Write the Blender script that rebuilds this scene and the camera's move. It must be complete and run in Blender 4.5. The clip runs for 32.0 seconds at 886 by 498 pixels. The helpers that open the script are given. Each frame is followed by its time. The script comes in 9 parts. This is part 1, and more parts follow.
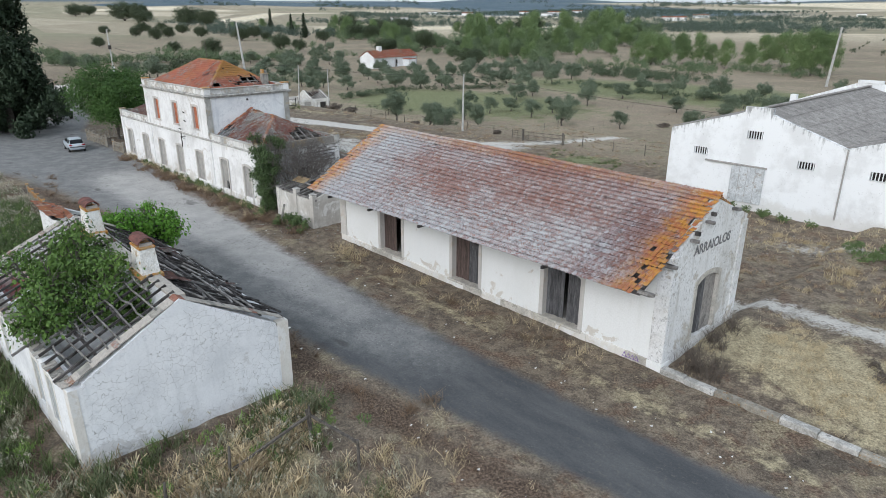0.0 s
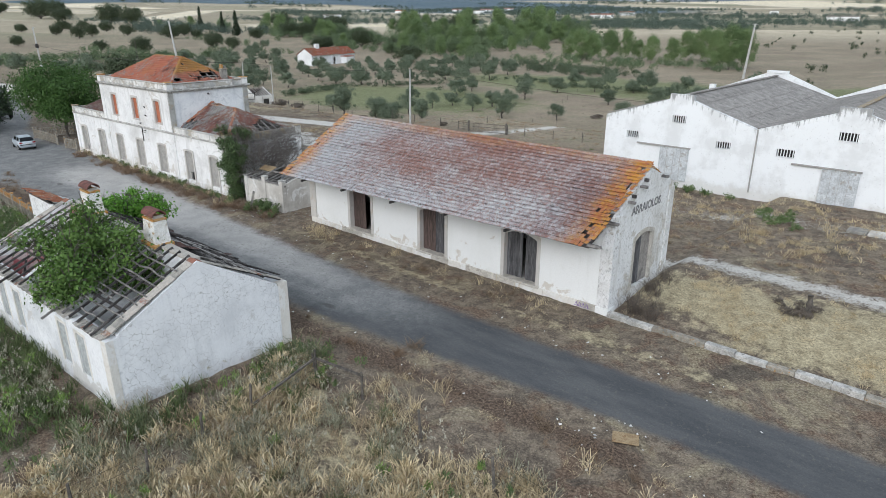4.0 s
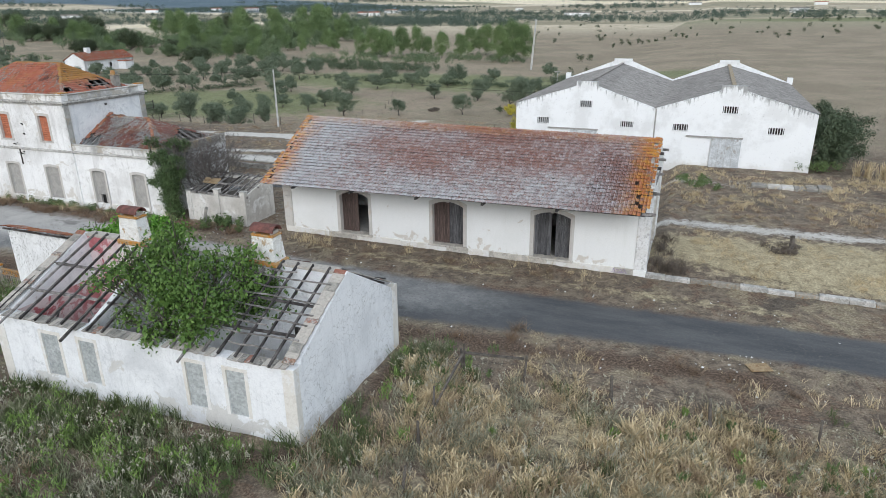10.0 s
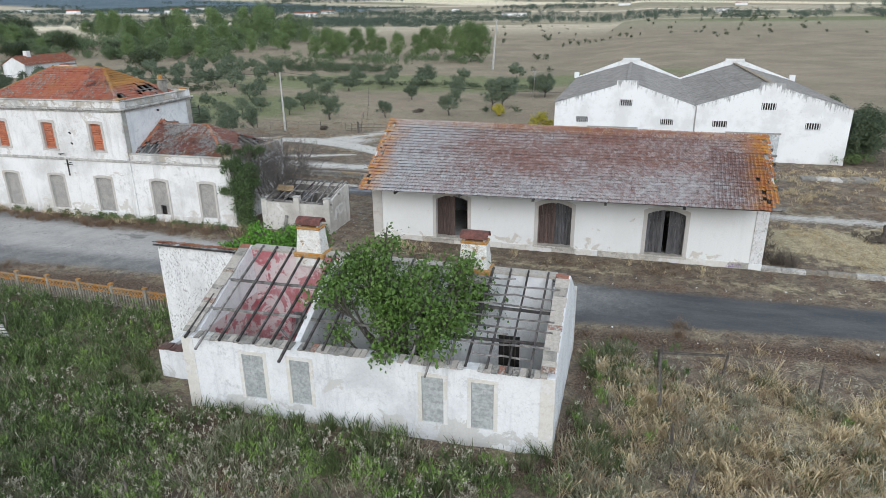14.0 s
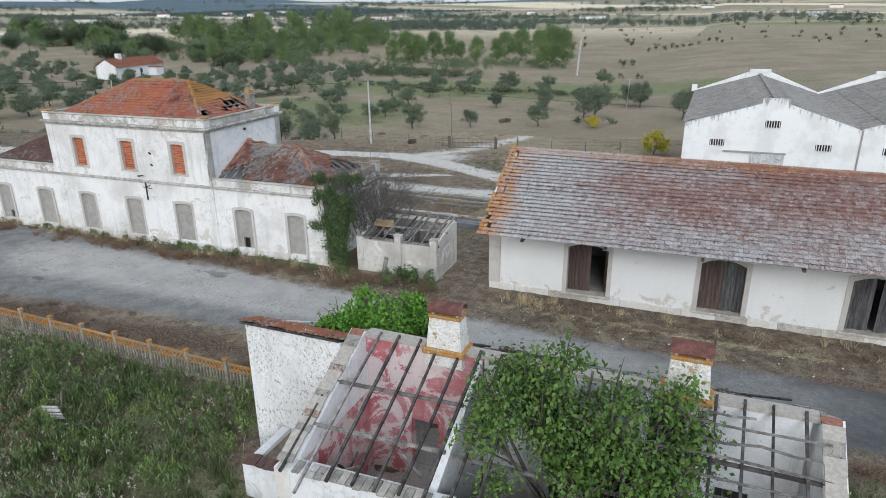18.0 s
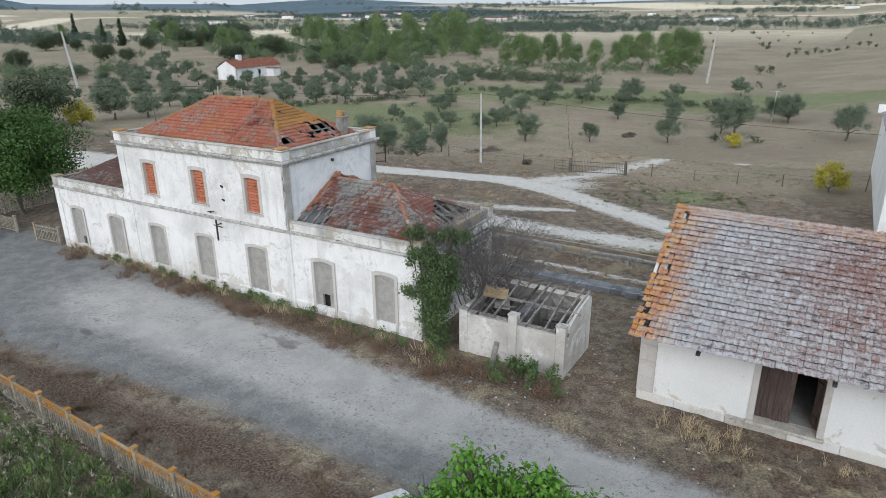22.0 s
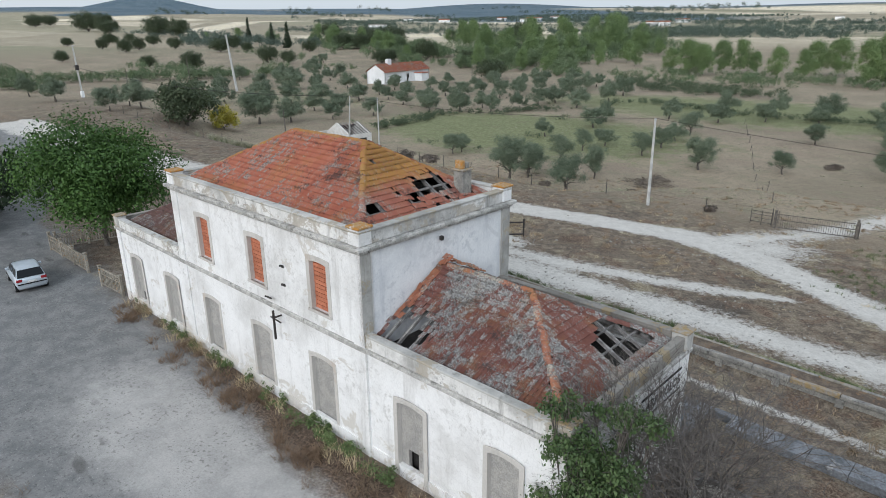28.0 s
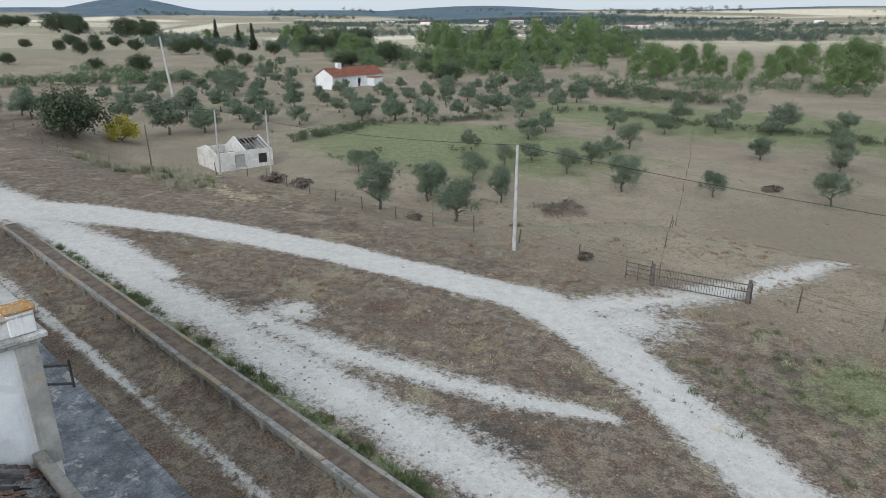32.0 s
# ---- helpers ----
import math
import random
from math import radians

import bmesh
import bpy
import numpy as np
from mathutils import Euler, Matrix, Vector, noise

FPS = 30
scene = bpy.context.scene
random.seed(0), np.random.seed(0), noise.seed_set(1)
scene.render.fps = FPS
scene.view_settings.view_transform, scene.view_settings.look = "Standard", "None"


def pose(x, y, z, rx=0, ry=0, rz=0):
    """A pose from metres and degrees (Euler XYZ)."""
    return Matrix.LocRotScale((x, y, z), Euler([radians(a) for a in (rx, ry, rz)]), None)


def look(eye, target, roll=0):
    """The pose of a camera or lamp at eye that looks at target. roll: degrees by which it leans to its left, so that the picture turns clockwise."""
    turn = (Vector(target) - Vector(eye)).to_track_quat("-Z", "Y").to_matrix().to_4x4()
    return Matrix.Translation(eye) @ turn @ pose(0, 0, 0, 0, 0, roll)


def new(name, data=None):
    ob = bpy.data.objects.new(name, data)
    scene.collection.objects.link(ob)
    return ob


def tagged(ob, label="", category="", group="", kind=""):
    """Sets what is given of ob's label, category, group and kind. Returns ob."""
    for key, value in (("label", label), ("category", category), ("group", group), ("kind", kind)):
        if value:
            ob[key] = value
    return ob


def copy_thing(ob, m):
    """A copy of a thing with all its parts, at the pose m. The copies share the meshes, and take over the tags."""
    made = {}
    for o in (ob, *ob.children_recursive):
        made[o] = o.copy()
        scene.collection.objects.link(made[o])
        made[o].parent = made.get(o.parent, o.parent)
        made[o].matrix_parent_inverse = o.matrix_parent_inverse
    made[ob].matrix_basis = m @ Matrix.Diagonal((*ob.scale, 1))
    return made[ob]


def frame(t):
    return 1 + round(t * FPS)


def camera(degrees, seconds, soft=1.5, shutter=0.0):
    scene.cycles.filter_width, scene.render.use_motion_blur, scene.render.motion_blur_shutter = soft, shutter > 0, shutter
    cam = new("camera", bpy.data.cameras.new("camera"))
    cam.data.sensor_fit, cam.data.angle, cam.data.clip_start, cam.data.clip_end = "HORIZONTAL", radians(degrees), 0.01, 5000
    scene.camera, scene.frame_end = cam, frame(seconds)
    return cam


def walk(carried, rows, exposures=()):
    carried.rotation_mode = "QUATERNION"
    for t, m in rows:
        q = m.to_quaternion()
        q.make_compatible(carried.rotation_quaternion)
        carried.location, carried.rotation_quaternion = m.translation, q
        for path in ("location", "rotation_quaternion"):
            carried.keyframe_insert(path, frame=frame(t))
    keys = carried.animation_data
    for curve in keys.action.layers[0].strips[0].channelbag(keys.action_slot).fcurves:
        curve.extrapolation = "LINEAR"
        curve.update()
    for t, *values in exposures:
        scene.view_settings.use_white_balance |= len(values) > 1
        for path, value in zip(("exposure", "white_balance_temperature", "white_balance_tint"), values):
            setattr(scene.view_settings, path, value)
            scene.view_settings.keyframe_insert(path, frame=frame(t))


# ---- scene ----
cam = camera(69.4, 32.0, 0.45)
PATH = [
    (0, (11.16, -22.573, 13.871), (9.773, -21.3, 13.195), 0.1),
    (0.5, (11.691, -23.024, 13.873), (10.296, -21.761, 13.196), 0.2),
    (1, (12.215, -23.447, 13.874), (10.873, -22.128, 13.197), 0.1),
    (1.5, (12.678, -23.978, 13.894), (11.416, -22.583, 13.215), 0.1),
    (2, (13.121, -24.483, 13.882), (11.866, -23.083, 13.202), 0.1),
    (2.5, (13.46, -24.955, 13.86), (12.205, -23.554, 13.18), 0.1),
    (4.5, (12.537, -27.26, 13.808), (11.286, -25.858, 13.125), 0.0),
    (5, (11.913, -27.99, 13.799), (10.667, -26.583, 13.115), 0.0),
    (5.5, (11.18, -28.741, 13.766), (9.944, -27.325, 13.082), -0.1),
    (6, (10.378, -29.49, 13.71), (9.186, -28.037, 13.027), -0.2),
    (6.5, (9.514, -30.242, 13.674), (8.37, -28.752, 12.99), -0.2),
    (7, (8.539, -30.951, 13.708), (7.446, -29.422, 13.022), -0.3),
    (7.5, (7.558, -31.649, 13.692), (6.524, -30.08, 13.006), -0.3),
    (8, (6.543, -32.308, 13.69), (5.57, -30.702, 13.003), -0.4),
    (8.5, (5.43, -32.946, 13.689), (4.521, -31.302, 13.003), -0.4),
    (9, (4.297, -33.515, 13.689), (3.455, -31.836, 13.002), -0.4),
    (9.5, (3.118, -34.009, 13.7), (2.345, -32.297, 13.013), -0.5),
    (10, (1.916, -34.461, 13.719), (1.213, -32.719, 13.03), -0.5),
    (10.5, (0.665, -34.886, 13.726), (0.034, -33.117, 13.037), -0.5),
    (11, (-0.592, -35.255, 13.717), (-1.151, -33.463, 13.027), -0.6),
    (11.5, (-1.853, -35.655, 13.743), (-2.373, -33.851, 13.053), -0.5),
    (12, (-3.099, -36.005, 13.77), (-3.618, -34.201, 13.08), -0.6),
    (12.5, (-4.349, -36.358, 13.76), (-4.871, -34.554, 13.071), -0.6),
    (13, (-5.614, -36.733, 13.788), (-6.138, -34.93, 13.099), -0.6),
    (13.5, (-6.796, -37.111, 13.83), (-7.322, -35.309, 13.141), -0.7),
    (14, (-7.797, -37.364, 13.83), (-8.324, -35.562, 13.141), -0.6),
    (14.5, (-8.651, -37.304, 13.845), (-9.179, -35.502, 13.157), -0.7),
    (16.5, (-11.446, -34.494, 14.015), (-11.981, -32.692, 13.331), -0.7),
    (17, (-12.074, -33.475, 14.057), (-12.666, -31.69, 13.374), -0.6),
    (17.5, (-12.676, -32.413, 14.109), (-13.355, -30.659, 13.428), -0.6),
    (18, (-13.238, -31.352, 14.121), (-13.956, -29.614, 13.442), -0.6),
    (18.5, (-13.818, -30.311, 14.142), (-14.537, -28.572, 13.464), -0.6),
    (19, (-14.364, -29.234, 14.182), (-15.087, -27.496, 13.504), -0.5),
    (19.5, (-14.94, -28.191, 14.255), (-15.688, -26.465, 13.578), -0.6),
    (20, (-15.556, -27.167, 14.31), (-16.342, -25.457, 13.633), -0.5),
    (20.5, (-16.189, -26.144, 14.335), (-17.038, -24.463, 13.662), -0.5),
    (21, (-16.79, -25.106, 14.379), (-17.727, -23.472, 13.705), -0.6),
    (21.5, (-17.461, -24.114, 14.421), (-18.452, -22.512, 13.749), -0.6),
    (22, (-18.131, -23.162, 14.469), (-19.129, -21.565, 13.796), -0.6),
    (22.5, (-18.815, -22.258, 14.483), (-19.828, -20.671, 13.81), -0.6),
    (23, (-19.475, -21.386, 14.511), (-20.594, -19.871, 13.837), -0.7),
    (23.5, (-20.131, -20.545, 14.526), (-21.38, -19.135, 13.854), -0.7),
    (24, (-20.774, -19.819, 14.564), (-22.107, -18.487, 13.893), -0.6),
    (24.5, (-21.463, -19.169, 14.575), (-22.806, -17.847, 13.906), -0.6),
    (25, (-22.167, -18.51, 14.584), (-23.51, -17.188, 13.914), -0.6),
    (25.5, (-22.861, -17.84, 14.584), (-24.205, -16.518, 13.915), -0.6),
    (27.5, (-25.803, -14.228, 14.592), (-27.142, -12.898, 13.93), -0.5),
    (28, (-26.038, -12.457, 14.56), (-27.373, -11.122, 13.901), -0.5),
    (28.5, (-25.983, -10.346, 14.546), (-27.315, -9.008, 13.886), -0.4),
    (29, (-25.755, -8.141, 14.492), (-27.083, -6.797, 13.835), -0.4),
    (29.5, (-25.386, -5.969, 14.496), (-26.71, -4.622, 13.839), -0.3),
    (30, (-25.176, -3.956, 14.495), (-26.496, -2.605, 13.839), -0.1),
    (30.5, (-25.031, -1.785, 14.47), (-26.347, -0.43, 13.816), -0.1),
    (31, (-24.939, 0.247, 14.447), (-26.253, 1.607, 13.796), 0.1),
    (31.5, (-24.999, 1.999, 14.519), (-26.309, 3.364, 13.868), 0.1),
    (32, (-25.289, 3.838, 14.663), (-26.598, 5.201, 14.009), -0.3),
]
walk(cam, [(t, look(eye, aim, roll)) for t, eye, aim, roll in PATH], [(0.0, 0.1), (12.0, 0.08), (20.0, 0.01), (25.0, 0.09), (28.5, 0.03), (32.0, 0.04)])

# ---- world, sun ----
world = bpy.data.worlds.new("overcast_sky")
scene.world = world
world.use_nodes = True
wt = world.node_tree
sky = wt.nodes.new("ShaderNodeTexSky")
sky.sky_type = "NISHITA"
sky.sun_disc = False
sky.sun_elevation = radians(27)
sky.sun_rotation = radians(208)
sky.dust_density = 3.0
sky.ozone_density = 1.0
bgn = wt.nodes["Background"]
bgn.inputs["Strength"].default_value = 0.15
veil = wt.nodes.new("ShaderNodeMix")
veil.data_type = "RGBA"
veil.inputs[0].default_value = 0.78
veil.inputs[7].default_value = (4.85, 5.5, 6.2, 1)
wt.links.new(sky.outputs[0], veil.inputs[6])
wt.links.new(veil.outputs[2], bgn.inputs["Color"])
sun = new("sun", bpy.data.lights.new("sun", "SUN"))
sun.data.energy = 1.55
sun.data.angle = radians(28)
sun.data.color = (0.945, 0.995, 1.075)
sun.matrix_world = look((28, -54, 31), (0, 0, 0))


# ---- building blocks ----
def put(sock, v):
    if isinstance(v, bpy.types.NodeSocket):
        sock.id_data.links.new(v, sock)
    elif isinstance(v, tuple) and len(v) == 3 and sock.type == "RGBA":
        sock.default_value = (*v, 1)
    else:
        sock.default_value = v


class Mat:
    """A procedural material in world-sized noise."""

    def __init__(self, name, rough=0.9, metal=0.0, spec=0.25):
        self.m = bpy.data.materials.new(name)
        self.m.use_nodes = True
        self.t = self.m.node_tree
        self.b = self.t.nodes["Principled BSDF"]
        self.b.inputs["Roughness"].default_value = rough
        self.b.inputs["Metallic"].default_value = metal
        self.b.inputs["Specular IOR Level"].default_value = spec
        self.geo = self.t.nodes.new("ShaderNodeNewGeometry")
        self.pos = self.geo.outputs["Position"]

    def n(self, kind):
        return self.t.nodes.new(kind)

    def local(self):
        return self.n("ShaderNodeTexCoord").outputs["Object"]

    def stretch(self, s, vec=None):
        a = self.n("ShaderNodeVectorMath")
        a.operation = "MULTIPLY"
        put(a.inputs[0], vec or self.pos)
        a.inputs[1].default_value = s
        return a.outputs[0]

    def noise(self, scale, detail=4.0, rough=0.6, vec=None, warp=0.0):
        a = self.n("ShaderNodeTexNoise")
        put(a.inputs["Vector"], vec or self.pos)
        a.inputs["Scale"].default_value = scale
        a.inputs["Detail"].default_value = detail
        a.inputs["Roughness"].default_value = rough
        a.inputs["Distortion"].default_value = warp
        return a.outputs["Fac"]

    def cracks(self, scale, width, vec=None):
        a = self.n("ShaderNodeTexVoronoi")
        a.feature = "DISTANCE_TO_EDGE"
        put(a.inputs["Vector"], vec or self.pos)
        a.inputs["Scale"].default_value = scale
        return self.mask(a.outputs["Distance"], width, 0.0)

    def cells(self, scale, vec=None):
        a = self.n("ShaderNodeTexVoronoi")
        put(a.inputs["Vector"], vec or self.pos)
        a.inputs["Scale"].default_value = scale
        return a.outputs["Distance"]

    def mask(self, v, lo, hi):
        a = self.n("ShaderNodeMapRange")
        a.interpolation_type = "SMOOTHSTEP"
        put(a.inputs[0], v)
        a.inputs[1].default_value, a.inputs[2].default_value = (lo, hi) if lo < hi else (hi, lo)
        a.inputs[3].default_value, a.inputs[4].default_value = (0, 1) if lo < hi else (1, 0)
        return a.outputs[0]

    def op(self, kind, a, b=0.0):
        x = self.n("ShaderNodeMath")
        x.operation = kind
        put(x.inputs[0], a)
        put(x.inputs[1], b)
        return x.outputs[0]

    def mix(self, f, a, b):
        x = self.n("ShaderNodeMix")
        x.data_type = "RGBA"
        put(x.inputs[0], f)
        put(x.inputs[6], a)
        put(x.inputs[7], b)
        return x.outputs[2]

    def mul(self, a, b, f=1.0):
        x = self.n("ShaderNodeMix")
        x.data_type = "RGBA"
        x.blend_type = "MULTIPLY"
        put(x.inputs[0], f)
        put(x.inputs[6], a)
        put(x.inputs[7], b)
        return x.outputs[2]

    def ramp(self, f, *stops):
        x = self.n("ShaderNodeValToRGB")
        put(x.inputs[0], f)
        e = x.color_ramp.elements
        while len(e) < len(stops):
            e.new(0.5)
        for el, (p, c) in zip(e, stops):
            el.position, el.color = p, (*c, 1)
        return x.outputs[0]

    def axis(self, k):
        x = self.n("ShaderNodeSeparateXYZ")
        put(x.inputs[0], self.pos)
        return x.outputs[k]

    def attr(self, name):
        x = self.n("ShaderNodeAttribute")
        x.attribute_name = name
        return x.outputs["Fac"]

    def piece(self):
        """A number of its own for each piece, joined or single."""
        o = self.n("ShaderNodeObjectInfo").outputs["Random"]
        return self.op("FRACT", self.op("ADD", o, self.geo.outputs["Random Per Island"]))

    def done(self, col, bump=None, strength=0.3, dist=0.02):
        put(self.b.inputs["Base Color"], col)
        if bump is not None:
            x = self.n("ShaderNodeBump")
            x.inputs["Strength"].default_value = strength
            x.inputs["Distance"].default_value = dist
            put(x.inputs["Height"], bump)
            put(self.b.inputs["Normal"], x.outputs[0])
        return self.m


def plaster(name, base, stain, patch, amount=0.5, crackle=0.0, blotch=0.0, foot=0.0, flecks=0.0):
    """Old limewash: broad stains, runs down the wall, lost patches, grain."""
    k = Mat(name, 0.92)
    broad = k.noise(0.35, 6, 0.65)
    runs = k.noise(1.0, 5, 0.7, k.stretch((2.2, 2.2, 0.25)))
    fine = k.noise(14, 5, 0.7)
    col = k.mix(k.op("MULTIPLY", k.mask(broad, 0.42, 0.72), amount), base, stain)
    col = k.mix(k.op("MULTIPLY", k.mask(runs, 0.5, 0.75), amount), col, stain)
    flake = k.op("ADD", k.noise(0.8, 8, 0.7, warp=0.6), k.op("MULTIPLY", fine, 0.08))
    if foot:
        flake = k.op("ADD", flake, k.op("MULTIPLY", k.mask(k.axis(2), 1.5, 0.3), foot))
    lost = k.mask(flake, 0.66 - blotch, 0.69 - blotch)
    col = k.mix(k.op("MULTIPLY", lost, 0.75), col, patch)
    worn = k.op("MULTIPLY", k.mask(k.noise(4, 8, 0.8), 0.50, 0.62), k.mask(k.noise(0.55, 5, 0.6, k.stretch((0.7, 0.7, 1.3))), 0.44, 0.60))
    col = k.mix(k.op("MULTIPLY", worn, amount), col, stain)
    specks = k.mask(k.noise(5, 8, 0.75), 0.66, 0.72)
    col = k.mix(k.op("MULTIPLY", specks, 0.55 * amount), col, (0.22, 0.21, 0.19))
    if flecks:
        fl = k.op("MULTIPLY", k.mask(k.noise(8, 7, 0.8, k.stretch((1.3, 1.3, 0.8))), 0.545, 0.575), k.mask(k.noise(0.9, 4), 0.34, 0.52))
        col = k.mix(k.op("MULTIPLY", fl, flecks), col, (0.20, 0.19, 0.175))
    if crackle:
        wv = k.n("ShaderNodeVectorMath")
        wv.operation = "ADD"
        nz = k.n("ShaderNodeTexNoise")
        put(nz.inputs["Vector"], k.pos)
        nz.inputs["Scale"].default_value = 2.5
        put(wv.inputs[0], k.pos)
        put(wv.inputs[1], k.stretch((0.35, 0.35, 0.35), nz.outputs["Color"]))
        cr = k.op("MULTIPLY", k.cracks(3.6, 0.022, wv.outputs[0]), k.mask(k.noise(0.5, 3), 0.38, 0.50))
        col = k.mix(k.op("MULTIPLY", cr, crackle), col, (0.3, 0.29, 0.27))
    col = k.mul(col, k.ramp(fine, (0.38, (0.93, 0.93, 0.93)), (0.58, (1, 1, 1))))
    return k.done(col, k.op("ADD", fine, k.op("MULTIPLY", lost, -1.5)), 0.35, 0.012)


def plain(name, c0, c1, scale=6.0, rough=0.85, metal=0.0, bump=0.3, per_piece=0.0, stretch=(1, 1, 1), spots=None):
    """Two tones by noise, a variation from piece to piece, and fine relief."""
    k = Mat(name, rough, metal)
    v = k.stretch(stretch)
    a = k.noise(scale, 5, 0.65, v)
    fine = k.noise(scale * 9, 3, 0.6, v)
    col = k.mix(k.mask(a, 0.38, 0.62), c0, c1)
    if spots:
        col = k.mix(k.mask(k.noise(scale * 1.7, 6, 0.7), 0.56, 0.64), col, spots)
    if per_piece:
        col = k.mul(col, k.ramp(k.piece(), (0.0, (1 - per_piece,) * 3), (1.0, (1 + per_piece,) * 3)))
    col = k.mul(col, k.ramp(fine, (0.38, (0.78, 0.78, 0.78)), (0.62, (1.12, 1.12, 1.12))))
    return k.done(col, k.op("ADD", a, k.op("MULTIPLY", fine, 0.5)), bump, 0.015)


def part(name, bm, material, parent=None, label="", kind=""):
    """Links a bmesh as one mesh object under a thing or part."""
    me = bpy.data.meshes.new(name)
    bm.normal_update()
    bm.to_mesh(me)
    bm.free()
    me.materials.append(material)
    ob = new(name, me)
    ob.parent = parent
    return tagged(ob, label=label, kind=kind)


def thing(name, label, category, at=(0, 0, 0), turn=0.0, group="", kind=""):
    ob = new(name)
    ob.empty_display_size = 0.2
    ob.matrix_world = pose(*at, 0, 0, turn)
    return tagged(ob, label, category, group, kind)


def box(bm, x0, x1, y0, y1, z0, z1, m=None):
    vs = [bm.verts.new((x, y, z)) for z in (z0, z1) for x, y in ((x0, y0), (x1, y0), (x1, y1), (x0, y1))]
    if m is not None:
        for v in vs:
            v.co = m @ v.co
    for f in ((3, 2, 1, 0), (4, 5, 6, 7), (0, 1, 5, 4), (1, 2, 6, 5), (2, 3, 7, 6), (3, 0, 4, 7)):
        bm.faces.new([vs[i] for i in f])
    return bm


def boxes(*rows, m=None):
    bm = bmesh.new()
    for r in rows:
        box(bm, *r, m=m)
    return bm


def soft(bm, w=0.012, seg=1):
    bmesh.ops.bevel(bm, geom=bm.edges[:], offset=w, segments=seg, affect="EDGES", profile=0.6)
    return bm


def beam(bm, a, b, w, h):
    """A bar from a to b, w wide and h high."""
    a, b = Vector(a), Vector(b)
    d = b - a
    q = d.to_track_quat("X", "Z").to_matrix().to_4x4()
    return box(bm, 0, d.length, -w / 2, w / 2, -h / 2, h / 2, Matrix.Translation(a) @ q)


def prism(bm, poly, th, m):
    """Extrudes a polygon in x-z by th along y, then places it by m."""
    a = [bm.verts.new(m @ Vector((x, 0, z))) for x, z in poly]
    b = [bm.verts.new(m @ Vector((x, th, z))) for x, z in poly]
    bm.faces.new(a)
    bm.faces.new(b[::-1])
    for i in range(len(a)):
        j = (i + 1) % len(a)
        bm.faces.new((a[j], a[i], b[i], b[j]))
    return bm


def wall(bm, length, z0, z1, th, holes=(), m=None):
    """A wall from x=0 to length, y=0 to th. holes: (x0, x1, z0, z1, rise), the rise rounds the head."""
    m = m or Matrix()
    us = sorted({0.0, length, *(v for o in holes for v in o[:2])})
    zs = sorted({z0, z1, *(v for o in holes for v in o[2:4])})
    solid = {}
    for i in range(len(us) - 1):
        for j in range(len(zs) - 1):
            cu, cz = (us[i] + us[i + 1]) / 2, (zs[j] + zs[j + 1]) / 2
            solid[i, j] = not any(o[0] < cu < o[1] and o[2] < cz < o[3] for o in holes)
    cache = {}

    def v(u, y, z):
        key = (round(u, 4), y, round(z, 4))
        if key not in cache:
            cache[key] = bm.verts.new(m @ Vector((u, y, z)))
        return cache[key]

    for (i, j), s in solid.items():
        if not s:
            continue
        a, b, c, d = us[i], us[i + 1], zs[j], zs[j + 1]
        bm.faces.new((v(a, 0, c), v(b, 0, c), v(b, 0, d), v(a, 0, d)))
        bm.faces.new((v(b, th, c), v(a, th, c), v(a, th, d), v(b, th, d)))
        if not solid.get((i - 1, j)):
            bm.faces.new((v(a, th, c), v(a, 0, c), v(a, 0, d), v(a, th, d)))
        if not solid.get((i + 1, j)):
            bm.faces.new((v(b, 0, c), v(b, th, c), v(b, th, d), v(b, 0, d)))
        if not solid.get((i, j - 1)):
            bm.faces.new((v(a, th, c), v(b, th, c), v(b, 0, c), v(a, 0, c)))
        if not solid.get((i, j + 1)):
            bm.faces.new((v(a, 0, d), v(b, 0, d), v(b, th, d), v(a, th, d)))
    for o in holes:
        if len(o) > 4 and o[4] > 0:
            arc = arch(*o[:2], o[3], o[4])
            for (ua, za), (ub, zb) in zip(arc, arc[1:]):
                q = [(ua, za), (ub, zb), (ub, o[3]), (ua, o[3])]
                f = [bm.verts.new(m @ Vector((u, 0.002, z))) for u, z in q]
                g = [bm.verts.new(m @ Vector((u, th - 0.002, z))) for u, z in q]
                bm.faces.new(f)
                bm.faces.new(g[::-1])
                bm.faces.new((f[1], f[0], g[0], g[1]))
    return bm


def arch(x0, x1, top, rise, n=10):
    """Points of a flat segmental arch from x0 to x1 with its crown at top."""
    c, h = (x0 + x1) / 2, (x1 - x0) / 2
    return [(c + h * (2 * i / n - 1), top - rise * (2 * i / n - 1) ** 2) for i in range(n + 1)]


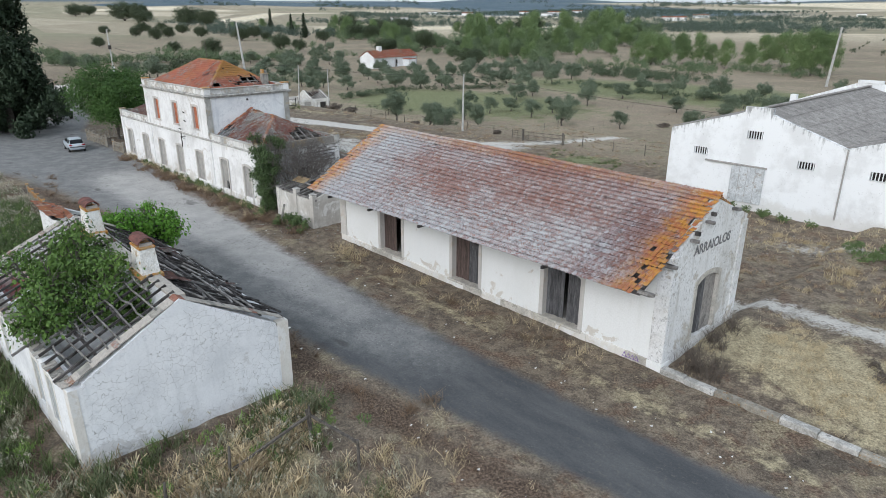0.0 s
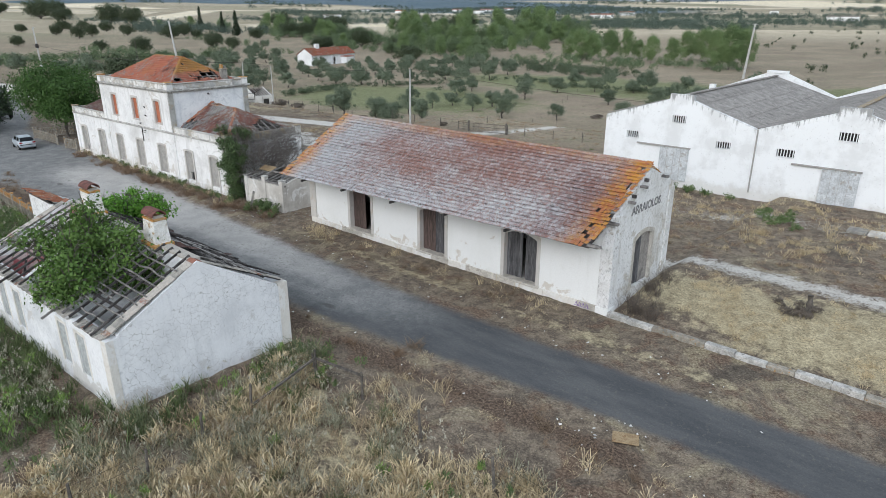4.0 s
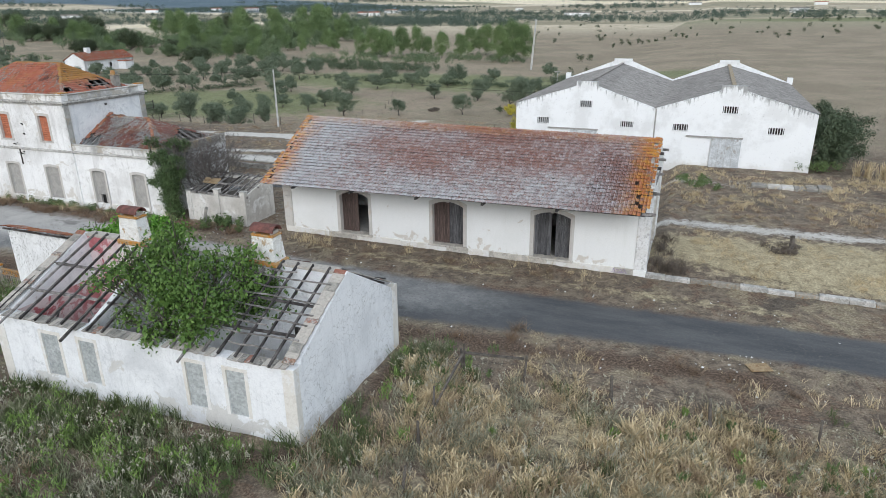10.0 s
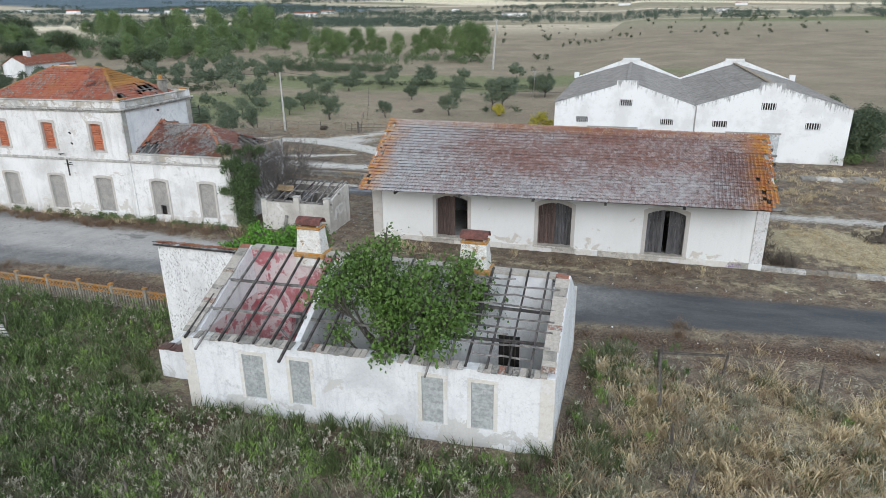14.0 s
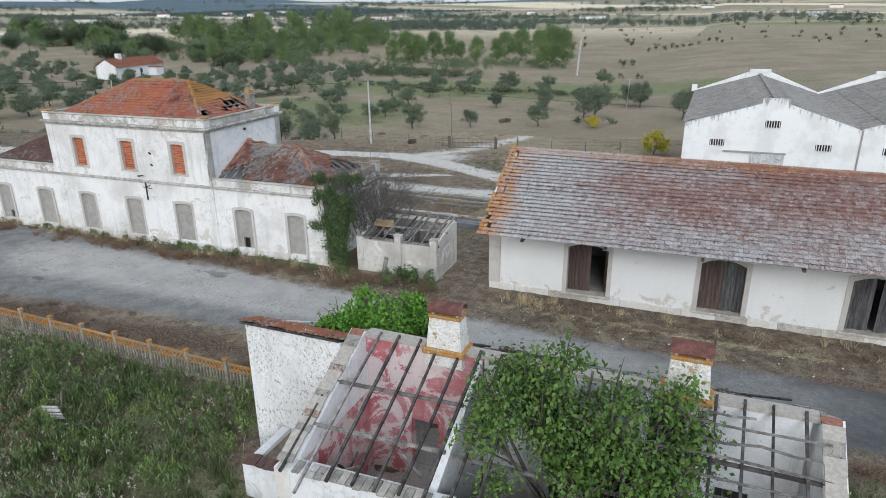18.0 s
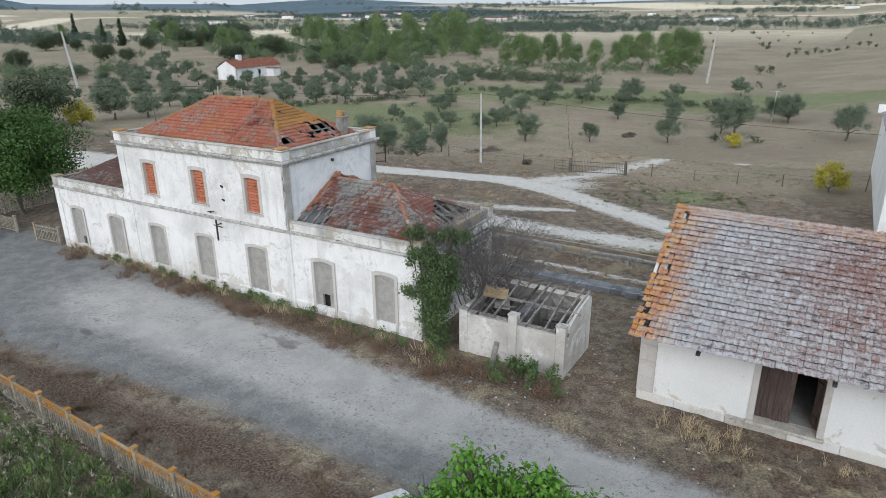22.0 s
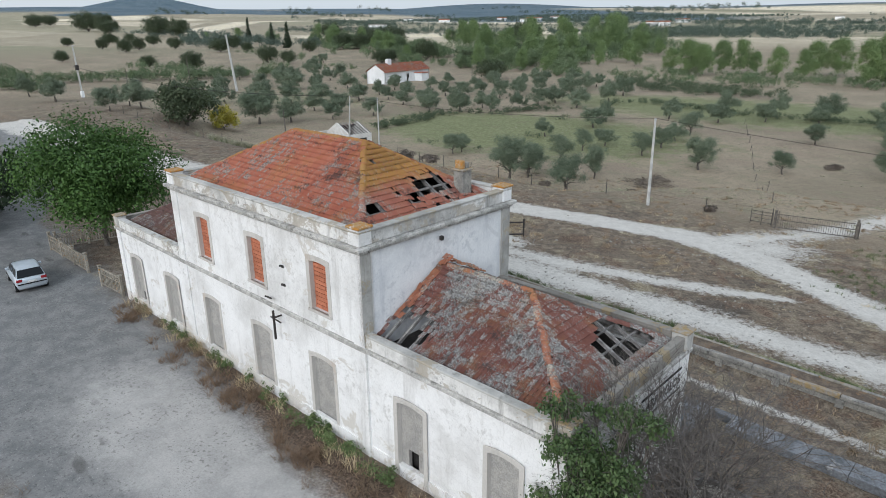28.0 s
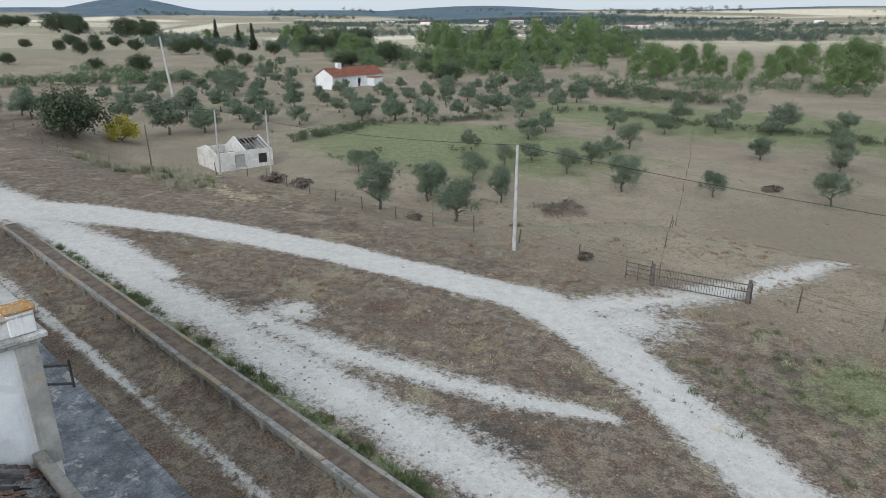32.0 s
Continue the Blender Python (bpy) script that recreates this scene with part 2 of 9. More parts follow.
def surround(bm, x0, x1, z0, z1, rise, w, proud, depth, m, sill=False):
    """A raised stone frame round an opening, with an arched head."""
    x0, x1, z1 = x0 + 0.005, x1 - 0.005, z1 - 0.005
    inner = [(x0, z0), *arch(x0, x1, z1, rise), (x1, z0)]
    outer = [(x0 - w, z0), *[(xx + (w * (2 * i / 10 - 1)), zz + w) for i, (xx, zz) in enumerate(arch(x0, x1, z1, rise))], (x1 + w, z0)]
    rows = []
    for (a, b), (c, d) in zip(inner, outer):
        rows.append([bm.verts.new(m @ Vector(p)) for p in ((a, depth, b), (a, -proud, b), (c, -proud, d), (c, 0.01, d))])
    for r, s in zip(rows, rows[1:]):
        for k in range(3):
            bm.faces.new((r[k], s[k], s[k + 1], r[k + 1]))
    for r in (rows[0], rows[-1]):
        bm.faces.new(r)
    if sill:
        box(bm, x0 - w, x1 + w, -proud - 0.05, 0.05, z0 - 0.1, z0, m)
    bmesh.ops.recalc_face_normals(bm, faces=bm.faces[:])
    return bm


def np_mesh(name, verts, faces, material, parent=None, label="", kind="stuff", category="", smooth=False):
    """A mesh object from arrays of vertices and equal-sided faces."""
    verts, faces = np.asarray(verts, np.float32), np.asarray(faces, np.int32)
    me = bpy.data.meshes.new(name)
    k = faces.shape[1]
    me.vertices.add(len(verts))
    me.vertices.foreach_set("co", verts.ravel())
    me.loops.add(faces.size)
    me.loops.foreach_set("vertex_index", faces.ravel())
    me.polygons.add(len(faces))
    me.polygons.foreach_set("loop_start", np.arange(len(faces), dtype=np.int32) * k)
    me.update(calc_edges=True)
    me.validate()
    if smooth:
        me.polygons.foreach_set("use_smooth", np.ones(len(faces), bool))
    me.materials.append(material)
    ob = new(name, me)
    ob.parent = parent
    return tagged(ob, label, category, "", kind)


def tube(bm, pts, radii, sides=7):
    """A tapered round limb through points."""
    rings = []
    for i, p in enumerate(pts):
        p = Vector(p)
        d = Vector(pts[min(i + 1, len(pts) - 1)]) - Vector(pts[max(i - 1, 0)])
        q = d.to_track_quat("Z", "Y").to_matrix()
        rings.append([bm.verts.new(p + q @ Vector((radii[i] * math.cos(a), radii[i] * math.sin(a), 0))) for a in (2 * math.pi * k / sides for k in range(sides))])
    for r, s in zip(rings, rings[1:]):
        for k in range(sides):
            bm.faces.new((r[k], r[(k + 1) % sides], s[(k + 1) % sides], s[k]))
    bm.faces.new(rings[0][::-1])
    bm.faces.new(rings[-1])
    return bm


TILE_U = np.array([0, 0.05, 0.11, 0.16, 0.19, 0.222])
TILE_H = np.array([0.004, 0.062, 0.008, 0.002, 0.040, 0.004])


def tile_shape(length, pitch, lift):
    """One interlocking roof tile: a rolled top and a front lip, lower edge at v=0."""
    wide = TILE_U * pitch / 0.225
    top = [(u, 0.0, h + lift) for u, h in zip(wide, TILE_H)]
    back = [(u, length * 1.12, h) for u, h in zip(wide, TILE_H)]
    lip = [(u, 0.003, h + lift - 0.02) for u, h in zip(wide, TILE_H)]
    quads = [(i, i + 1, i + 7, i + 6) for i in range(5)] + [(i + 12, i + 13, i + 1, i) for i in range(5)]
    return np.array(top + back + lip), np.array(quads)


def tile_slope(parent, origin, u, v, width, height, inside, material, single=None, length=0.34, pitch=0.225, jitter=0.007, seed=1, loose=None, lift=0.07, settle=None):
    """Covers a roof slope with tiles. inside(u, v): where tiles lie; single(u, v): where each is a part of its own;
    loose(u, v): how far tiles have slipped out of place; settle(x, y): how far the slope has sunk."""
    rng = np.random.default_rng(seed)
    origin, u, v = np.array(origin, float), np.array(u, float), np.array(v, float)
    u, v = u / np.linalg.norm(u), v / np.linalg.norm(v)
    w = np.cross(u, v)
    sv, sq = tile_shape(length, pitch, lift)
    basis = np.stack([u, v, w], 1)
    shared = None
    joined_v, joined_q, count, singles = [], [], 0, 0
    for r in range(math.ceil(height / length - 0.25)):
        sag = 0.02 * math.sin(r * 0.9)
        for c in range(int(width / pitch)):
            a, b = c * pitch + rng.normal(0, 0.004), r * length + rng.normal(0, jitter)
            if not inside(a + pitch / 2, b + length / 2):
                continue
            slip = loose(a, b) if loose else 0.0
            if slip > 0.2 and rng.random() < slip * 0.25:
                continue
            ang = rng.normal(0, 0.007 + 0.16 * slip)
            lift = abs(rng.normal(0, 0.004 + 0.05 * slip))
            tip = rng.normal(0, 0.008 + 0.10 * slip)
            ca, sa = math.cos(ang), math.sin(ang)
            rot = basis @ np.array([[ca, -sa, 0], [sa, ca, 0], [0, 0, 1]]) @ np.array([[1, 0, 0], [0, math.cos(tip), -math.sin(tip)], [0, math.sin(tip), math.cos(tip)]])
            at = origin + u * a + v * b + w * (lift + sag * 0.3)
            if settle:
                at[2] += settle(at[0], at[1])
            if single and singles < 300 and single(a, b):
                if shared is None:
                    shared = bpy.data.meshes.new("roof_tile")
                    shared.from_pydata(sv.tolist(), [], sq.tolist())
                    shared.materials.append(material)
                ob = new("roof_tile", shared)
                ob.parent = parent
                ob.matrix_basis = Matrix.Translation(at.tolist()) @ Matrix(rot.tolist()).to_4x4()
                singles += 1
            else:
                joined_v.append(sv @ rot.T + at)
                joined_q.append(sq + 18 * count)
                count += 1
    if count:
        np_mesh("roof_tiles", np.concatenate(joined_v), np.concatenate(joined_q), material, parent)


def ridge_tiles(parent, a, b, material, r=0.13, step=0.4, seed=2):
    """Half-round ridge tiles from a to b, each a part."""
    rng = random.Random(seed)
    a, b = Vector(a), Vector(b)
    d = b - a
    n = max(1, int(d.length / step))
    bm = bmesh.new()
    rows = []
    for k, rr in ((0, r * 1.08), (1, r * 0.95)):
        rows.append([bm.verts.new((k * step * 1.08, rr * math.cos(t), rr * math.sin(t) * 0.8)) for t in (math.pi * i / 6 for i in range(7))])
    for i in range(6):
        bm.faces.new((rows[0][i], rows[1][i], rows[1][i + 1], rows[0][i + 1]))
    bm.faces.new(rows[0])
    bmesh.ops.recalc_face_normals(bm, faces=bm.faces[:])
    me = bpy.data.meshes.new("ridge_tile")
    bm.to_mesh(me)
    bm.free()
    me.materials.append(material)
    q = d.to_track_quat("X", "Z").to_matrix().to_4x4()
    for i in range(n):
        ob = new("ridge_tile", me)
        ob.parent = parent
        ob.matrix_basis = Matrix.Translation(a + d * (i / n)) @ q @ pose(0, rng.gauss(0, 0.01), rng.gauss(0, 0.008), rng.gauss(0, 2), rng.gauss(0, 1), rng.gauss(0, 2))


def leaf_cloud(clumps, count, size, seed, droop=0.2, shell=0.55, aspect=0.55, sub=7, wild=0.42, wide=0.58):
    """Leaves scattered through clumps (x, y, z, rx, rz), each broken into smaller sprays: bent four-cornered blades."""
    rng = np.random.default_rng(seed)
    cl = np.array(clumps, float)
    if sub:
        k = np.repeat(np.arange(len(cl)), sub)
        d = rng.normal(size=(len(k), 3))
        d /= np.linalg.norm(d, axis=1)[:, None]
        d *= (shell + (1.05 - shell) * rng.random(len(k)))[:, None]
        big = cl[k]
        s = rng.uniform(wide * 0.5, wide, len(k))
        cl = np.concatenate([big[:, :3] + d * big[:, [3, 3, 4]] * 0.85, (big[:, 3] * s)[:, None], (big[:, 4] * s)[:, None]], 1)
    wgt = cl[:, 3] ** 2
    pick = rng.choice(len(cl), count, p=wgt / wgt.sum())
    c = cl[pick]
    d = rng.normal(size=(count, 3))
    d /= np.linalg.norm(d, axis=1)[:, None]
    rad = rng.random(count) ** 0.45 * (1 + 0.25 * rng.normal(size=count))
    p = c[:, :3] + d * rad[:, None] * c[:, [3, 3, 4]]
    nrm = d + rng.normal(0, wild, (count, 3)) + np.array([0, 0, 0.5])
    nrm /= np.linalg.norm(nrm, axis=1)[:, None]
    t = np.cross(nrm, rng.normal(size=(count, 3)))
    t /= np.linalg.norm(t, axis=1)[:, None] + 1e-9
    t[:, 2] -= droop
    s = np.cross(nrm, t)
    ln = size * (0.6 + 0.8 * rng.random(count))[:, None]
    wd = ln * aspect
    v = np.stack([p, p + t * ln * 0.5 + s * wd * 0.5, p + t * ln - nrm * ln * 0.12, p + t * ln * 0.5 - s * wd * 0.5], 1)
    return v.reshape(-1, 3), np.arange(count * 4).reshape(-1, 4)

# ---- materials ----
def leaf_mat(name, dark, light, young=None):
    k = Mat(name, 0.6, spec=0.3)
    own = k.n("ShaderNodeObjectInfo").outputs["Random"]
    tone = k.op("ADD", k.op("MULTIPLY", own, 0.20), k.op("MULTIPLY", k.mask(k.noise(0.14, 2), 0.38, 0.62), 0.22))
    tuft = k.op("MULTIPLY", k.mask(k.noise(2.4, 3, 0.6), 0.42, 0.60), 0.38)
    col = k.mix(k.op("ADD", k.op("ADD", k.op("MULTIPLY", k.piece(), 0.40), tuft), tone), dark, light)
    col = k.mix(k.op("MULTIPLY", k.mask(k.noise(0.9, 3), 0.4, 0.65), 0.6), col, young or light)
    k.b.inputs["Subsurface Weight"].default_value = 0.0
    return k.done(col)


def warehouse_tiles():
    """Red clay under grey lichen in patches, orange lichen at the verges and ridge."""
    k = Mat("roof_tile_warehouse", 0.92)
    x, y, pc = k.axis(0), k.axis(1), k.piece()
    red = k.mix(pc, (0.215, 0.108, 0.090), (0.305, 0.160, 0.130))
    grey = k.mix(pc, (0.40, 0.41, 0.425), (0.50, 0.51, 0.525))
    big = k.noise(0.28, 4, 0.6, k.stretch((0.6, 1.2, 1)))
    edge = k.op("MULTIPLY", k.mask(y, 1.6, -2.6), 0.11)
    left_ = k.op("MULTIPLY", k.mask(x, -14, -22), 0.22)
    f = k.op("ADD", k.op("ADD", k.op("MULTIPLY", big, 0.45), k.op("MAXIMUM", edge, left_)), k.op("MULTIPLY", pc, 0.08))
    f = k.op("ADD", f, k.op("MULTIPLY", k.noise(18, 6, 0.85), 1.5))
    col = k.mix(k.mask(f, 0.97, 1.15), red, grey)
    dark = k.mask(k.op("ADD", k.noise(3.1, 6, 0.75), k.op("MULTIPLY", pc, 0.10)), 0.58, 0.72)
    col = k.mix(k.op("MULTIPLY", dark, 0.8), col, (0.065, 0.046, 0.042))
    pale = k.mask(k.noise(16, 6, 0.75), 0.60, 0.67)
    col = k.mix(k.op("MULTIPLY", pale, 0.55), col, (0.50, 0.495, 0.47))
    rust = k.mask(k.op("ADD", k.noise(6.5, 5, 0.7), k.op("MULTIPLY", k.noise(0.8, 3), 0.25)), 0.68, 0.76)
    col = k.mix(k.op("MULTIPLY", rust, 0.75), col, (0.27, 0.115, 0.075))
    holes = k.mask(k.noise(9.5, 4, 0.65), 0.63, 0.69)
    col = k.mix(k.op("MULTIPLY", holes, 0.8), col, (0.045, 0.036, 0.034))
    wob = k.op("MULTIPLY", k.op("SUBTRACT", k.noise(0.9, 4), 0.5), 2.4)
    right = k.mask(k.op("ADD", x, wob), -1.9, -0.4)
    left = k.mask(k.op("ADD", x, wob), -21.4, -23.4)
    top = k.op("MULTIPLY", k.mask(k.op("ADD", y, k.op("MULTIPLY", wob, 0.4)), 2.7, 3.2), 0.35)
    o = k.op("MULTIPLY", k.op("MAXIMUM", k.op("MAXIMUM", right, left), top), k.mask(k.op("ADD", k.op("ADD", k.noise(2.2, 5, 0.7), k.op("MULTIPLY", k.noise(8, 6, 0.8), 0.7)), k.op("MULTIPLY", pc, 0.10)), 0.70, 0.90))
    col = k.mix(k.op("MULTIPLY", o, 0.88), col, k.mix(k.mask(k.noise(3, 5), 0.4, 0.6), (0.43, 0.150, 0.055), (0.56, 0.275, 0.050)))
    return k.done(col, k.noise(22, 4, 0.7), 0.45, 0.01)


def station_tiles(name, red0, red1, moss, lean, grey, high=None):
    k = Mat(name, 0.9)
    pc = k.piece()
    col = k.mix(k.op("ADD", k.op("MULTIPLY", pc, 0.6), k.op("MULTIPLY", k.noise(4, 4), 0.4)), red0, red1)
    base = k.op("MULTIPLY", k.op("SUBTRACT", k.noise(0.6, 5, 0.65), 0.5), 0.7)
    sp = k.op("ADD", k.noise(13, 7, 0.85), k.op("MULTIPLY", k.op("SUBTRACT", pc, 0.5), 0.16))
    col = k.mix(k.mask(k.op("ADD", sp, base), 0.59 - lean, 0.66 - lean), col, k.mix(k.mask(k.noise(15, 4), 0.42, 0.58), (0.17, 0.165, 0.155), grey))
    d = k.op("ADD", k.noise(8, 7, 0.8), k.op("MULTIPLY", k.op("SUBTRACT", k.noise(1.1, 5, 0.7), 0.5), 0.9))
    col = k.mix(k.op("MULTIPLY", k.mask(d, 0.55, 0.66), 0.75), col, (0.055, 0.047, 0.045))
    m = k.mask(k.op("ADD", k.noise(0.7, 5, 0.7), k.op("MULTIPLY", k.noise(6, 4), 0.25)), 0.60 - 0.14 * (moss > 0.8), 0.76 - 0.14 * (moss > 0.8))
    if high:
        up = k.mask(k.op("ADD", k.axis(2), k.op("MULTIPLY", k.noise(1.2, 4), 0.8)), high, high + 0.5)
        m = k.op("MAXIMUM", m, up)
        m = k.op("MULTIPLY", m, k.mask(k.noise(8, 5, 0.7), 0.30, 0.5))
        m = k.op("MULTIPLY", m, up)
    col = k.mix(k.op("MULTIPLY", m, moss), col, k.mix(k.noise(3, 4), (0.32, 0.155, 0.05), (0.40, 0.225, 0.06)))
    return k.done(col, k.noise(20, 4, 0.7), 0.45, 0.01)


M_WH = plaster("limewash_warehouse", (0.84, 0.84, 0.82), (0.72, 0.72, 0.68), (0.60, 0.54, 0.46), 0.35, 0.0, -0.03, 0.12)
M_GABLE = plaster("limewash_peeling", (0.80, 0.795, 0.785), (0.55, 0.53, 0.49), (0.50, 0.45, 0.38), 0.9, 0.4, 0.05, 0.0, 0.6)
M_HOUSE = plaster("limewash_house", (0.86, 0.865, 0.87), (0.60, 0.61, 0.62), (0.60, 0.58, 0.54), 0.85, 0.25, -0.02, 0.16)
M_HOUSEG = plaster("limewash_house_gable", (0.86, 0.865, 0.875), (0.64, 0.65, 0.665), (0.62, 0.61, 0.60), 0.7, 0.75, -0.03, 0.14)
M_PARAPET = plaster("stained_parapet", (0.56, 0.545, 0.51), (0.28, 0.27, 0.245), (0.40, 0.34, 0.25), 1.0, 0.0, 0.08)
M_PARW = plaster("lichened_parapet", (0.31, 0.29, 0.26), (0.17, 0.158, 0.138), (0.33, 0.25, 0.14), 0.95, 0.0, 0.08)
M_END = plaster("limewash_end_wall", (0.86, 0.86, 0.855), (0.62, 0.63, 0.65), (0.68, 0.685, 0.69), 0.85, 0.0, 0.06, 0.0)
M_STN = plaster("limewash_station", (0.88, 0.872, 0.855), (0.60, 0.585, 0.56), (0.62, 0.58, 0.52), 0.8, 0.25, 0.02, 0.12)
M_SHED = plaster("limewash_shed", (0.86, 0.87, 0.87), (0.60, 0.60, 0.59), (0.66, 0.65, 0.63), 0.55)
M_RUIN = plaster("limewash_ruin", (0.70, 0.675, 0.63), (0.44, 0.41, 0.37), (0.80, 0.79, 0.77), 0.95, 0.4, 0.07)
M_PEEL = plaster("limewash_annex", (0.87, 0.87, 0.865), (0.62, 0.615, 0.605), (0.42, 0.40, 0.375), 0.8, 0.5, 0.0, 0.0, 0.8)
M_SHAFT = plain("lichened_limewash", (0.80, 0.79, 0.76), (0.70, 0.68, 0.63), 2.5, spots=(0.42, 0.29, 0.15))
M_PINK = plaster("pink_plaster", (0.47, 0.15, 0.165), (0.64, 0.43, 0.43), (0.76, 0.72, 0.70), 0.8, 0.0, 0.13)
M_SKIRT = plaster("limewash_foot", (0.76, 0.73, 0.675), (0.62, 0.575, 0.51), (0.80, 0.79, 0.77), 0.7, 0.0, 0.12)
M_CREAM = plaster("cream_stone_frame", (0.60, 0.57, 0.53), (0.45, 0.425, 0.39), (0.54, 0.47, 0.40), 0.7, 0.0, 0.05)
M_PARF = plaster("streaked_parapet", (0.80, 0.785, 0.755), (0.30, 0.29, 0.27), (0.42, 0.37, 0.30), 1.0, 0.3, 0.09)
M_STONE = plain("worn_limestone", (0.60, 0.56, 0.50), (0.46, 0.43, 0.38), 3, per_piece=0.12, spots=(0.36, 0.33, 0.29))
M_CORNICE = plain("stained_cornice", (0.58, 0.56, 0.525), (0.36, 0.35, 0.325), 2.2, spots=(0.24, 0.23, 0.21))
M_LICHEN = plain("lichened_stone", (0.36, 0.26, 0.13), (0.34, 0.31, 0.27), 5, spots=(0.20, 0.185, 0.165))
M_CEMENT = plain("cement_render", (0.42, 0.40, 0.37), (0.34, 0.33, 0.31), 2.5, per_piece=0.05)
M_BLOCK = plain("grey_block_infill", (0.45, 0.47, 0.465), (0.40, 0.42, 0.415), 0.9, per_piece=0.06, bump=0.08)
M_BRICK = plain("hollow_brick", (0.54, 0.20, 0.115), (0.46, 0.16, 0.09), 8, per_piece=0.14)
M_MORTAR = plain("mortar", (0.50, 0.46, 0.41), (0.40, 0.37, 0.33), 9)
M_WOOD = plain("weathered_door_wood", (0.145, 0.142, 0.145), (0.066, 0.065, 0.067), 3, per_piece=0.25, stretch=(6, 6, 0.5))
M_WOODB = plain("brown_door_wood", (0.15, 0.105, 0.09), (0.075, 0.056, 0.05), 3, per_piece=0.2, stretch=(6, 6, 0.5))
M_BEAM = plain("grey_roof_timber", (0.105, 0.096, 0.092), (0.042, 0.038, 0.037), 4, per_piece=0.3)
M_BEAMG = plain("bleached_roof_timber", (0.30, 0.285, 0.27), (0.15, 0.14, 0.132), 4, per_piece=0.3)
M_POST = plain("grey_fence_post", (0.17, 0.15, 0.13), (0.09, 0.08, 0.07), 6, per_piece=0.2)
M_RUST = plain("rusty_iron", (0.12, 0.06, 0.04), (0.07, 0.045, 0.035), 10, 0.75)
M_IRON = plain("dark_iron", (0.035, 0.033, 0.032), (0.06, 0.05, 0.045), 10, 0.6)
M_CONC = plain("old_concrete", (0.36, 0.34, 0.30), (0.24, 0.23, 0.21), 3, spots=(0.15, 0.14, 0.13))
M_FENCE = plain("lichened_concrete", (0.46, 0.20, 0.035), (0.34, 0.26, 0.17), 4, per_piece=0.2, spots=(0.24, 0.22, 0.19))
M_FENCEG = plain("weathered_concrete", (0.36, 0.33, 0.28), (0.24, 0.22, 0.18), 4, per_piece=0.15, spots=(0.34, 0.19, 0.07))
M_SLAB = plain("bluish_cement_slab", (0.25, 0.26, 0.275), (0.135, 0.142, 0.15), 1.1, per_piece=0.08, spots=(0.42, 0.41, 0.39))
M_POLE = plain("pole_concrete", (0.55, 0.54, 0.51), (0.42, 0.41, 0.39), 2)
M_ASB = plain("fibre_cement_sheet", (0.36, 0.335, 0.31), (0.27, 0.25, 0.23), 1.2, per_piece=0.06, spots=(0.19, 0.178, 0.165))
M_CAP = plain("terracotta_cap", (0.21, 0.09, 0.075), (0.12, 0.06, 0.052), 5)
M_ORANGE = plain("orange_lichen", (0.46, 0.20, 0.035), (0.42, 0.28, 0.14), 6, spots=(0.6, 0.57, 0.52))
M_DARK = plain("dark_interior", (0.03, 0.028, 0.026), (0.05, 0.046, 0.042), 2)
M_DIRT = plain("rubble_dirt", (0.24, 0.20, 0.165), (0.15, 0.125, 0.105), 3)
M_TILE_WH = warehouse_tiles()
M_TILE_ST = station_tiles("roof_tile_station", (0.33, 0.105, 0.068), (0.45, 0.165, 0.105), 0.25, 0.05, (0.36, 0.31, 0.27))
M_TILE_HIP = station_tiles("roof_tile_lichened", (0.29, 0.105, 0.075), (0.37, 0.155, 0.105), 0.9, 0.06, (0.42, 0.39, 0.34), 9.25)
M_TILE_WG = station_tiles("roof_tile_wing", (0.150, 0.064, 0.052), (0.240, 0.105, 0.082), 0.18, 0.118, (0.35, 0.345, 0.33))
M_TILE_OLD = station_tiles("roof_tile_old", (0.26, 0.11, 0.08), (0.36, 0.17, 0.12), 0.3, 0.10, (0.42, 0.40, 0.37))
M_TILE_RG = station_tiles("roof_tile_grey_rear", (0.14, 0.075, 0.062), (0.21, 0.105, 0.084), 0.25, 0.12, (0.30, 0.295, 0.28))
M_TILE_RD = station_tiles("roof_tile_ridge_orange", (0.30, 0.115, 0.072), (0.42, 0.175, 0.105), 0.3, 0.08, (0.44, 0.40, 0.33))
M_TILE_DK = station_tiles("roof_tile_dark_wing", (0.095, 0.06, 0.055), (0.15, 0.08, 0.07), 0.1, 0.05, (0.22, 0.21, 0.20))
M_BARK = plain("grey_bark", (0.16, 0.14, 0.12), (0.08, 0.07, 0.06), 5)
M_FIG = leaf_mat("fig_leaves", (0.026, 0.068, 0.012), (0.165, 0.270, 0.065), (0.080, 0.155, 0.030))
M_FIGB = leaf_mat("bright_fig_leaves", (0.06, 0.17, 0.018), (0.16, 0.34, 0.045), (0.11, 0.26, 0.032))
M_OLIVE = leaf_mat("olive_leaves", (0.046, 0.070, 0.042), (0.225, 0.272, 0.180), (0.120, 0.156, 0.098))
M_TREE = leaf_mat("mulberry_leaves", (0.016, 0.048, 0.010), (0.088, 0.172, 0.036), (0.048, 0.105, 0.020))
M_CYP = leaf_mat("cypress_needles", (0.014, 0.028, 0.014), (0.040, 0.062, 0.030), (0.024, 0.042, 0.020))
M_IVY = leaf_mat("ivy_leaves", (0.030, 0.060, 0.020), (0.135, 0.195, 0.075), (0.075, 0.122, 0.042))
M_OAK = leaf_mat("cork_oak_leaves", (0.035, 0.052, 0.025), (0.085, 0.11, 0.055), (0.055, 0.075, 0.038))
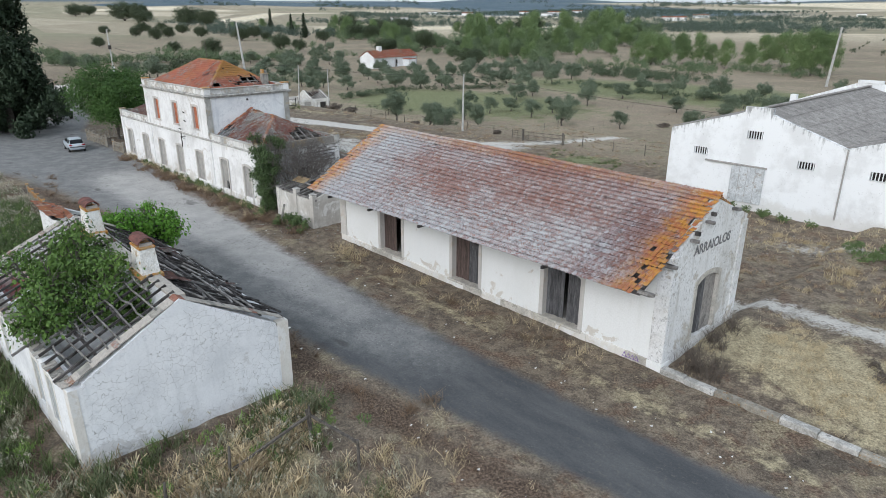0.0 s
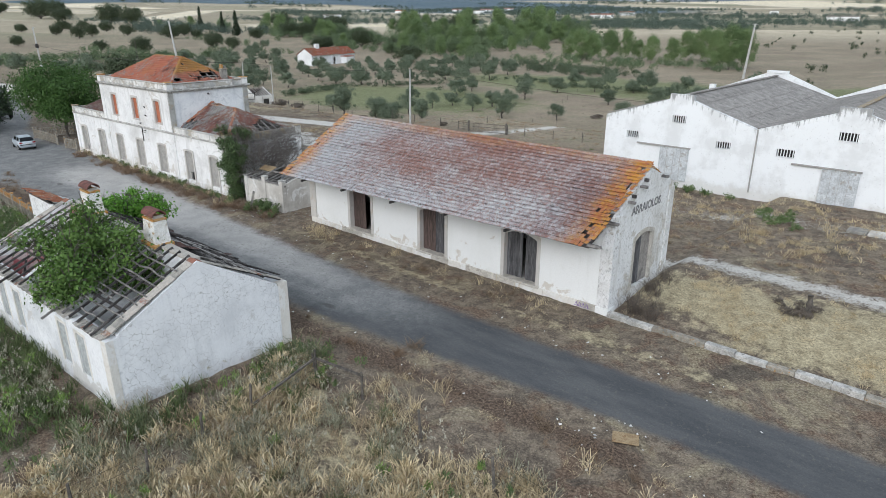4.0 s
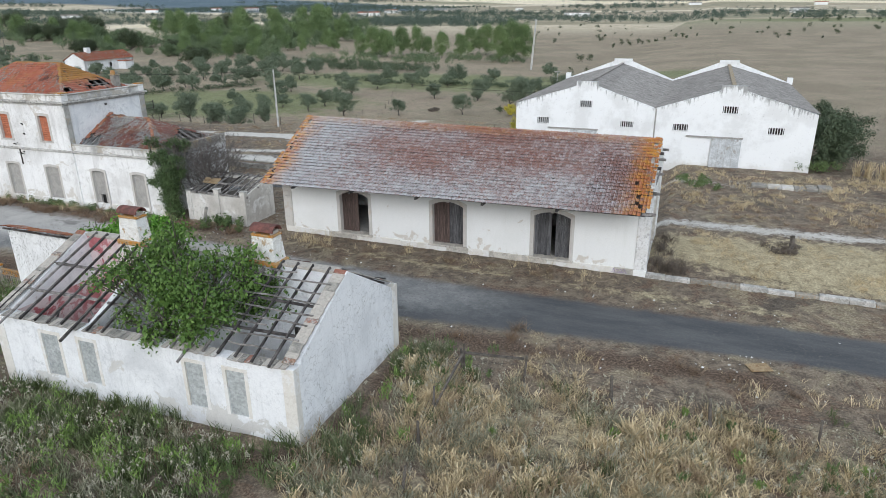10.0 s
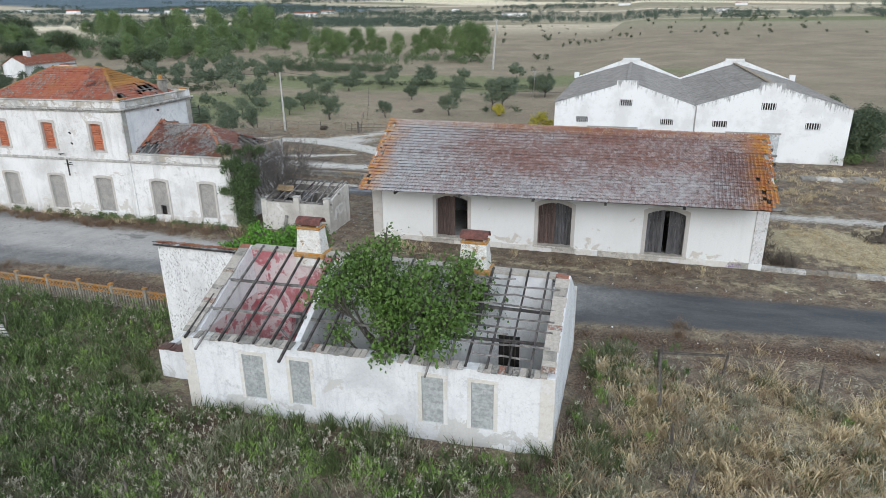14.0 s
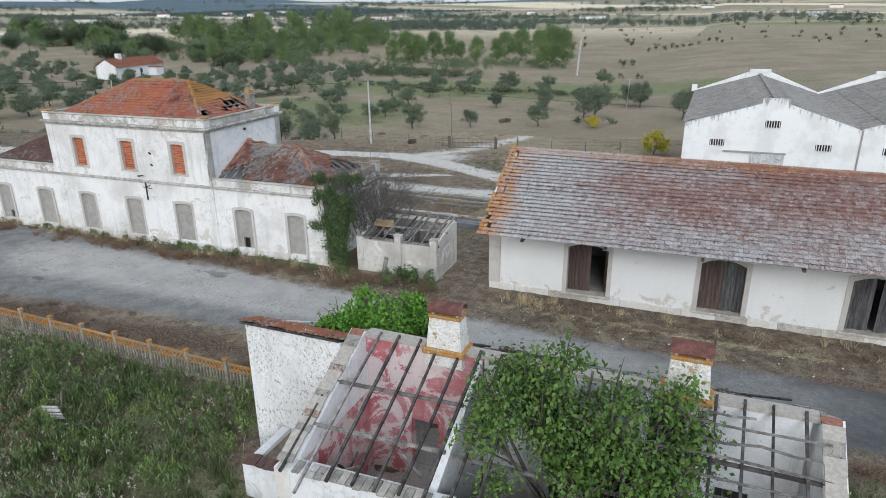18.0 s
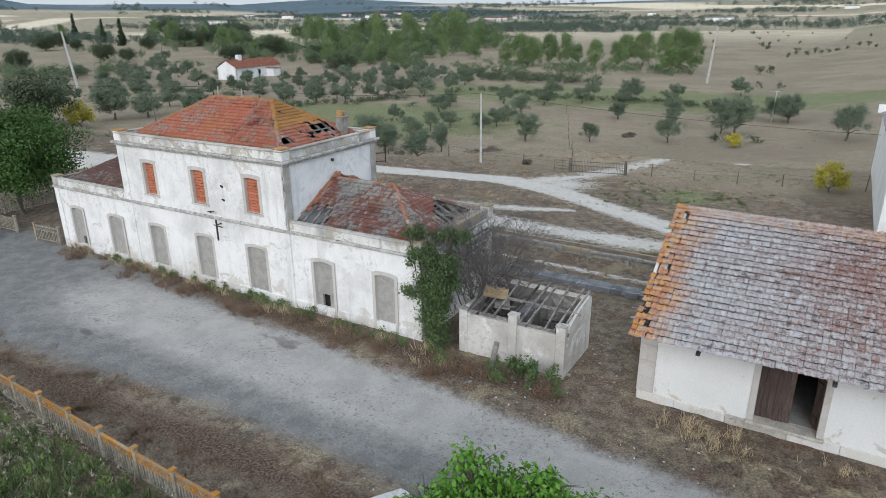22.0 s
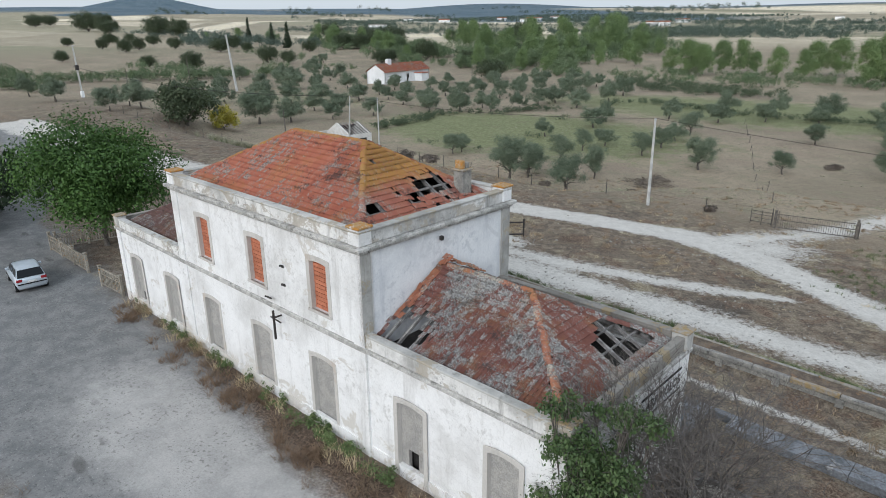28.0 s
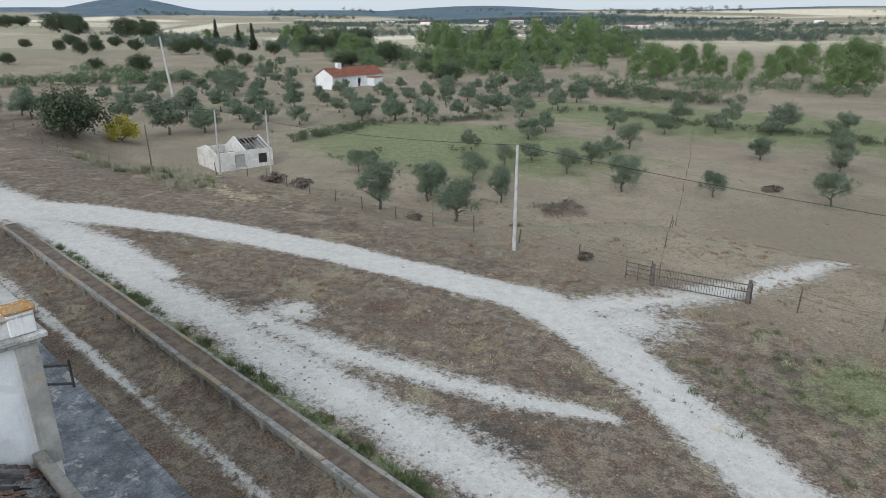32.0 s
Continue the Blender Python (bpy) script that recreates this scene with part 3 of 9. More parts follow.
M_POPLAR = leaf_mat("poplar_leaves", (0.046, 0.084, 0.033), (0.235, 0.325, 0.130), (0.135, 0.208, 0.078))
M_WOODS = leaf_mat("woodland_leaves", (0.038, 0.066, 0.034), (0.215, 0.282, 0.145), (0.115, 0.168, 0.080))
# bluer, low-contrast leaves: distance haze is put into this colour
M_FARW = leaf_mat("hazy_far_leaves", (0.052, 0.082, 0.068), (0.108, 0.142, 0.108), (0.078, 0.110, 0.086))
M_BROOM = leaf_mat("broom_flowers", (0.20, 0.24, 0.05), (0.60, 0.47, 0.05), (0.34, 0.33, 0.06))
M_WEED = leaf_mat("green_weeds", (0.040, 0.074, 0.024), (0.175, 0.235, 0.092), (0.100, 0.150, 0.050))
M_STRAW = leaf_mat("dry_grass_blades", (0.25, 0.195, 0.115), (0.80, 0.665, 0.435), (0.50, 0.395, 0.24))
M_PLUME = leaf_mat("pale_seed_plumes", (0.26, 0.245, 0.185), (0.52, 0.49, 0.39), (0.37, 0.35, 0.27))
M_REDG = leaf_mat("russet_grass_blades", (0.20, 0.145, 0.092), (0.44, 0.335, 0.225), (0.31, 0.23, 0.15))
M_HAY = leaf_mat("grey_grass_blades", (0.115, 0.116, 0.074), (0.50, 0.475, 0.345), (0.25, 0.245, 0.165))
M_SAGE = leaf_mat("sage_grass_blades", (0.085, 0.105, 0.050), (0.30, 0.325, 0.195), (0.17, 0.195, 0.100))
M_GREENG = leaf_mat("green_grass_blades", (0.042, 0.068, 0.022), (0.165, 0.205, 0.085), (0.095, 0.128, 0.046))
M_TWIG = plain("bare_twigs", (0.19, 0.17, 0.155), (0.11, 0.097, 0.088), 8)
M_LITTER = plain("pale_litter", (0.75, 0.74, 0.72), (0.55, 0.54, 0.5), 3, per_piece=0.2)

M_SLIDE = plain("galvanised_door_sheet", (0.62, 0.64, 0.65), (0.50, 0.52, 0.53), 1.5, 0.6, spots=(0.40, 0.38, 0.35))


def shed_front():
    """Whitewash with dark algae runs hanging from the stepped tops."""
    k = Mat("limewash_shed_front", 0.92)
    x, z = k.axis(0), k.axis(2)
    near = k.op("MINIMUM", k.op("ABSOLUTE", k.op("ADD", x, 8.3)), k.op("ABSOLUTE", k.op("SUBTRACT", x, 4.2)))
    drop = k.op("SUBTRACT", k.op("SUBTRACT", 7.75, k.op("MULTIPLY", near, 0.33)), z)
    runs = k.noise(1.0, 7, 0.75, k.stretch((4.5, 4.5, 0.35)))
    blot = k.noise(1.1, 6, 0.7)
    col = k.mix(k.mask(k.noise(0.4, 6, 0.65), 0.45, 0.62), (0.87, 0.88, 0.88), (0.76, 0.765, 0.76))
    m = k.mask(k.op("SUBTRACT", k.op("ADD", runs, k.op("MULTIPLY", blot, 0.5)), k.op("MULTIPLY", drop, 0.24)), 0.67, 0.84)
    col = k.mix(k.op("MULTIPLY", m, 0.8), col, (0.24, 0.24, 0.23))
    foot = k.mask(k.op("ADD", z, k.op("MULTIPLY", blot, 2.0)), 2.2, 1.5)
    col = k.mix(k.op("MULTIPLY", foot, 0.5), col, (0.60, 0.57, 0.52))
    col = k.mix(k.op("MULTIPLY", k.mask(k.noise(6, 7, 0.75), 0.60, 0.68), 0.5), col, (0.35, 0.34, 0.32))
    return k.done(col, k.noise(14, 4), 0.25, 0.01)


M_SHEDF = shed_front()
M_DEAD = leaf_mat("dead_brush", (0.085, 0.070, 0.058), (0.20, 0.165, 0.132), (0.13, 0.105, 0.086))

# ---- ground: one sheet from the yard to the hills ----
def sm(v, a, b):
    u = np.clip((v - a) / (b - a), 0, 1)
    return u * u * (3 - 2 * u)


def height(x, y):
    """Ground level: flat yard, raised goods yard, a dip behind, then a slow rise to the hills."""
    x, y = np.asarray(x, float), np.asarray(y, float)
    z = 0.7 * sm(y, -0.2, 6.0) * sm(x, -0.6, 0.6) * (1 - sm(y, 60, 90))
    z = z + 0.25 * sm(y, 13.9, 14.5) * (1 - sm(x, -12, -4)) * (1 - sm(y, 16, 26))
    z = z - (4.6 - 3.4 * sm(x, -45, 10)) * sm(y + 11 * sm(-x, 88, 104) * (1 - sm(-x, 136, 152)) - 13 * sm(x, -62, -47), 36, 55)
    z = z - 0.5 * sm(y, 24, 40) * (1 - sm(x, -30, -10))
    d = np.hypot(x + 20, y)
    far = np.clip(d - 230, 0, None)
    z = z + np.where(d < 3000, 64 * (np.minimum(far, 2770) / 2770.0) ** 1.05, 64 + (d - 3000) * 0.012)
    roll = np.sin(x * 0.0041 + 1.3) * np.cos(y * 0.0036 + x * 0.0012) * 6 + np.sin(x * 0.0011 - y * 0.0017) * 9
    z = z + roll * sm(d, 500, 2200)
    z = z + 26 * sm(d, 2300, 3300) * (1 - 0.6 * sm(x, -1500, 200))
    peak = 85 * np.exp(-(((x + 3745) / 260) ** 2 + ((y - 1470) / 300) ** 2)) + 45 * np.exp(-(((x + 2600) / 500) ** 2 + ((y - 3000) / 500) ** 2))
    return z + peak


def ground_at(x, y):
    return float(height(x, y))


def spread(fine0, fine1, step, lo, hi, grow=1.045):
    mid = list(np.arange(fine0, fine1 + 1e-6, step))
    s, v = step, fine1
    while v < hi:
        s *= grow
        v += s
        mid.append(v)
    s, v = step, fine0
    while v > lo:
        s *= grow
        v -= s
        mid.insert(0, v)
    return np.array(mid)


def near_line(x, y, pts, widths):
    """How far inside a band of changing half-width along a line: 1 at its middle, 0.5 at its edge."""
    best = np.zeros_like(x)
    for (ax, ay), (bx, by), wa, wb in zip(pts, pts[1:], widths, widths[1:]):
        t = np.clip(((x - ax) * (bx - ax) + (y - ay) * (by - ay)) / ((bx - ax) ** 2 + (by - ay) ** 2), 0, 1)
        d = np.hypot(x - ax - t * (bx - ax), y - ay - t * (by - ay))
        best = np.maximum(best, np.clip(1 - 0.5 * d / (wa + (wb - wa) * t), 0, 1))
    return best


def blob(x, y, cx, cy, rx, ry):
    return np.clip(1 - 0.5 * np.hypot((x - cx) / rx, (y - cy) / ry), 0, 1)


ROAD = [(60, -4.5), (20, -5.6), (6, -5.9), (0, -6.3), (-10, -7.0), (-20, -6.9), (-32, -6.3), (-42, -6.3), (-54, -6.6), (-64, -7.4), (-80, -8), (-120, -10)]
ROAD_W = [1.7, 1.6, 1.6, 1.75, 2.3, 2.5, 2.7, 3.3, 4.6, 6.0, 7.5, 9]
PALE = [(2, -6.3), (-13, -6.2), (-27, -5.2), (-35, -5.2), (-44, -5.2), (-58, -5.6)]
LANE = [(-72, -6), (-84, -3), (-96, 1.5), (-125, 8), (-150, 13)]
TRACK_A = [(-150, 13), (-110, 14), (-89, 15.6), (-82.6, 20.3), (-72.6, 25.2), (-59.6, 29.1), (-50.3, 30.9), (-45, 32), (-40.3, 30.5), (-36.6, 28.5), (-32.5, 26), (-26, 22.5), (-15, 18)]
TRACK_B = [(-95, 16.4), (-81, 16.6), (-65, 17.3), (-54, 17.6), (-45, 17.8), (-36, 17.9), (-20, 18.5)]
TRACK_C = [(-43, 32.2), (-39.4, 38.5), (-36.9, 43), (-35.2, 48.5), (-34, 54), (-32.5, 62), (-29, 71)]
TRACK_D = [(-4, 8.7), (8, 8.7), (40, 9.6)]
RAIL = [(-80, 11.4), (-55, 11.85), (-44, 12.15), (-33, 12.2), (-15, 11.9)]


def ground_mat():
    k = Mat("ground_earth_and_grass", 0.95, spec=0.15)
    n1, n2, n3, n4 = k.noise(0.22, 6, 0.65), k.noise(1.7, 6, 0.7), k.noise(9, 5, 0.7), k.noise(0.045, 4, 0.6)
    rough = k.op("ADD", k.op("MULTIPLY", k.op("SUBTRACT", n2, 0.5), 0.55), k.op("ADD", k.op("MULTIPLY", k.op("SUBTRACT", n1, 0.5), 0.5), k.op("MULTIPLY", k.op("SUBTRACT", n3, 0.5), 0.2)))

    def layer(name, lo=0.42, hi=0.58, wob=1.0):
        return k.mask(k.op("ADD", k.attr(name), k.op("MULTIPLY", rough, wob)), lo, hi)

    earth = k.mix(k.mask(n2, 0.42, 0.58), (0.152, 0.121, 0.094), (0.262, 0.212, 0.160))
    earth = k.mix(k.mask(n3, 0.55, 0.72), earth, (0.34, 0.295, 0.22))
    earth = k.mix(k.op("MULTIPLY", k.mask(n1, 0.52, 0.68), 0.7), earth, (0.088, 0.076, 0.064))
    earth = k.mix(k.op("MULTIPLY", k.mask(k.noise(0.55, 7, 0.75, warp=0.5), 0.50, 0.60), 0.75), earth, k.mix(k.mask(n3, 0.44, 0.56), (0.125, 0.078, 0.055), (0.25, 0.175, 0.125)))
    earth = k.mix(k.op("MULTIPLY", k.mask(k.noise(0.31, 7, 0.75, warp=0.8), 0.53, 0.62), 0.8), earth, k.mix(k.mask(n3, 0.42, 0.58), (0.27, 0.225, 0.15), (0.40, 0.345, 0.24)))
    straw = k.mix(k.mask(n2, 0.35, 0.62), (0.35, 0.295, 0.19), (0.50, 0.43, 0.285))
    straw = k.mix(k.mask(n3, 0.5, 0.7), straw, (0.24, 0.20, 0.135))
    green = k.mix(k.mask(n2, 0.42, 0.58), (0.178, 0.198, 0.095), (0.262, 0.272, 0.150))
    green = k.mix(k.mask(n1, 0.55, 0.7), green, (0.215, 0.21, 0.12))
    # pastures and fields in the distance
    cell = k.n("ShaderNodeTexVoronoi")
    put(cell.inputs["Vector"], k.stretch((0.0021, 0.0046, 0)))
    cell.inputs["Scale"].default_value = 1.0
    sep = k.n("ShaderNodeSeparateColor")
    put(sep.inputs[0], cell.outputs["Color"])
    field = k.ramp(sep.outputs[0], (0.0, (0.42, 0.36, 0.26)), (0.3, (0.33, 0.315, 0.21)), (0.5, (0.50, 0.43, 0.31)), (0.7, (0.40, 0.345, 0.25)), (0.8, (0.68, 0.59, 0.44)), (1.0, (0.60, 0.52, 0.38)))
    pasture = k.mix(k.mask(n4, 0.42, 0.58), (0.385, 0.318, 0.232), (0.30, 0.252, 0.182))
    pasture = k.mix(k.op("MULTIPLY", k.mask(n2, 0.52, 0.62), 0.8), pasture, (0.215, 0.18, 0.132))
    pasture = k.mix(k.op("MULTIPLY", k.mask(n1, 0.52, 0.62), 0.5), pasture, (0.28, 0.265, 0.175))
    pasture = k.mix(k.op("MULTIPLY", k.mask(k.noise(0.10, 7, 0.75, k.stretch((0.5, 1.6, 1))), 0.50, 0.60), 0.6), pasture, (0.30, 0.235, 0.18))
    pasture = k.mix(k.attr("distance"), pasture, k.mul(field, k.ramp(n4, (0.3, (0.75, 0.75, 0.75)), (0.7, (1.1, 1.1, 1.1)))))
    pasture = k.mix(layer("wheat", 0.45, 0.55, 0.25), pasture, k.mix(k.mask(n4, 0.3, 0.7), (0.88, 0.78, 0.60), (0.78, 0.68, 0.50)))
    # far forest ground is tinted blue-grey to stand in for haze
    pasture = k.mix(layer("hazy_forest", 0.42, 0.58, 0.8), pasture, k.mix(k.mask(k.noise(0.012, 6, 0.75), 0.38, 0.62), (0.095, 0.145, 0.18), (0.14, 0.19, 0.22)))
    col = k.mix(k.attr("pasture"), earth, pasture)
    col = k.mix(layer("straw"), col, straw)
    col = k.mix(layer("green"), col, green)
    mulch = k.mix(k.mask(n3, 0.43, 0.57), (0.085, 0.060, 0.046), (0.195, 0.142, 0.105))
    col = k.mix(layer("mulch"), col, mulch)
    dust = k.mix(k.mask(k.noise(0.6, 7, 0.7), 0.36, 0.64), (0.375, 0.365, 0.35), (0.465, 0.45, 0.43))
    dust = k.mix(k.op("MULTIPLY", k.mask(k.noise(14, 5, 0.7), 0.57, 0.66), k.mask(n1, 0.42, 0.6)), dust, (0.19, 0.18, 0.165))
    tar = k.mix(k.mask(k.noise(0.5, 6, 0.7, k.stretch((0.35, 1.2, 1))), 0.34, 0.68), (0.080, 0.084, 0.090), (0.128, 0.130, 0.132))
    tar = k.mix(k.mask(n3, 0.6, 0.75), tar, (0.17, 0.165, 0.155))
    gravel = k.mix(k.mask(k.noise(0.8, 6, 0.7), 0.38, 0.62), (0.185, 0.188, 0.188), (0.262, 0.26, 0.253))
    gravel = k.mix(k.mask(k.noise(7, 6, 0.8), 0.54, 0.62), gravel, (0.13, 0.13, 0.128))
    gravel = k.mix(k.mask(k.noise(10, 5, 0.75), 0.59, 0.66), gravel, (0.42, 0.41, 0.39))
    worn = k.op("ADD", k.attr("dusty"), k.op("MULTIPLY", rough, 0.5))
    surf = k.mix(k.mask(worn, 0.12, 0.40), tar, gravel)
    surf = k.mix(k.mask(worn, 0.48, 0.80), surf, dust)
    puddle = k.mask(k.noise(0.42, 3, 0.5, k.stretch((0.7, 1.6, 1))), 0.66, 0.74)
    surf = k.mix(k.op("MULTIPLY", puddle, 0.55), surf, (0.075, 0.072, 0.068))
    on_tar = layer("road", 0.38, 0.58, 0.42)
    col = k.mix(on_tar, col, surf)
    chalk = k.mix(k.mask(n2, 0.35, 0.7), (0.645, 0.615, 0.565), (0.535, 0.505, 0.46))
    chalk = k.mix(k.op("MULTIPLY", k.mask(n3, 0.56, 0.66), k.mask(n1, 0.52, 0.66)), chalk, (0.40, 0.365, 0.32))
    crumbs = k.op("MULTIPLY", k.op("SUBTRACT", k.noise(3.6, 8, 0.85), 0.5), 0.9)
    on_chalk = k.mask(k.op("ADD", k.op("ADD", k.attr("chalk"), crumbs), k.op("MULTIPLY", rough, 0.8)), 0.36, 0.56)
    col = k.mix(on_chalk, col, chalk)
    smooth = k.op("SUBTRACT", 1.0, k.op("MULTIPLY", k.op("MAXIMUM", on_chalk, on_tar), 0.72))
    clods = k.mask(k.noise(4.5, 8, 0.8, warp=0.8), 0.52, 0.66)
    col = k.mul(col, k.mix(k.op("MULTIPLY", clods, k.op("MULTIPLY", smooth, k.mask(n1, 0.35, 0.6))), (1, 1, 1), (0.55, 0.55, 0.54)))
    bits = k.mask(k.noise(13, 6, 0.8), 0.58, 0.66)
    col = k.mix(k.op("MULTIPLY", bits, k.op("MULTIPLY", smooth, 0.45)), col, (0.42, 0.38, 0.31))
    pebbles = k.op("MULTIPLY", k.mask(k.noise(6, 3, 0.55), 0.57, 0.64), k.mask(k.noise(0.35, 5), 0.42, 0.58))
    col = k.mix(k.op("MULTIPLY", pebbles, k.op("MULTIPLY", k.op("MAXIMUM", k.op("MULTIPLY", on_chalk, 0.5), on_tar), 0.6)), col, (0.15, 0.145, 0.135))
    col = k.mul(col, k.ramp(k.noise(11, 8, 0.85), (0.40, (0.50, 0.50, 0.50)), (0.60, (1.30, 1.30, 1.30))), smooth)
    return k.done(col, k.op("MULTIPLY", k.op("ADD", k.op("MULTIPLY", n2, 0.8), n3), smooth), 0.5, 0.06)


gx, gy = spread(-100, 26, 0.42, -4300, 3600), spread(-44, 46, 0.42, -700, 4400)
GX, GY = np.meshgrid(gx, gy)
fx, fy = GX.ravel(), GY.ravel()
fz = height(fx, fy)
bump_rng = np.random.default_rng(5)
on_road = near_line(fx, fy, ROAD, ROAD_W)
fz = fz + bump_rng.normal(0, 0.022, len(fz)) * (np.hypot(fx + 35, fy) < 110) * (1 - 0.8 * sm(on_road, 0.4, 0.6))
# the ground lies lower under raised floors, so that it shows through none of them
inside = ((fx > -23) & (fx < -0.4) & (fy > 0.4) & (fy < 6.0)) | ((fx > -62) & (fx < -34) & (fy > -0.2) & (fy < 9.8))
fz = np.where(inside, np.minimum(fz, -0.05), fz)
nx, ny = len(gx), len(gy)
ii = (np.arange(ny - 1)[:, None] * nx + np.arange(nx - 1)).ravel()
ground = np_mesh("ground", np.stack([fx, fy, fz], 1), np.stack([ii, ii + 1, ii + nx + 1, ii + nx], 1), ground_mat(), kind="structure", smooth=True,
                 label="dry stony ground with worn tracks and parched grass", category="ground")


def paint(name, values):
    ground.data.attributes.new(name, "FLOAT", "POINT").data.foreach_set("value", values.astype(np.float32))


dd = np.hypot(fx + 20, fy)
yard = 0.45 * np.clip(np.minimum(np.minimum(fx + 24.5, -15.8 - fx), np.minimum(fy - 31.5, 47 - fy)) * 0.5 + 0.5, 0, 0.85)
paint("road", np.maximum(np.maximum(on_road, yard), 0.9 * near_line(fx, fy, LANE, [4, 3, 2.6, 2.6, 3])))
paint("dusty", sm(-fx, -4, 34) * 0.44 * (1 - 0.45 * sm(yard, 0.3, 0.6)) + 0.46 * sm(near_line(fx, fy, PALE, [1.5, 2.0, 2.2, 2.4, 2.6, 3]), 0.2, 0.95) * sm(-fx, 0, 16) * (1 - sm(-fx, 48, 60)))
chalk = near_line(fx, fy, TRACK_A, [3, 3, 3.0, 2.3, 1.7, 1.5, 1.5, 1.6, 1.5, 1.5, 1.5, 1.6, 1.8]) * (1.08 - 0.22 * sm(fx, -44, -34))
chalk = np.maximum(chalk, 0.70 * near_line(fx, fy, TRACK_B, [1.8, 1.8, 1.8, 1.9, 1.9, 1.8, 1.8]))
chalk = np.maximum(chalk, 0.64 * near_line(fx, fy, TRACK_C, [2.6, 2.2, 1.8, 1.6, 1.6, 1.6, 1.6]))
chalk = np.maximum(chalk, 0.60 * near_line(fx, fy, TRACK_D, [1.2, 1.3, 1.4]))
chalk = np.maximum(chalk, 0.66 * near_line(fx, fy, [(-54, 19.2), (-48.4, 19.9), (-44.8, 20.7), (-39.4, 22.4), (-35.2, 24.2)], [1.3, 1.6, 1.5, 1.1, 0.6]))
chalk = np.maximum(chalk, 0.70 * near_line(fx, fy, [(-86, 16), (-79, 17.2), (-71, 18.4), (-63, 18.9)], [2.2, 2.4, 1.9, 0.9]))
chalk = np.maximum(chalk, 0.64 * near_line(fx, fy, RAIL, [0.46, 0.42, 0.42, 0.45, 0.45]))
chalk = np.maximum(chalk, 0.62 * blob(fx, fy, -39.5, 33.5, 4.2, 4.2))
chalk = np.maximum(chalk, 0.66 * blob(fx, fy, -53.2, 21.2, 2.3, 1.7))
chalk = np.maximum(chalk, 0.52 * blob(fx, fy, 0, 20.5, 9, 1.6))
paint("chalk", chalk)
green = np.maximum(0.95 * blob(fx, fy, -104, 88, 36, 24), 0.92 * blob(fx, fy, -75, 147, 66, 26))
green = np.maximum(green, 0.85 * blob(fx, fy, -30, 155, 50, 18))
green = np.maximum(green, 0.66 * near_line(fx, fy, [(-78, 15.8), (-45, 15.8), (-30, 15.9)], [0.5, 0.6, 0.6]))
green = np.maximum(green, 0.72 * blob(fx, fy, -34, -22, 14, 9))
green = np.maximum(green, 0.60 * blob(fx, fy, -28, 34, 7, 7))
green = np.maximum(green, 0.9 * blob(fx, fy, 240, 620, 280, 70))
green = np.maximum(green, 0.50 * blob(fx, fy, -190, 90, 110, 80))
paint("green", green)
straw = np.maximum(1.0 * blob(fx, fy, 15, 4.0, 16, 3.4), 0.70 * blob(fx, fy, 4, -22, 14, 9))
straw = np.maximum(straw, 0.55 * blob(fx, fy, 20, -20, 12, 9))
straw = np.maximum(straw, 0.56 * blob(fx, fy, -85, 33, 20, 3.5))
straw = np.maximum(straw, 0.52 * near_line(fx, fy, [(-23, -2.2), (-12, -2.4), (-3, -2.6), (9, -2.6)], [0.8, 1.0, 1.1, 0.8]))
straw = np.maximum(straw, 0.5 * blob(fx, fy, -48, 29, 9, 1.5))
straw = np.maximum(straw, 0.50 * sm(-fy, 11.5, 14) * sm(fx, -12, -6))
paint("straw", straw)
mulch = np.maximum(0.62 * near_line(fx, fy, [(-62, -2.2), (-42, -1.9), (-30, -1.7), (-26, -2)], [1.5, 1.7, 2.0, 1.4]), 0.64 * near_line(fx, fy, [(-52, -12.0), (-36, -11.2), (-26, -10.8), (-9, -10.6), (6, -9.4)], [0.8, 1.3, 1.3, 1.6, 1.0]))
mulch = np.maximum(mulch, 0.55 * blob(fx, fy, -50, 24.5, 12, 3))
mulch = np.maximum(mulch, 0.5 * near_line(fx, fy, [(-70, 10.6), (-30, 12), (-12, 12)], [1.6, 1.8, 1.8]))
mulch = np.maximum(mulch, 0.5 * blob(fx, fy, -36, -17.5, 10, 4))
mulch = np.maximum(mulch, 0.62 * near_line(fx, fy, [(-40, -20), (-28, -21), (-16, -21.2), (-9, -20.6), (-8.6, -15), (-8.6, -12)], [3.5, 2.6, 1.5, 1.2, 0.9, 0.9]))
paint("mulch", mulch)
paint("pasture", sm(fy, 34, 44) * 0.9 + sm(dd, 120, 200) * (1 - 0.9 * sm(fy, 34, 44)))
paint("distance", sm(dd, 380, 620))
wheat = 0.72 * near_line(fx, fy, [(-600, 400), (-553, 467), (-549, 512), (-517, 578), (-470, 660)], [60, 75, 80, 80, 70])
wheat = np.maximum(wheat, 0.66 * near_line(fx, fy, [(-1523, 1136), (-1322, 1182), (-973, 1021), (-743, 963)], [110, 130, 110, 60]))
wheat = np.maximum(wheat, 0.66 * near_line(fx, fy, [(-2161, 570), (-2235, 710), (-2335, 862), (-1671, 733)], [170, 160, 150, 120]))
wheat = np.maximum(wheat, 0.66 * near_line(fx, fy, [(-876, 364), (-1025, 462), (-1419, 761), (-1468, 939)], [70, 60, 60, 60]))
wheat = np.maximum(wheat, 0.62 * near_line(fx, fy, [(-808, 1551), (-805, 1769), (-766, 1979)], [190, 190, 160]))
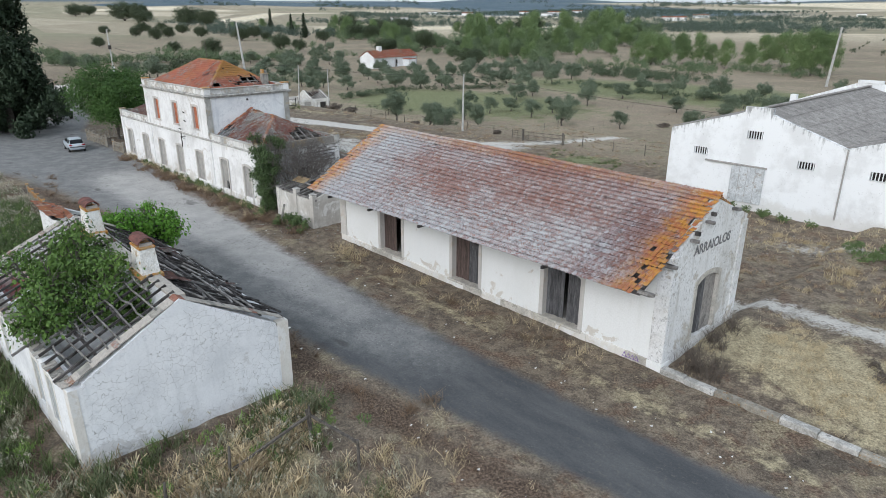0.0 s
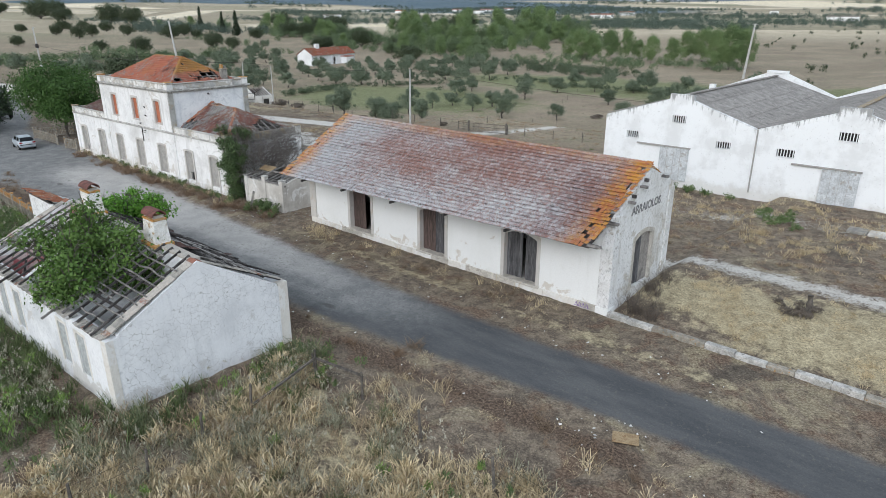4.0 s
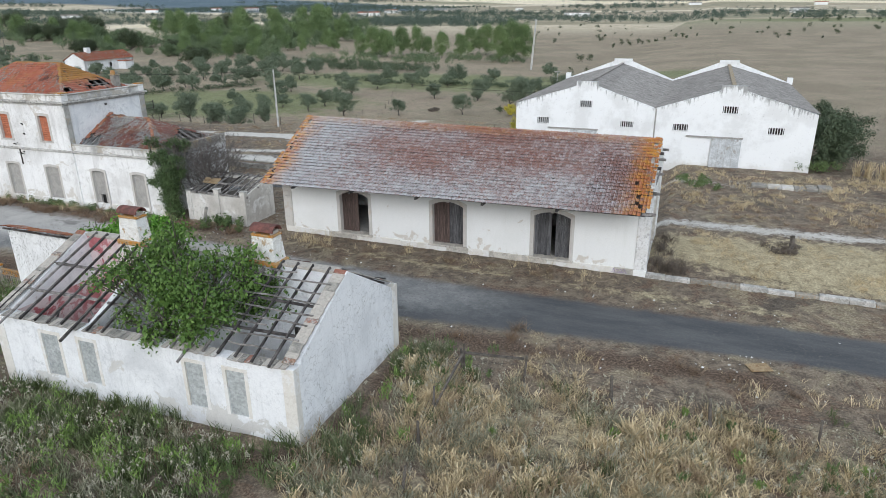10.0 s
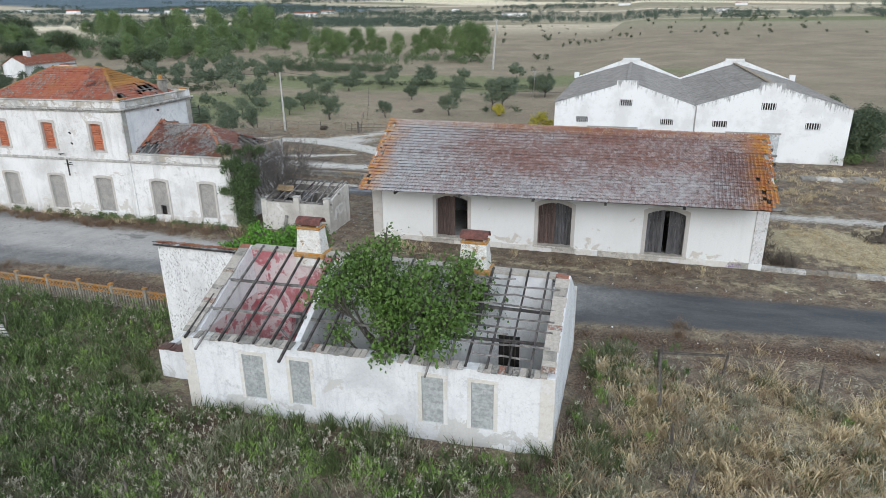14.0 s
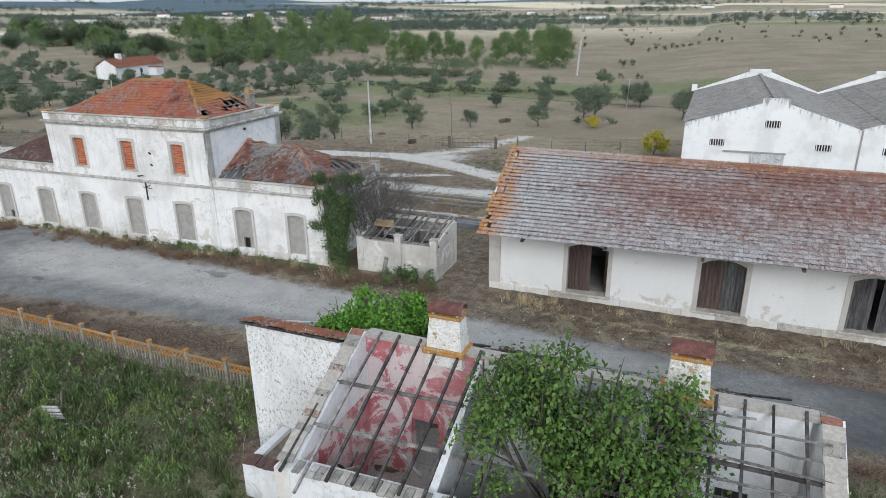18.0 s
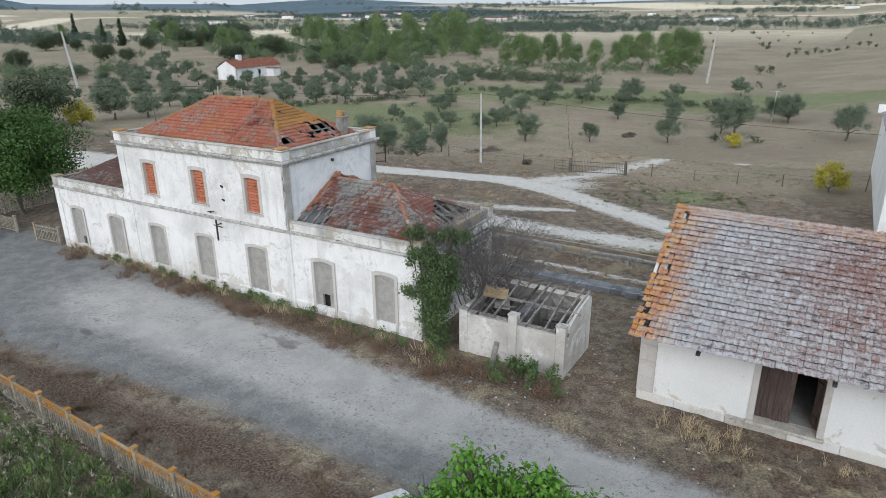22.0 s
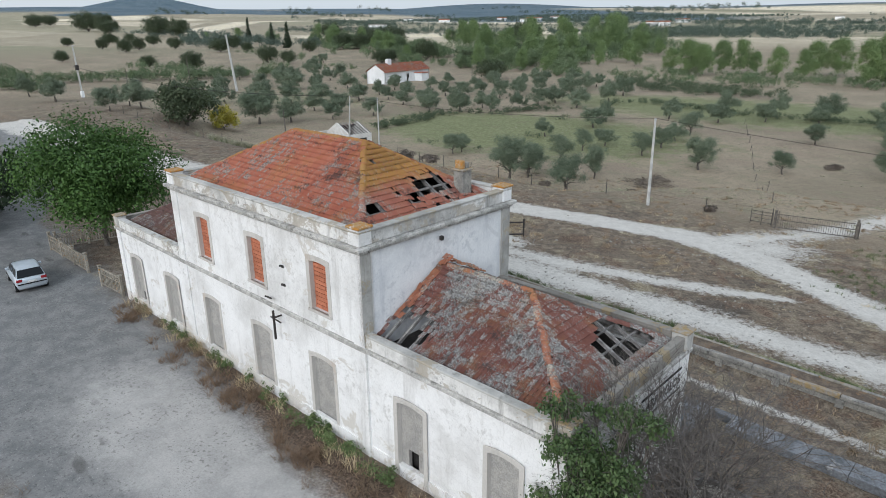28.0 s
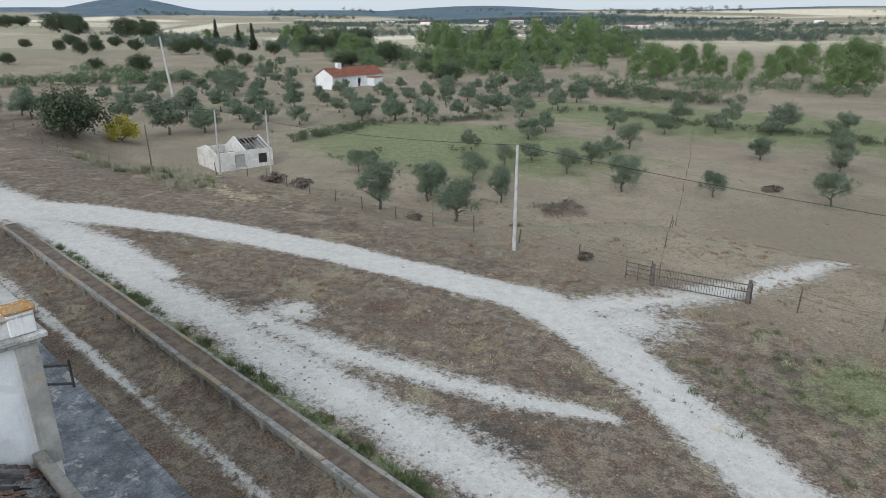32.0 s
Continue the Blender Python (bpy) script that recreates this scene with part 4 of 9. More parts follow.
wheat = np.maximum(wheat, 0.72 * near_line(fx, fy, [(-923, 2497), (-688, 2437), (-429, 2134), (100, 1900), (800, 1500)], [200, 220, 240, 240, 200]))
wheat = np.maximum(wheat, 0.62 * near_line(fx, fy, [(-500, 1320), (0, 1350), (260, 1060), (700, 1000)], [60, 80, 70, 90]))
paint("wheat", wheat)
# where the haze-tinted forest colour lies: far hills and the mountain
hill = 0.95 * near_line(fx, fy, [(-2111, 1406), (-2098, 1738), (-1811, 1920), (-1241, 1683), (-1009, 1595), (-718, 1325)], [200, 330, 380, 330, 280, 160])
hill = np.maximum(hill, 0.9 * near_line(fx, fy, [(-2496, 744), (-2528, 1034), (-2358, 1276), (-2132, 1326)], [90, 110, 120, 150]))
paint("hazy_forest", np.maximum(hill, np.maximum(sm(dd, 2300, 2900) * (0.62 - 0.3 * sm(fx, -900, 200)), np.maximum(0.75 * blob(fx, fy, -3100, 2600, 1100, 900), np.maximum(0.85 * blob(fx, fy, -1000, 1380, 520, 420), 0.9 * blob(fx, fy, -3745, 1470, 700, 800))))))

# ---- kerb of the goods yard and the two platforms ----
kerb = thing("kerb", "whitish lichened stone kerb of the goods yard", "kerb", (0, 0, 0), kind="structure")
rk = random.Random(3)
xk = 0.05
while xk < 32:
    ln = rk.uniform(0.9, 1.5)
    h = 0.25 + rk.uniform(-0.05, 0.03)
    part("kerb_stone", soft(boxes((xk + 0.006, xk + ln - 0.006, -0.14 + rk.uniform(-0.02, 0.02), 0.22, -0.2, h)), 0.03), M_FENCEG if rk.random() < 0.55 else M_CORNICE, kerb)
    xk += ln
M_PEARTH = plain("platform_earth", (0.20, 0.155, 0.115), (0.115, 0.088, 0.068), 1.6, spots=(0.24, 0.15, 0.09))
platform = thing("platform", "low disused railway platform with lichened edge stones", "platform", (0, 0, 0), kind="structure")
part("platform_fill", boxes((-82, -14, 14.35, 15.22, -0.3, 0.56)), M_PEARTH, platform, "earth-covered platform top")
for row, (y0, y1, top) in enumerate(((14.14, 14.38, 0.62), (15.18, 15.36, 0.6))):
    xk = -82.0
    while xk < -14:
        ln = rk.uniform(1.4, 2.0)
        part("edge_stone", soft(boxes((xk + 0.015, xk + ln - 0.015, y0 + rk.uniform(-0.02, 0.02), y1, 0.42 if row == 0 else 0.3, top + rk.uniform(-0.03, 0.03))), 0.025), M_CONC if rk.random() < 0.7 else M_LICHEN if rk.random() < 0.4 else M_FENCEG, platform)
        xk += ln
xk = -81.0
while xk < -14:
    part("platform_support", boxes((xk, xk + 0.3, 14.1, 14.5, -0.2, 0.42)), M_CONC, platform)
    xk += 2.4
part("platform_wall", boxes((-82, -14, 14.25, 14.45, -0.2, 0.42)), M_CONC, platform)
near_platform = thing("station_platform", "grey cement station platform slab beside the tracks", "platform", (0, 0, 0), kind="structure")
part("platform_slab", boxes((-66, -34, 6.6, 10.1, -0.2, 0.29)), M_SLAB, near_platform)
xk = -66.0
while xk < -22:
    ln = rk.uniform(1.0, 1.6)
    part("edge_slab", soft(boxes((xk + 0.01, xk + ln - 0.01, 10.1 if xk < -34.2 else 9.5, 10.42, -0.2, 0.3 + rk.uniform(-0.01, 0.01))), 0.01), M_SLAB if rk.random() < 0.8 else M_CEMENT, near_platform)
    xk += ln

# ---- goods shed (warehouse) ----
def plank_door(parent, w, h, rise, material, m, name="door_leaf", head=0):
    """One leaf of upright planks, x from 0 to w. head: where the arch cuts it, -1 left half, 1 right half."""
    leaf = new(name)
    leaf.parent = parent
    leaf.matrix_basis = m
    n = max(3, int(w / 0.17))
    for i in range(n):
        x0, x1 = w * i / n, w * (i + 1) / n
        c = (x0 + x1) / 2 / w
        off = (1 - c) if head < 0 else c if head > 0 else 0
        top = h - rise * off * off
        part("plank", boxes((x0 + 0.004, x1 - 0.006, 0, 0.035 + 0.008 * (i % 2), 0.01 + 0.015 * ((i * 7) % 3), top)), material, leaf)
    for z in (0.35, h * 0.7):
        part("ledge", boxes((0.05, w - 0.05, 0.05, 0.09, z, z + 0.12)), material, leaf)
    return leaf


wh = thing("goods_warehouse", "long white goods warehouse with lichened clay tile roof and dark doors", "warehouse", (0, 0, 0))
DOORS = ((-19.15, -17.08), (-12.67, -10.66), (-6.33, -4.22))
LEN = 23.4
holes = [(a + LEN, b + LEN, 0.40, 3.16, 0.28) for a, b in DOORS]
part("front_wall", wall(bmesh.new(), LEN, 0, 4.95, 0.5, holes, pose(-LEN, 0, 0)), M_WH, wh)
part("rear_wall", wall(bmesh.new(), LEN, 0, 5.35, 0.4, (), pose(-LEN, 6.0, 0)), M_WH, wh)
g = wall(bmesh.new(), 5.5, 0, 4.5, 0.45, [(1.85, 3.8, 0.7, 3.52, 0.28)], pose(0, 0.5, 0, 0, 0, 90))
prism(g, [(-0.5, 4.5), (5.9, 4.5), (5.9, 5.62), (2.85, 6.84), (-0.5, 5.08)], 0.45, pose(0, 0.5, 0, 0, 0, 90))
part("gable_wall", g, M_GABLE, wh, "peeling stained gable wall with arched doorway")
g = wall(bmesh.new(), 5.5, 0, 4.4, 0.45, (), pose(-LEN + 0.45, 0.5, 0, 0, 0, 90))
prism(g, [(-0.5, 4.4), (5.9, 4.4), (5.9, 5.2), (2.85, 6.94), (-0.5, 4.98)], 0.45, pose(-LEN + 0.45, 0.5, 0, 0, 0, 90))
part("gable_wall", g, M_WH, wh)
part("floor", boxes((-LEN + 0.45, -0.45, 0.5, 6.0, -0.1, 0.4)), M_CEMENT, wh, "dusty cement floor")
# plinth stones, thresholds, quoins
rk = random.Random(8)
xk = -LEN - 0.03
while xk < -0.6:
    ln = min(rk.uniform(1.3, 2.1), -0.5 - xk)
    part("plinth_stone", soft(boxes((xk + 0.008, xk + ln - 0.008, -0.07, 0.05, -0.1, 0.36 + rk.uniform(-0.015, 0.015))), 0.015), M_SKIRT if rk.random() < 0.6 else M_STONE, wh)
    xk += ln
for a, b in DOORS:
    part("threshold", soft(boxes((a - 0.25, b + 0.25, -0.16, 0.46, 0.28, 0.41)), 0.02), M_STONE, wh, "worn stone door sill")
    part("door_surround", surround(bmesh.new(), a, b, 0.41, 3.16, 0.28, 0.22, 0.03, 0.46, Matrix()), M_CREAM, wh)
    c = (a + b) / 2
    part("keystone", boxes((c - 0.09, c + 0.09, -0.05, 0.1, 3.12, 3.42)), M_CREAM, wh)
for nm, x0, x1, y0, y1, h in (("corner_quoin", -0.6, 0.05, -0.05, 0.6, 5.05), ("corner_quoin", -LEN - 0.05, -LEN + 0.6, -0.06, 0.4, 4.95), ("corner_quoin", -0.5, 0.05, 5.85, 6.45, 5.4)):
    z = 0.36
    while z < h - 0.3:
        dz = rk.uniform(0.45, 0.75)
        part(nm, soft(boxes((x0, x1, y0, y1, z + 0.004, min(z + dz, h) - 0.004)), 0.012), M_GABLE if x1 > 0 else M_CREAM, wh)
        z += dz
part("quoin_foot", soft(boxes((-0.62, 0.07, -0.1, 0.6, -0.1, 0.36)), 0.02), M_WH, wh)
# door leaves
a, b = DOORS[0]
plank_door(wh, (b - a) * 0.56, 2.72, 0.28, M_WOODB, pose(a, 0.33, 0.41), head=-1)
plank_door(wh, (b - a) * 0.22, 2.45, 0.0, M_WOODB, pose(b, 0.42, 0.41, 0, 0, 118))
a, b = DOORS[1]
plank_door(wh, (b - a) * 0.5, 2.72, 0.28, M_WOODB, pose(a, 0.30, 0.41), head=-1)
plank_door(wh, (b - a) * 0.5, 2.72, 0.28, M_WOOD, pose((a + b) / 2, 0.31, 0.41), head=1)
a, b = DOORS[2]
plank_door(wh, (b - a) * 0.46, 2.72, 0.28, M_WOOD, pose(a, 0.28, 0.41, 0, 0, 3), head=-1)
plank_door(wh, (b - a) * 0.42, 2.72, 0.28, M_WOOD, pose((a + b) / 2 + 0.17, 0.28, 0.41), head=1)
part("door_surround", surround(bmesh.new(), 1.85, 3.8, 0.7, 3.52, 0.28, 0.22, 0.03, 0.4, pose(0, 0.5, 0, 0, 0, 90)), M_STONE, wh)
plank_door(wh, 0.95, 2.78, 0.28, M_WOOD, pose(-0.25, 2.36, 0.72, 0, 0, 82), head=-1)
plank_door(wh, 0.97, 2.78, 0.28, M_ASB, pose(-0.12, 3.32, 0.72, 0, 0, 90), head=1)
# roof: slabs, rafters, tiles
EY, EZ, RY, RZ = -2.4, 3.96, 3.35, 7.0
SLOPE = math.atan2(RZ - EZ, RY - EY)
rise = math.tan(SLOPE)
BACK = math.atan(0.527)
fr = (0, math.cos(SLOPE), math.sin(SLOPE))
span = (RY - EY) / math.cos(SLOPE)
RW = LEN + 0.1


def settled(x, y):
    """How far the old roof has sunk or risen: its eave climbs towards the open gable, its ridge falls."""
    t = min(1.0, max(0.0, (y - EY) / (RY - EY)))
    return (x / LEN + 0.5) * 2 * (0.15 * (1 - t) - 0.09 * t)


def sunk(bm):
    for v in bm.verts:
        v.co.z += settled(v.co.x, v.co.y)
    return bm


part("roof_deck", sunk(boxes((-LEN + 0.1, -0.15, 0.25, span, -0.20, -0.17), m=pose(0, EY, EZ, math.degrees(SLOPE)))), M_BEAM, wh, "dark roof boarding")
part("roof_deck", sunk(boxes((-LEN + 0.1, -0.3, 0, 3.6, -0.20, -0.16), m=pose(0, RY, RZ - 0.05, -math.degrees(BACK)))), M_BEAM, wh)
for i in range(24):
    x = -LEN + 0.2 + i * 0.99
    part("rafter", sunk(beam(bmesh.new(), (x, EY + 0.25, EZ + 0.25 * rise - 0.11), (x, RY - 0.1, RZ - 0.17), 0.09, 0.12)), M_BEAM, wh)
for y in (-1.9, -0.4, 1.5, 2.7):
    z = EZ + (y - EY) * rise - 0.24
    part("purlin", sunk(beam(bmesh.new(), (-LEN - 0.05, y, z), (0.2, y, z), 0.14, 0.16)), M_BEAM, wh)
for x in (-21.0, -17.0, -12.7, -8.7, -4.6):
    part("eave_bracket", sunk(beam(bmesh.new(), (x, 0.1, EZ - 0.03), (x, EY - 0.04, EZ - 0.07), 0.13, 0.12)), M_BEAM, wh)
tile_slope(wh, (-LEN + 0.02, EY, EZ), (1, 0, 0), fr, RW, span + 0.1, lambda u, v: not (u > RW - 0.2 and (v < 0.3 or 2.3 < v < 2.6)) and not (u < 0.2 and (3.0 < v < 3.4 or 5.2 < v < 5.5)), M_TILE_WH,
           single=lambda u, v: u > RW - 3.6, seed=4, length=0.27, pitch=0.195, loose=lambda u, v: 0.6 if u > RW - 0.5 else 0.4 if u > RW - 1.1 and v < 2.6 else 0.3 if u < 0.45 else 0.02, settle=settled)
tile_slope(wh, (0.0, RY + 3.2, RZ - 3.2 * 0.527), (-1, 0, 0), (0, -math.cos(BACK), math.sin(BACK)), RW, 3.65, lambda u, v: True, M_TILE_WH, seed=5, length=0.27, pitch=0.195, settle=settled)
ridge_tiles(wh, (-LEN + 0.05, RY, RZ + 0.10), (0.0, RY, RZ - 0.07), M_TILE_WH, 0.14, 0.42)
for y, z in ((-1.95, 4.15), (-0.4, 4.85), (1.15, 5.55), (2.3, 6.1), (4.7, 6.2)):
    part("purlin_end", beam(bmesh.new(), (-0.3, y, z), (0.36, y, z), 0.16, 0.12), M_BEAMG, wh)
for i in range(9):
    a = rk.uniform(0.3, 6.0)
    y, z = EY + a * fr[1], EZ + a * fr[2] + 0.05
    z += settled(-LEN, y)
    part("verge_batten", beam(bmesh.new(), (-LEN + 0.3, y, z), (-LEN - rk.uniform(0.1, 0.35), y + rk.uniform(-0.1, 0.1), z + rk.uniform(-0.08, 0.03)), 0.05, 0.04), M_BEAMG, wh)


def lettering(text, size, material, parent, m, name="lettering", depth=0.006, label=""):
    cu = bpy.data.curves.new("lettering", "FONT")
    cu.body, cu.size, cu.align_x, cu.align_y, cu.extrude, cu.offset = text, size, "CENTER", "CENTER", depth, 0.02 * size
    ob = new("lettering", cu)
    dep = bpy.context.evaluated_depsgraph_get()
    me = bpy.data.meshes.new_from_object(ob.evaluated_get(dep))
    bpy.data.objects.remove(ob)
    me.materials.clear()
    me.materials.append(material)
    out = new(name, me)
    out.parent = parent
    out.matrix_basis = m
    return tagged(out, label)


M_LETTER = plain("faded_black_paint", (0.10, 0.10, 0.11), (0.30, 0.29, 0.28), 9)
lettering("ARRAIOLOS", 0.60, M_LETTER, wh, pose(0.008, 3.25, 4.93, 90, 0, 90), label="faded black painted station name")
M_GRAF = plain("violet_spray_paint", (0.16, 0.05, 0.33), (0.3, 0.2, 0.45), 12)
bm = bmesh.new()
for i in range(4):
    x = -1.75 + i * 0.2
    beam(bm, (x, -0.078, 0.1), (x + 0.06, -0.078, 0.3), 0.03, 0.01)
    beam(bm, (x + 0.06, -0.078, 0.3), (x + 0.15, -0.078, 0.12), 0.03, 0.01)
beam(bm, (-1.8, -0.078, 0.08), (-0.95, -0.078, 0.1), 0.025, 0.01)
part("graffiti", bm, M_GRAF, wh, "violet spray-painted scrawl")

# ---- twin-gabled store behind ----
store = thing("store", "big white twin-gabled agricultural store with grey fibre-cement roof", "store", (0, 26.9, 0.6))
BAYS = ((-15.0, -2.1, -8.3), (-2.1, 10.9, 4.2))
BACK = 26.0
for n, (x0, x1, xc) in enumerate(BAYS):
    wins = [(-12.9, -11.75, 3.2, 3.75), (-8.9, -7.75, 4.87, 5.45), (-5.05, -3.9, 3.2, 3.72)] if n == 0 else [(-0.45, 0.82, 3.15, 3.72), (3.5, 4.72, 4.83, 5.43), (7.32, 8.55, 3.2, 3.77)]
    door = (-9.6, -7.2, 0.0, 2.75) if n == 0 else (2.95, 5.3, 0.0, 2.65)
    c, L = xc - x0, x1 - x0
    hs = [(w[0] - x0, w[1] - x0, w[2], w[3]) for w in (wins[0], wins[2], door)]
    bm = wall(bmesh.new(), L, -0.8, 4.8, 0.35, hs, pose(x0, 0, 0))
    wm = wins[1]
    wall(bm, 3.2, 4.8, 6.55, 0.35, [(wm[0] - xc + 1.6, wm[1] - xc + 1.6, wm[2], wm[3])], pose(xc - 1.6, 0, 0))
    prism(bm, [(c - 1.6, 6.55), (c + 1.6, 6.55), (c + 1.0, 6.78), (c + 1.0, 7.2), (c - 1.0, 7.2), (c - 1.0, 6.78)], 0.35, pose(x0, 0, 0))
    prism(bm, [(0, 4.8), (c - 1.6, 4.8), (c - 1.6, 6.55), (0, 5.0)], 0.35, pose(x0, 0, 0))
    prism(bm, [(c + 1.6, 4.8), (L, 4.8), (L, 5.0), (c + 1.6, 6.55)], 0.35, pose(x0, 0, 0))
    # sloping shoulders
    part("front_wall", bm, M_SHEDF, store, "whitewashed gable front with a stained stepped peak")
    for w in wins:
        grille = part("window", boxes((w[0], w[1], 0.2, 0.24, w[2], w[3])), M_DARK, store, "small dark barred window")
        for i in range(6):
            x = w[0] + (w[1] - w[0]) * (i + 0.5) / 6
            part("bar", boxes((x - 0.03, x + 0.03, 0.03, 0.1, w[2], w[3])), M_SHED, grille)
        part("sill", boxes((w[0] - 0.05, w[1] + 0.05, -0.04, 0.1, w[2] - 0.06, w[2])), M_SHED, grille)
    dl = part("sliding_door", boxes((door[0] - 0.05, door[1] + 0.05, -0.12, -0.06, 0.02, door[3])), M_SLIDE, store, "pale grey metal sliding door")
    part("rail", boxes((door[0] - 2.2, door[1] + 0.15, -0.16, -0.02, door[3] + 0.02, door[3] + 0.14)), M_CEMENT, dl, "sliding door rail")
    for i in range(1, 4):
        x = door[0] + (door[1] - door[0]) * i / 4
        part("seam", boxes((x - 0.012, x + 0.012, -0.135, -0.12, 0.05, door[3] - 0.05)), M_CEMENT, dl)
    # roof of each bay, two slopes of sheets
    for s, (xe, ze) in enumerate(((x0 - 0.15 if n == 0 else x0, 5.0), (x1 + 0.15 if n == 1 else x1, 5.0))):
        d = Vector((xe - xc, 0, ze - 7.0))
        ln = d.length
        ang = math.atan2(-(ze - 7.0), abs(xe - xc))
        sgn = 1 if xe > xc else -1
        for r in range(4):
            verts, faces = [], []
            nc = 100
            for j in range(nc + 1):
                y = 0.36 + (BACK - 0.4) * j / nc
                w_ = 0.035 * (1 if j % 2 else -1) + rk.uniform(-0.006, 0.006)
                for q in (r, r + 1.06):
                    t = min(q / 4, 1.0)
                    verts.append((xc + d.x * t + sgn * w_ * math.sin(ang), y, 7.0 + d.z * t + w_ + 0.02 * r * 0 + (0.03 if q == r else 0.06)))
            for j in range(nc):
                a = 2 * j
                faces.append((a, a + 1, a + 3, a + 2))
            np_mesh("roof_sheet", verts, faces, M_ASB, store, kind="")
    part("roof_ridge", beam(bmesh.new(), (xc, 0.3, 7.12), (xc, BACK, 7.12), 0.35, 0.09), M_ASB if n == 0 else M_LICHEN, store)
    # back gable with raised coping
    bm = wall(bmesh.new(), L, -0.8, 5.0, 0.35, (), pose(x0, BACK, 0))
    prism(bm, [(0, 5.0), (L, 5.0), (L, 5.2), (c + 1.0, 7.38), (c - 1.0, 7.38), (0, 5.2)], 0.35, pose(x0, BACK, 0))
    part("rear_wall", bm, M_SHED, store)
    part("coping", boxes((xc - 1.1, xc + 1.1, BACK - 0.1, BACK + 0.45, 7.36, 7.62)), M_SHED, store, "white stepped coping block")
for x, lab in ((-15.0, 0), (10.55, 1)):
    part("side_wall", wall(bmesh.new(), BACK, -0.8, 4.95, 0.35, (), pose(x + 0.35 if lab == 0 else x + 0.35, 0.35, 0, 0, 0, 90)), M_SHED, store)
part("gutter", beam(bmesh.new(), (-2.1, 0.36, 5.02), (-2.1, BACK, 5.02), 0.5, 0.08), M_DIRT, store)
part("downpipe", tube(bmesh.new(), [(-2.0, -0.06, 5.0), (-2.0, -0.06, 0.0)], [0.06, 0.06], 8), M_CEMENT, store)
for x in (-15.2, 11.0):
    part("corner_block", boxes((x - 0.3, x + 0.3, BACK - 0.2, BACK + 0.4, 5.0, 5.75)), M_SHED, store)
rk = random.Random(19)
xk = 6.2
while xk < 11.6:
    ln = rk.uniform(0.7, 1.4)
    part("loading_ledge", soft(boxes((xk, xk + ln - 0.03, -6.75 + rk.uniform(-0.05, 0.05), -5.6, -0.5, 0.3 + 0.12 * (xk > 9.5) + rk.uniform(-0.08, 0.05))), 0.04), M_RUIN if rk.random() < 0.4 else M_CONC, store, "broken whitish retaining edge before the store")
    xk += ln

# ---- roofless house ----
HX, HY = -22.8, -20.1
house = thing("roofless_house", "white roofless cottage with bare rafters and bricked-up windows", "house", (HX, HY, 0))
HL, HD, EAVE, TOP, RID = 13.45, 8.2, 2.97, 5.0, 4.3
WINS = ((2.36, 3.2), (4.22, 4.98), (9.04, 9.8), (10.74, 11.5))
bm = wall(bmesh.new(), HL, -0.3, EAVE, 0.5, [(a, b, 0.72, 2.5, 0.0) for a, b in WINS])
part("front_wall", bm, M_HOUSE, house, "whitewashed flaking front wall")
for x, mat in ((0.5, M_HOUSE), (HL, M_HOUSEG)):
    bm = bmesh.new()
    prism(bm, [(0.5, -0.3), (HD - 0.5, -0.3), (HD - 0.5, EAVE), (RID, TOP), (0.5, EAVE + 0.1)], 0.5, pose(x, 0, 0, 0, 0, 90))
    part("gable_wall", bm, mat, house)
part("rear_wall", wall(bmesh.new(), HL, -0.3, EAVE - 0.15, 0.5, [(2.5, 3.5, 0.1, 2.2, 0), (6.2, 7.2, 0.1, 2.2, 0), (10.2, 11.2, 0.1, 2.2, 0)], pose(0, HD - 0.5, 0)), M_HOUSE, house)
# spine wall, in three rooms: a pink one and two white ones
bm = wall(bmesh.new(), 3.85, 0.0, 4.85, 0.3, [(1.5, 2.4, 0.0, 2.2, 0)], pose(0.5, RID, 0))
part("spine_wall", bm, M_PINK, house, "flaking pink interior wall with a doorway")
part("spine_wall", wall(bmesh.new(), 8.4, 0.0, 4.85, 0.3, [(2.2, 3.1, 0.0, 2.2, 0)], pose(4.4, RID, 0)), M_HOUSE, house, "white interior wall")
for x, mat in ((4.35, M_HOUSE), (9.1, M_HOUSE)):
    bm = bmesh.new()
    prism(bm, [(0.5, 0.0), (RID, 0.0), (RID, 4.75), (0.5, 2.8)], 0.22, pose(x, 0, 0, 0, 0, 90))
    part("partition_wall", bm, mat, house)
part("pink_lining", boxes((0.503, 0.52, 0.52, RID, 0.0, 2.9)), M_PINK, house, "flaking pink plaster lining")
part("pink_lining", boxes((0.52, 4.1, 0.502, 0.52, 0.0, 2.6)), M_PINK, house)
part("floor", boxes((0.5, HL - 0.5, 0.5, HD - 0.5, -0.25, 0.02)), M_MORTAR, house, "rubble-strewn floor")
part("inner_window", boxes((10.9, 11.7, RID - 0.03, RID - 0.005, 1.0, 2.3)), M_DARK, house, "dark barred inner window")
for i in range(3):
    part("inner_bar", boxes((11.08 + 0.22 * i, 11.12 + 0.22 * i, RID - 0.06, RID - 0.03, 1.0, 2.3)), M_POST, house)
rk = random.Random(21)
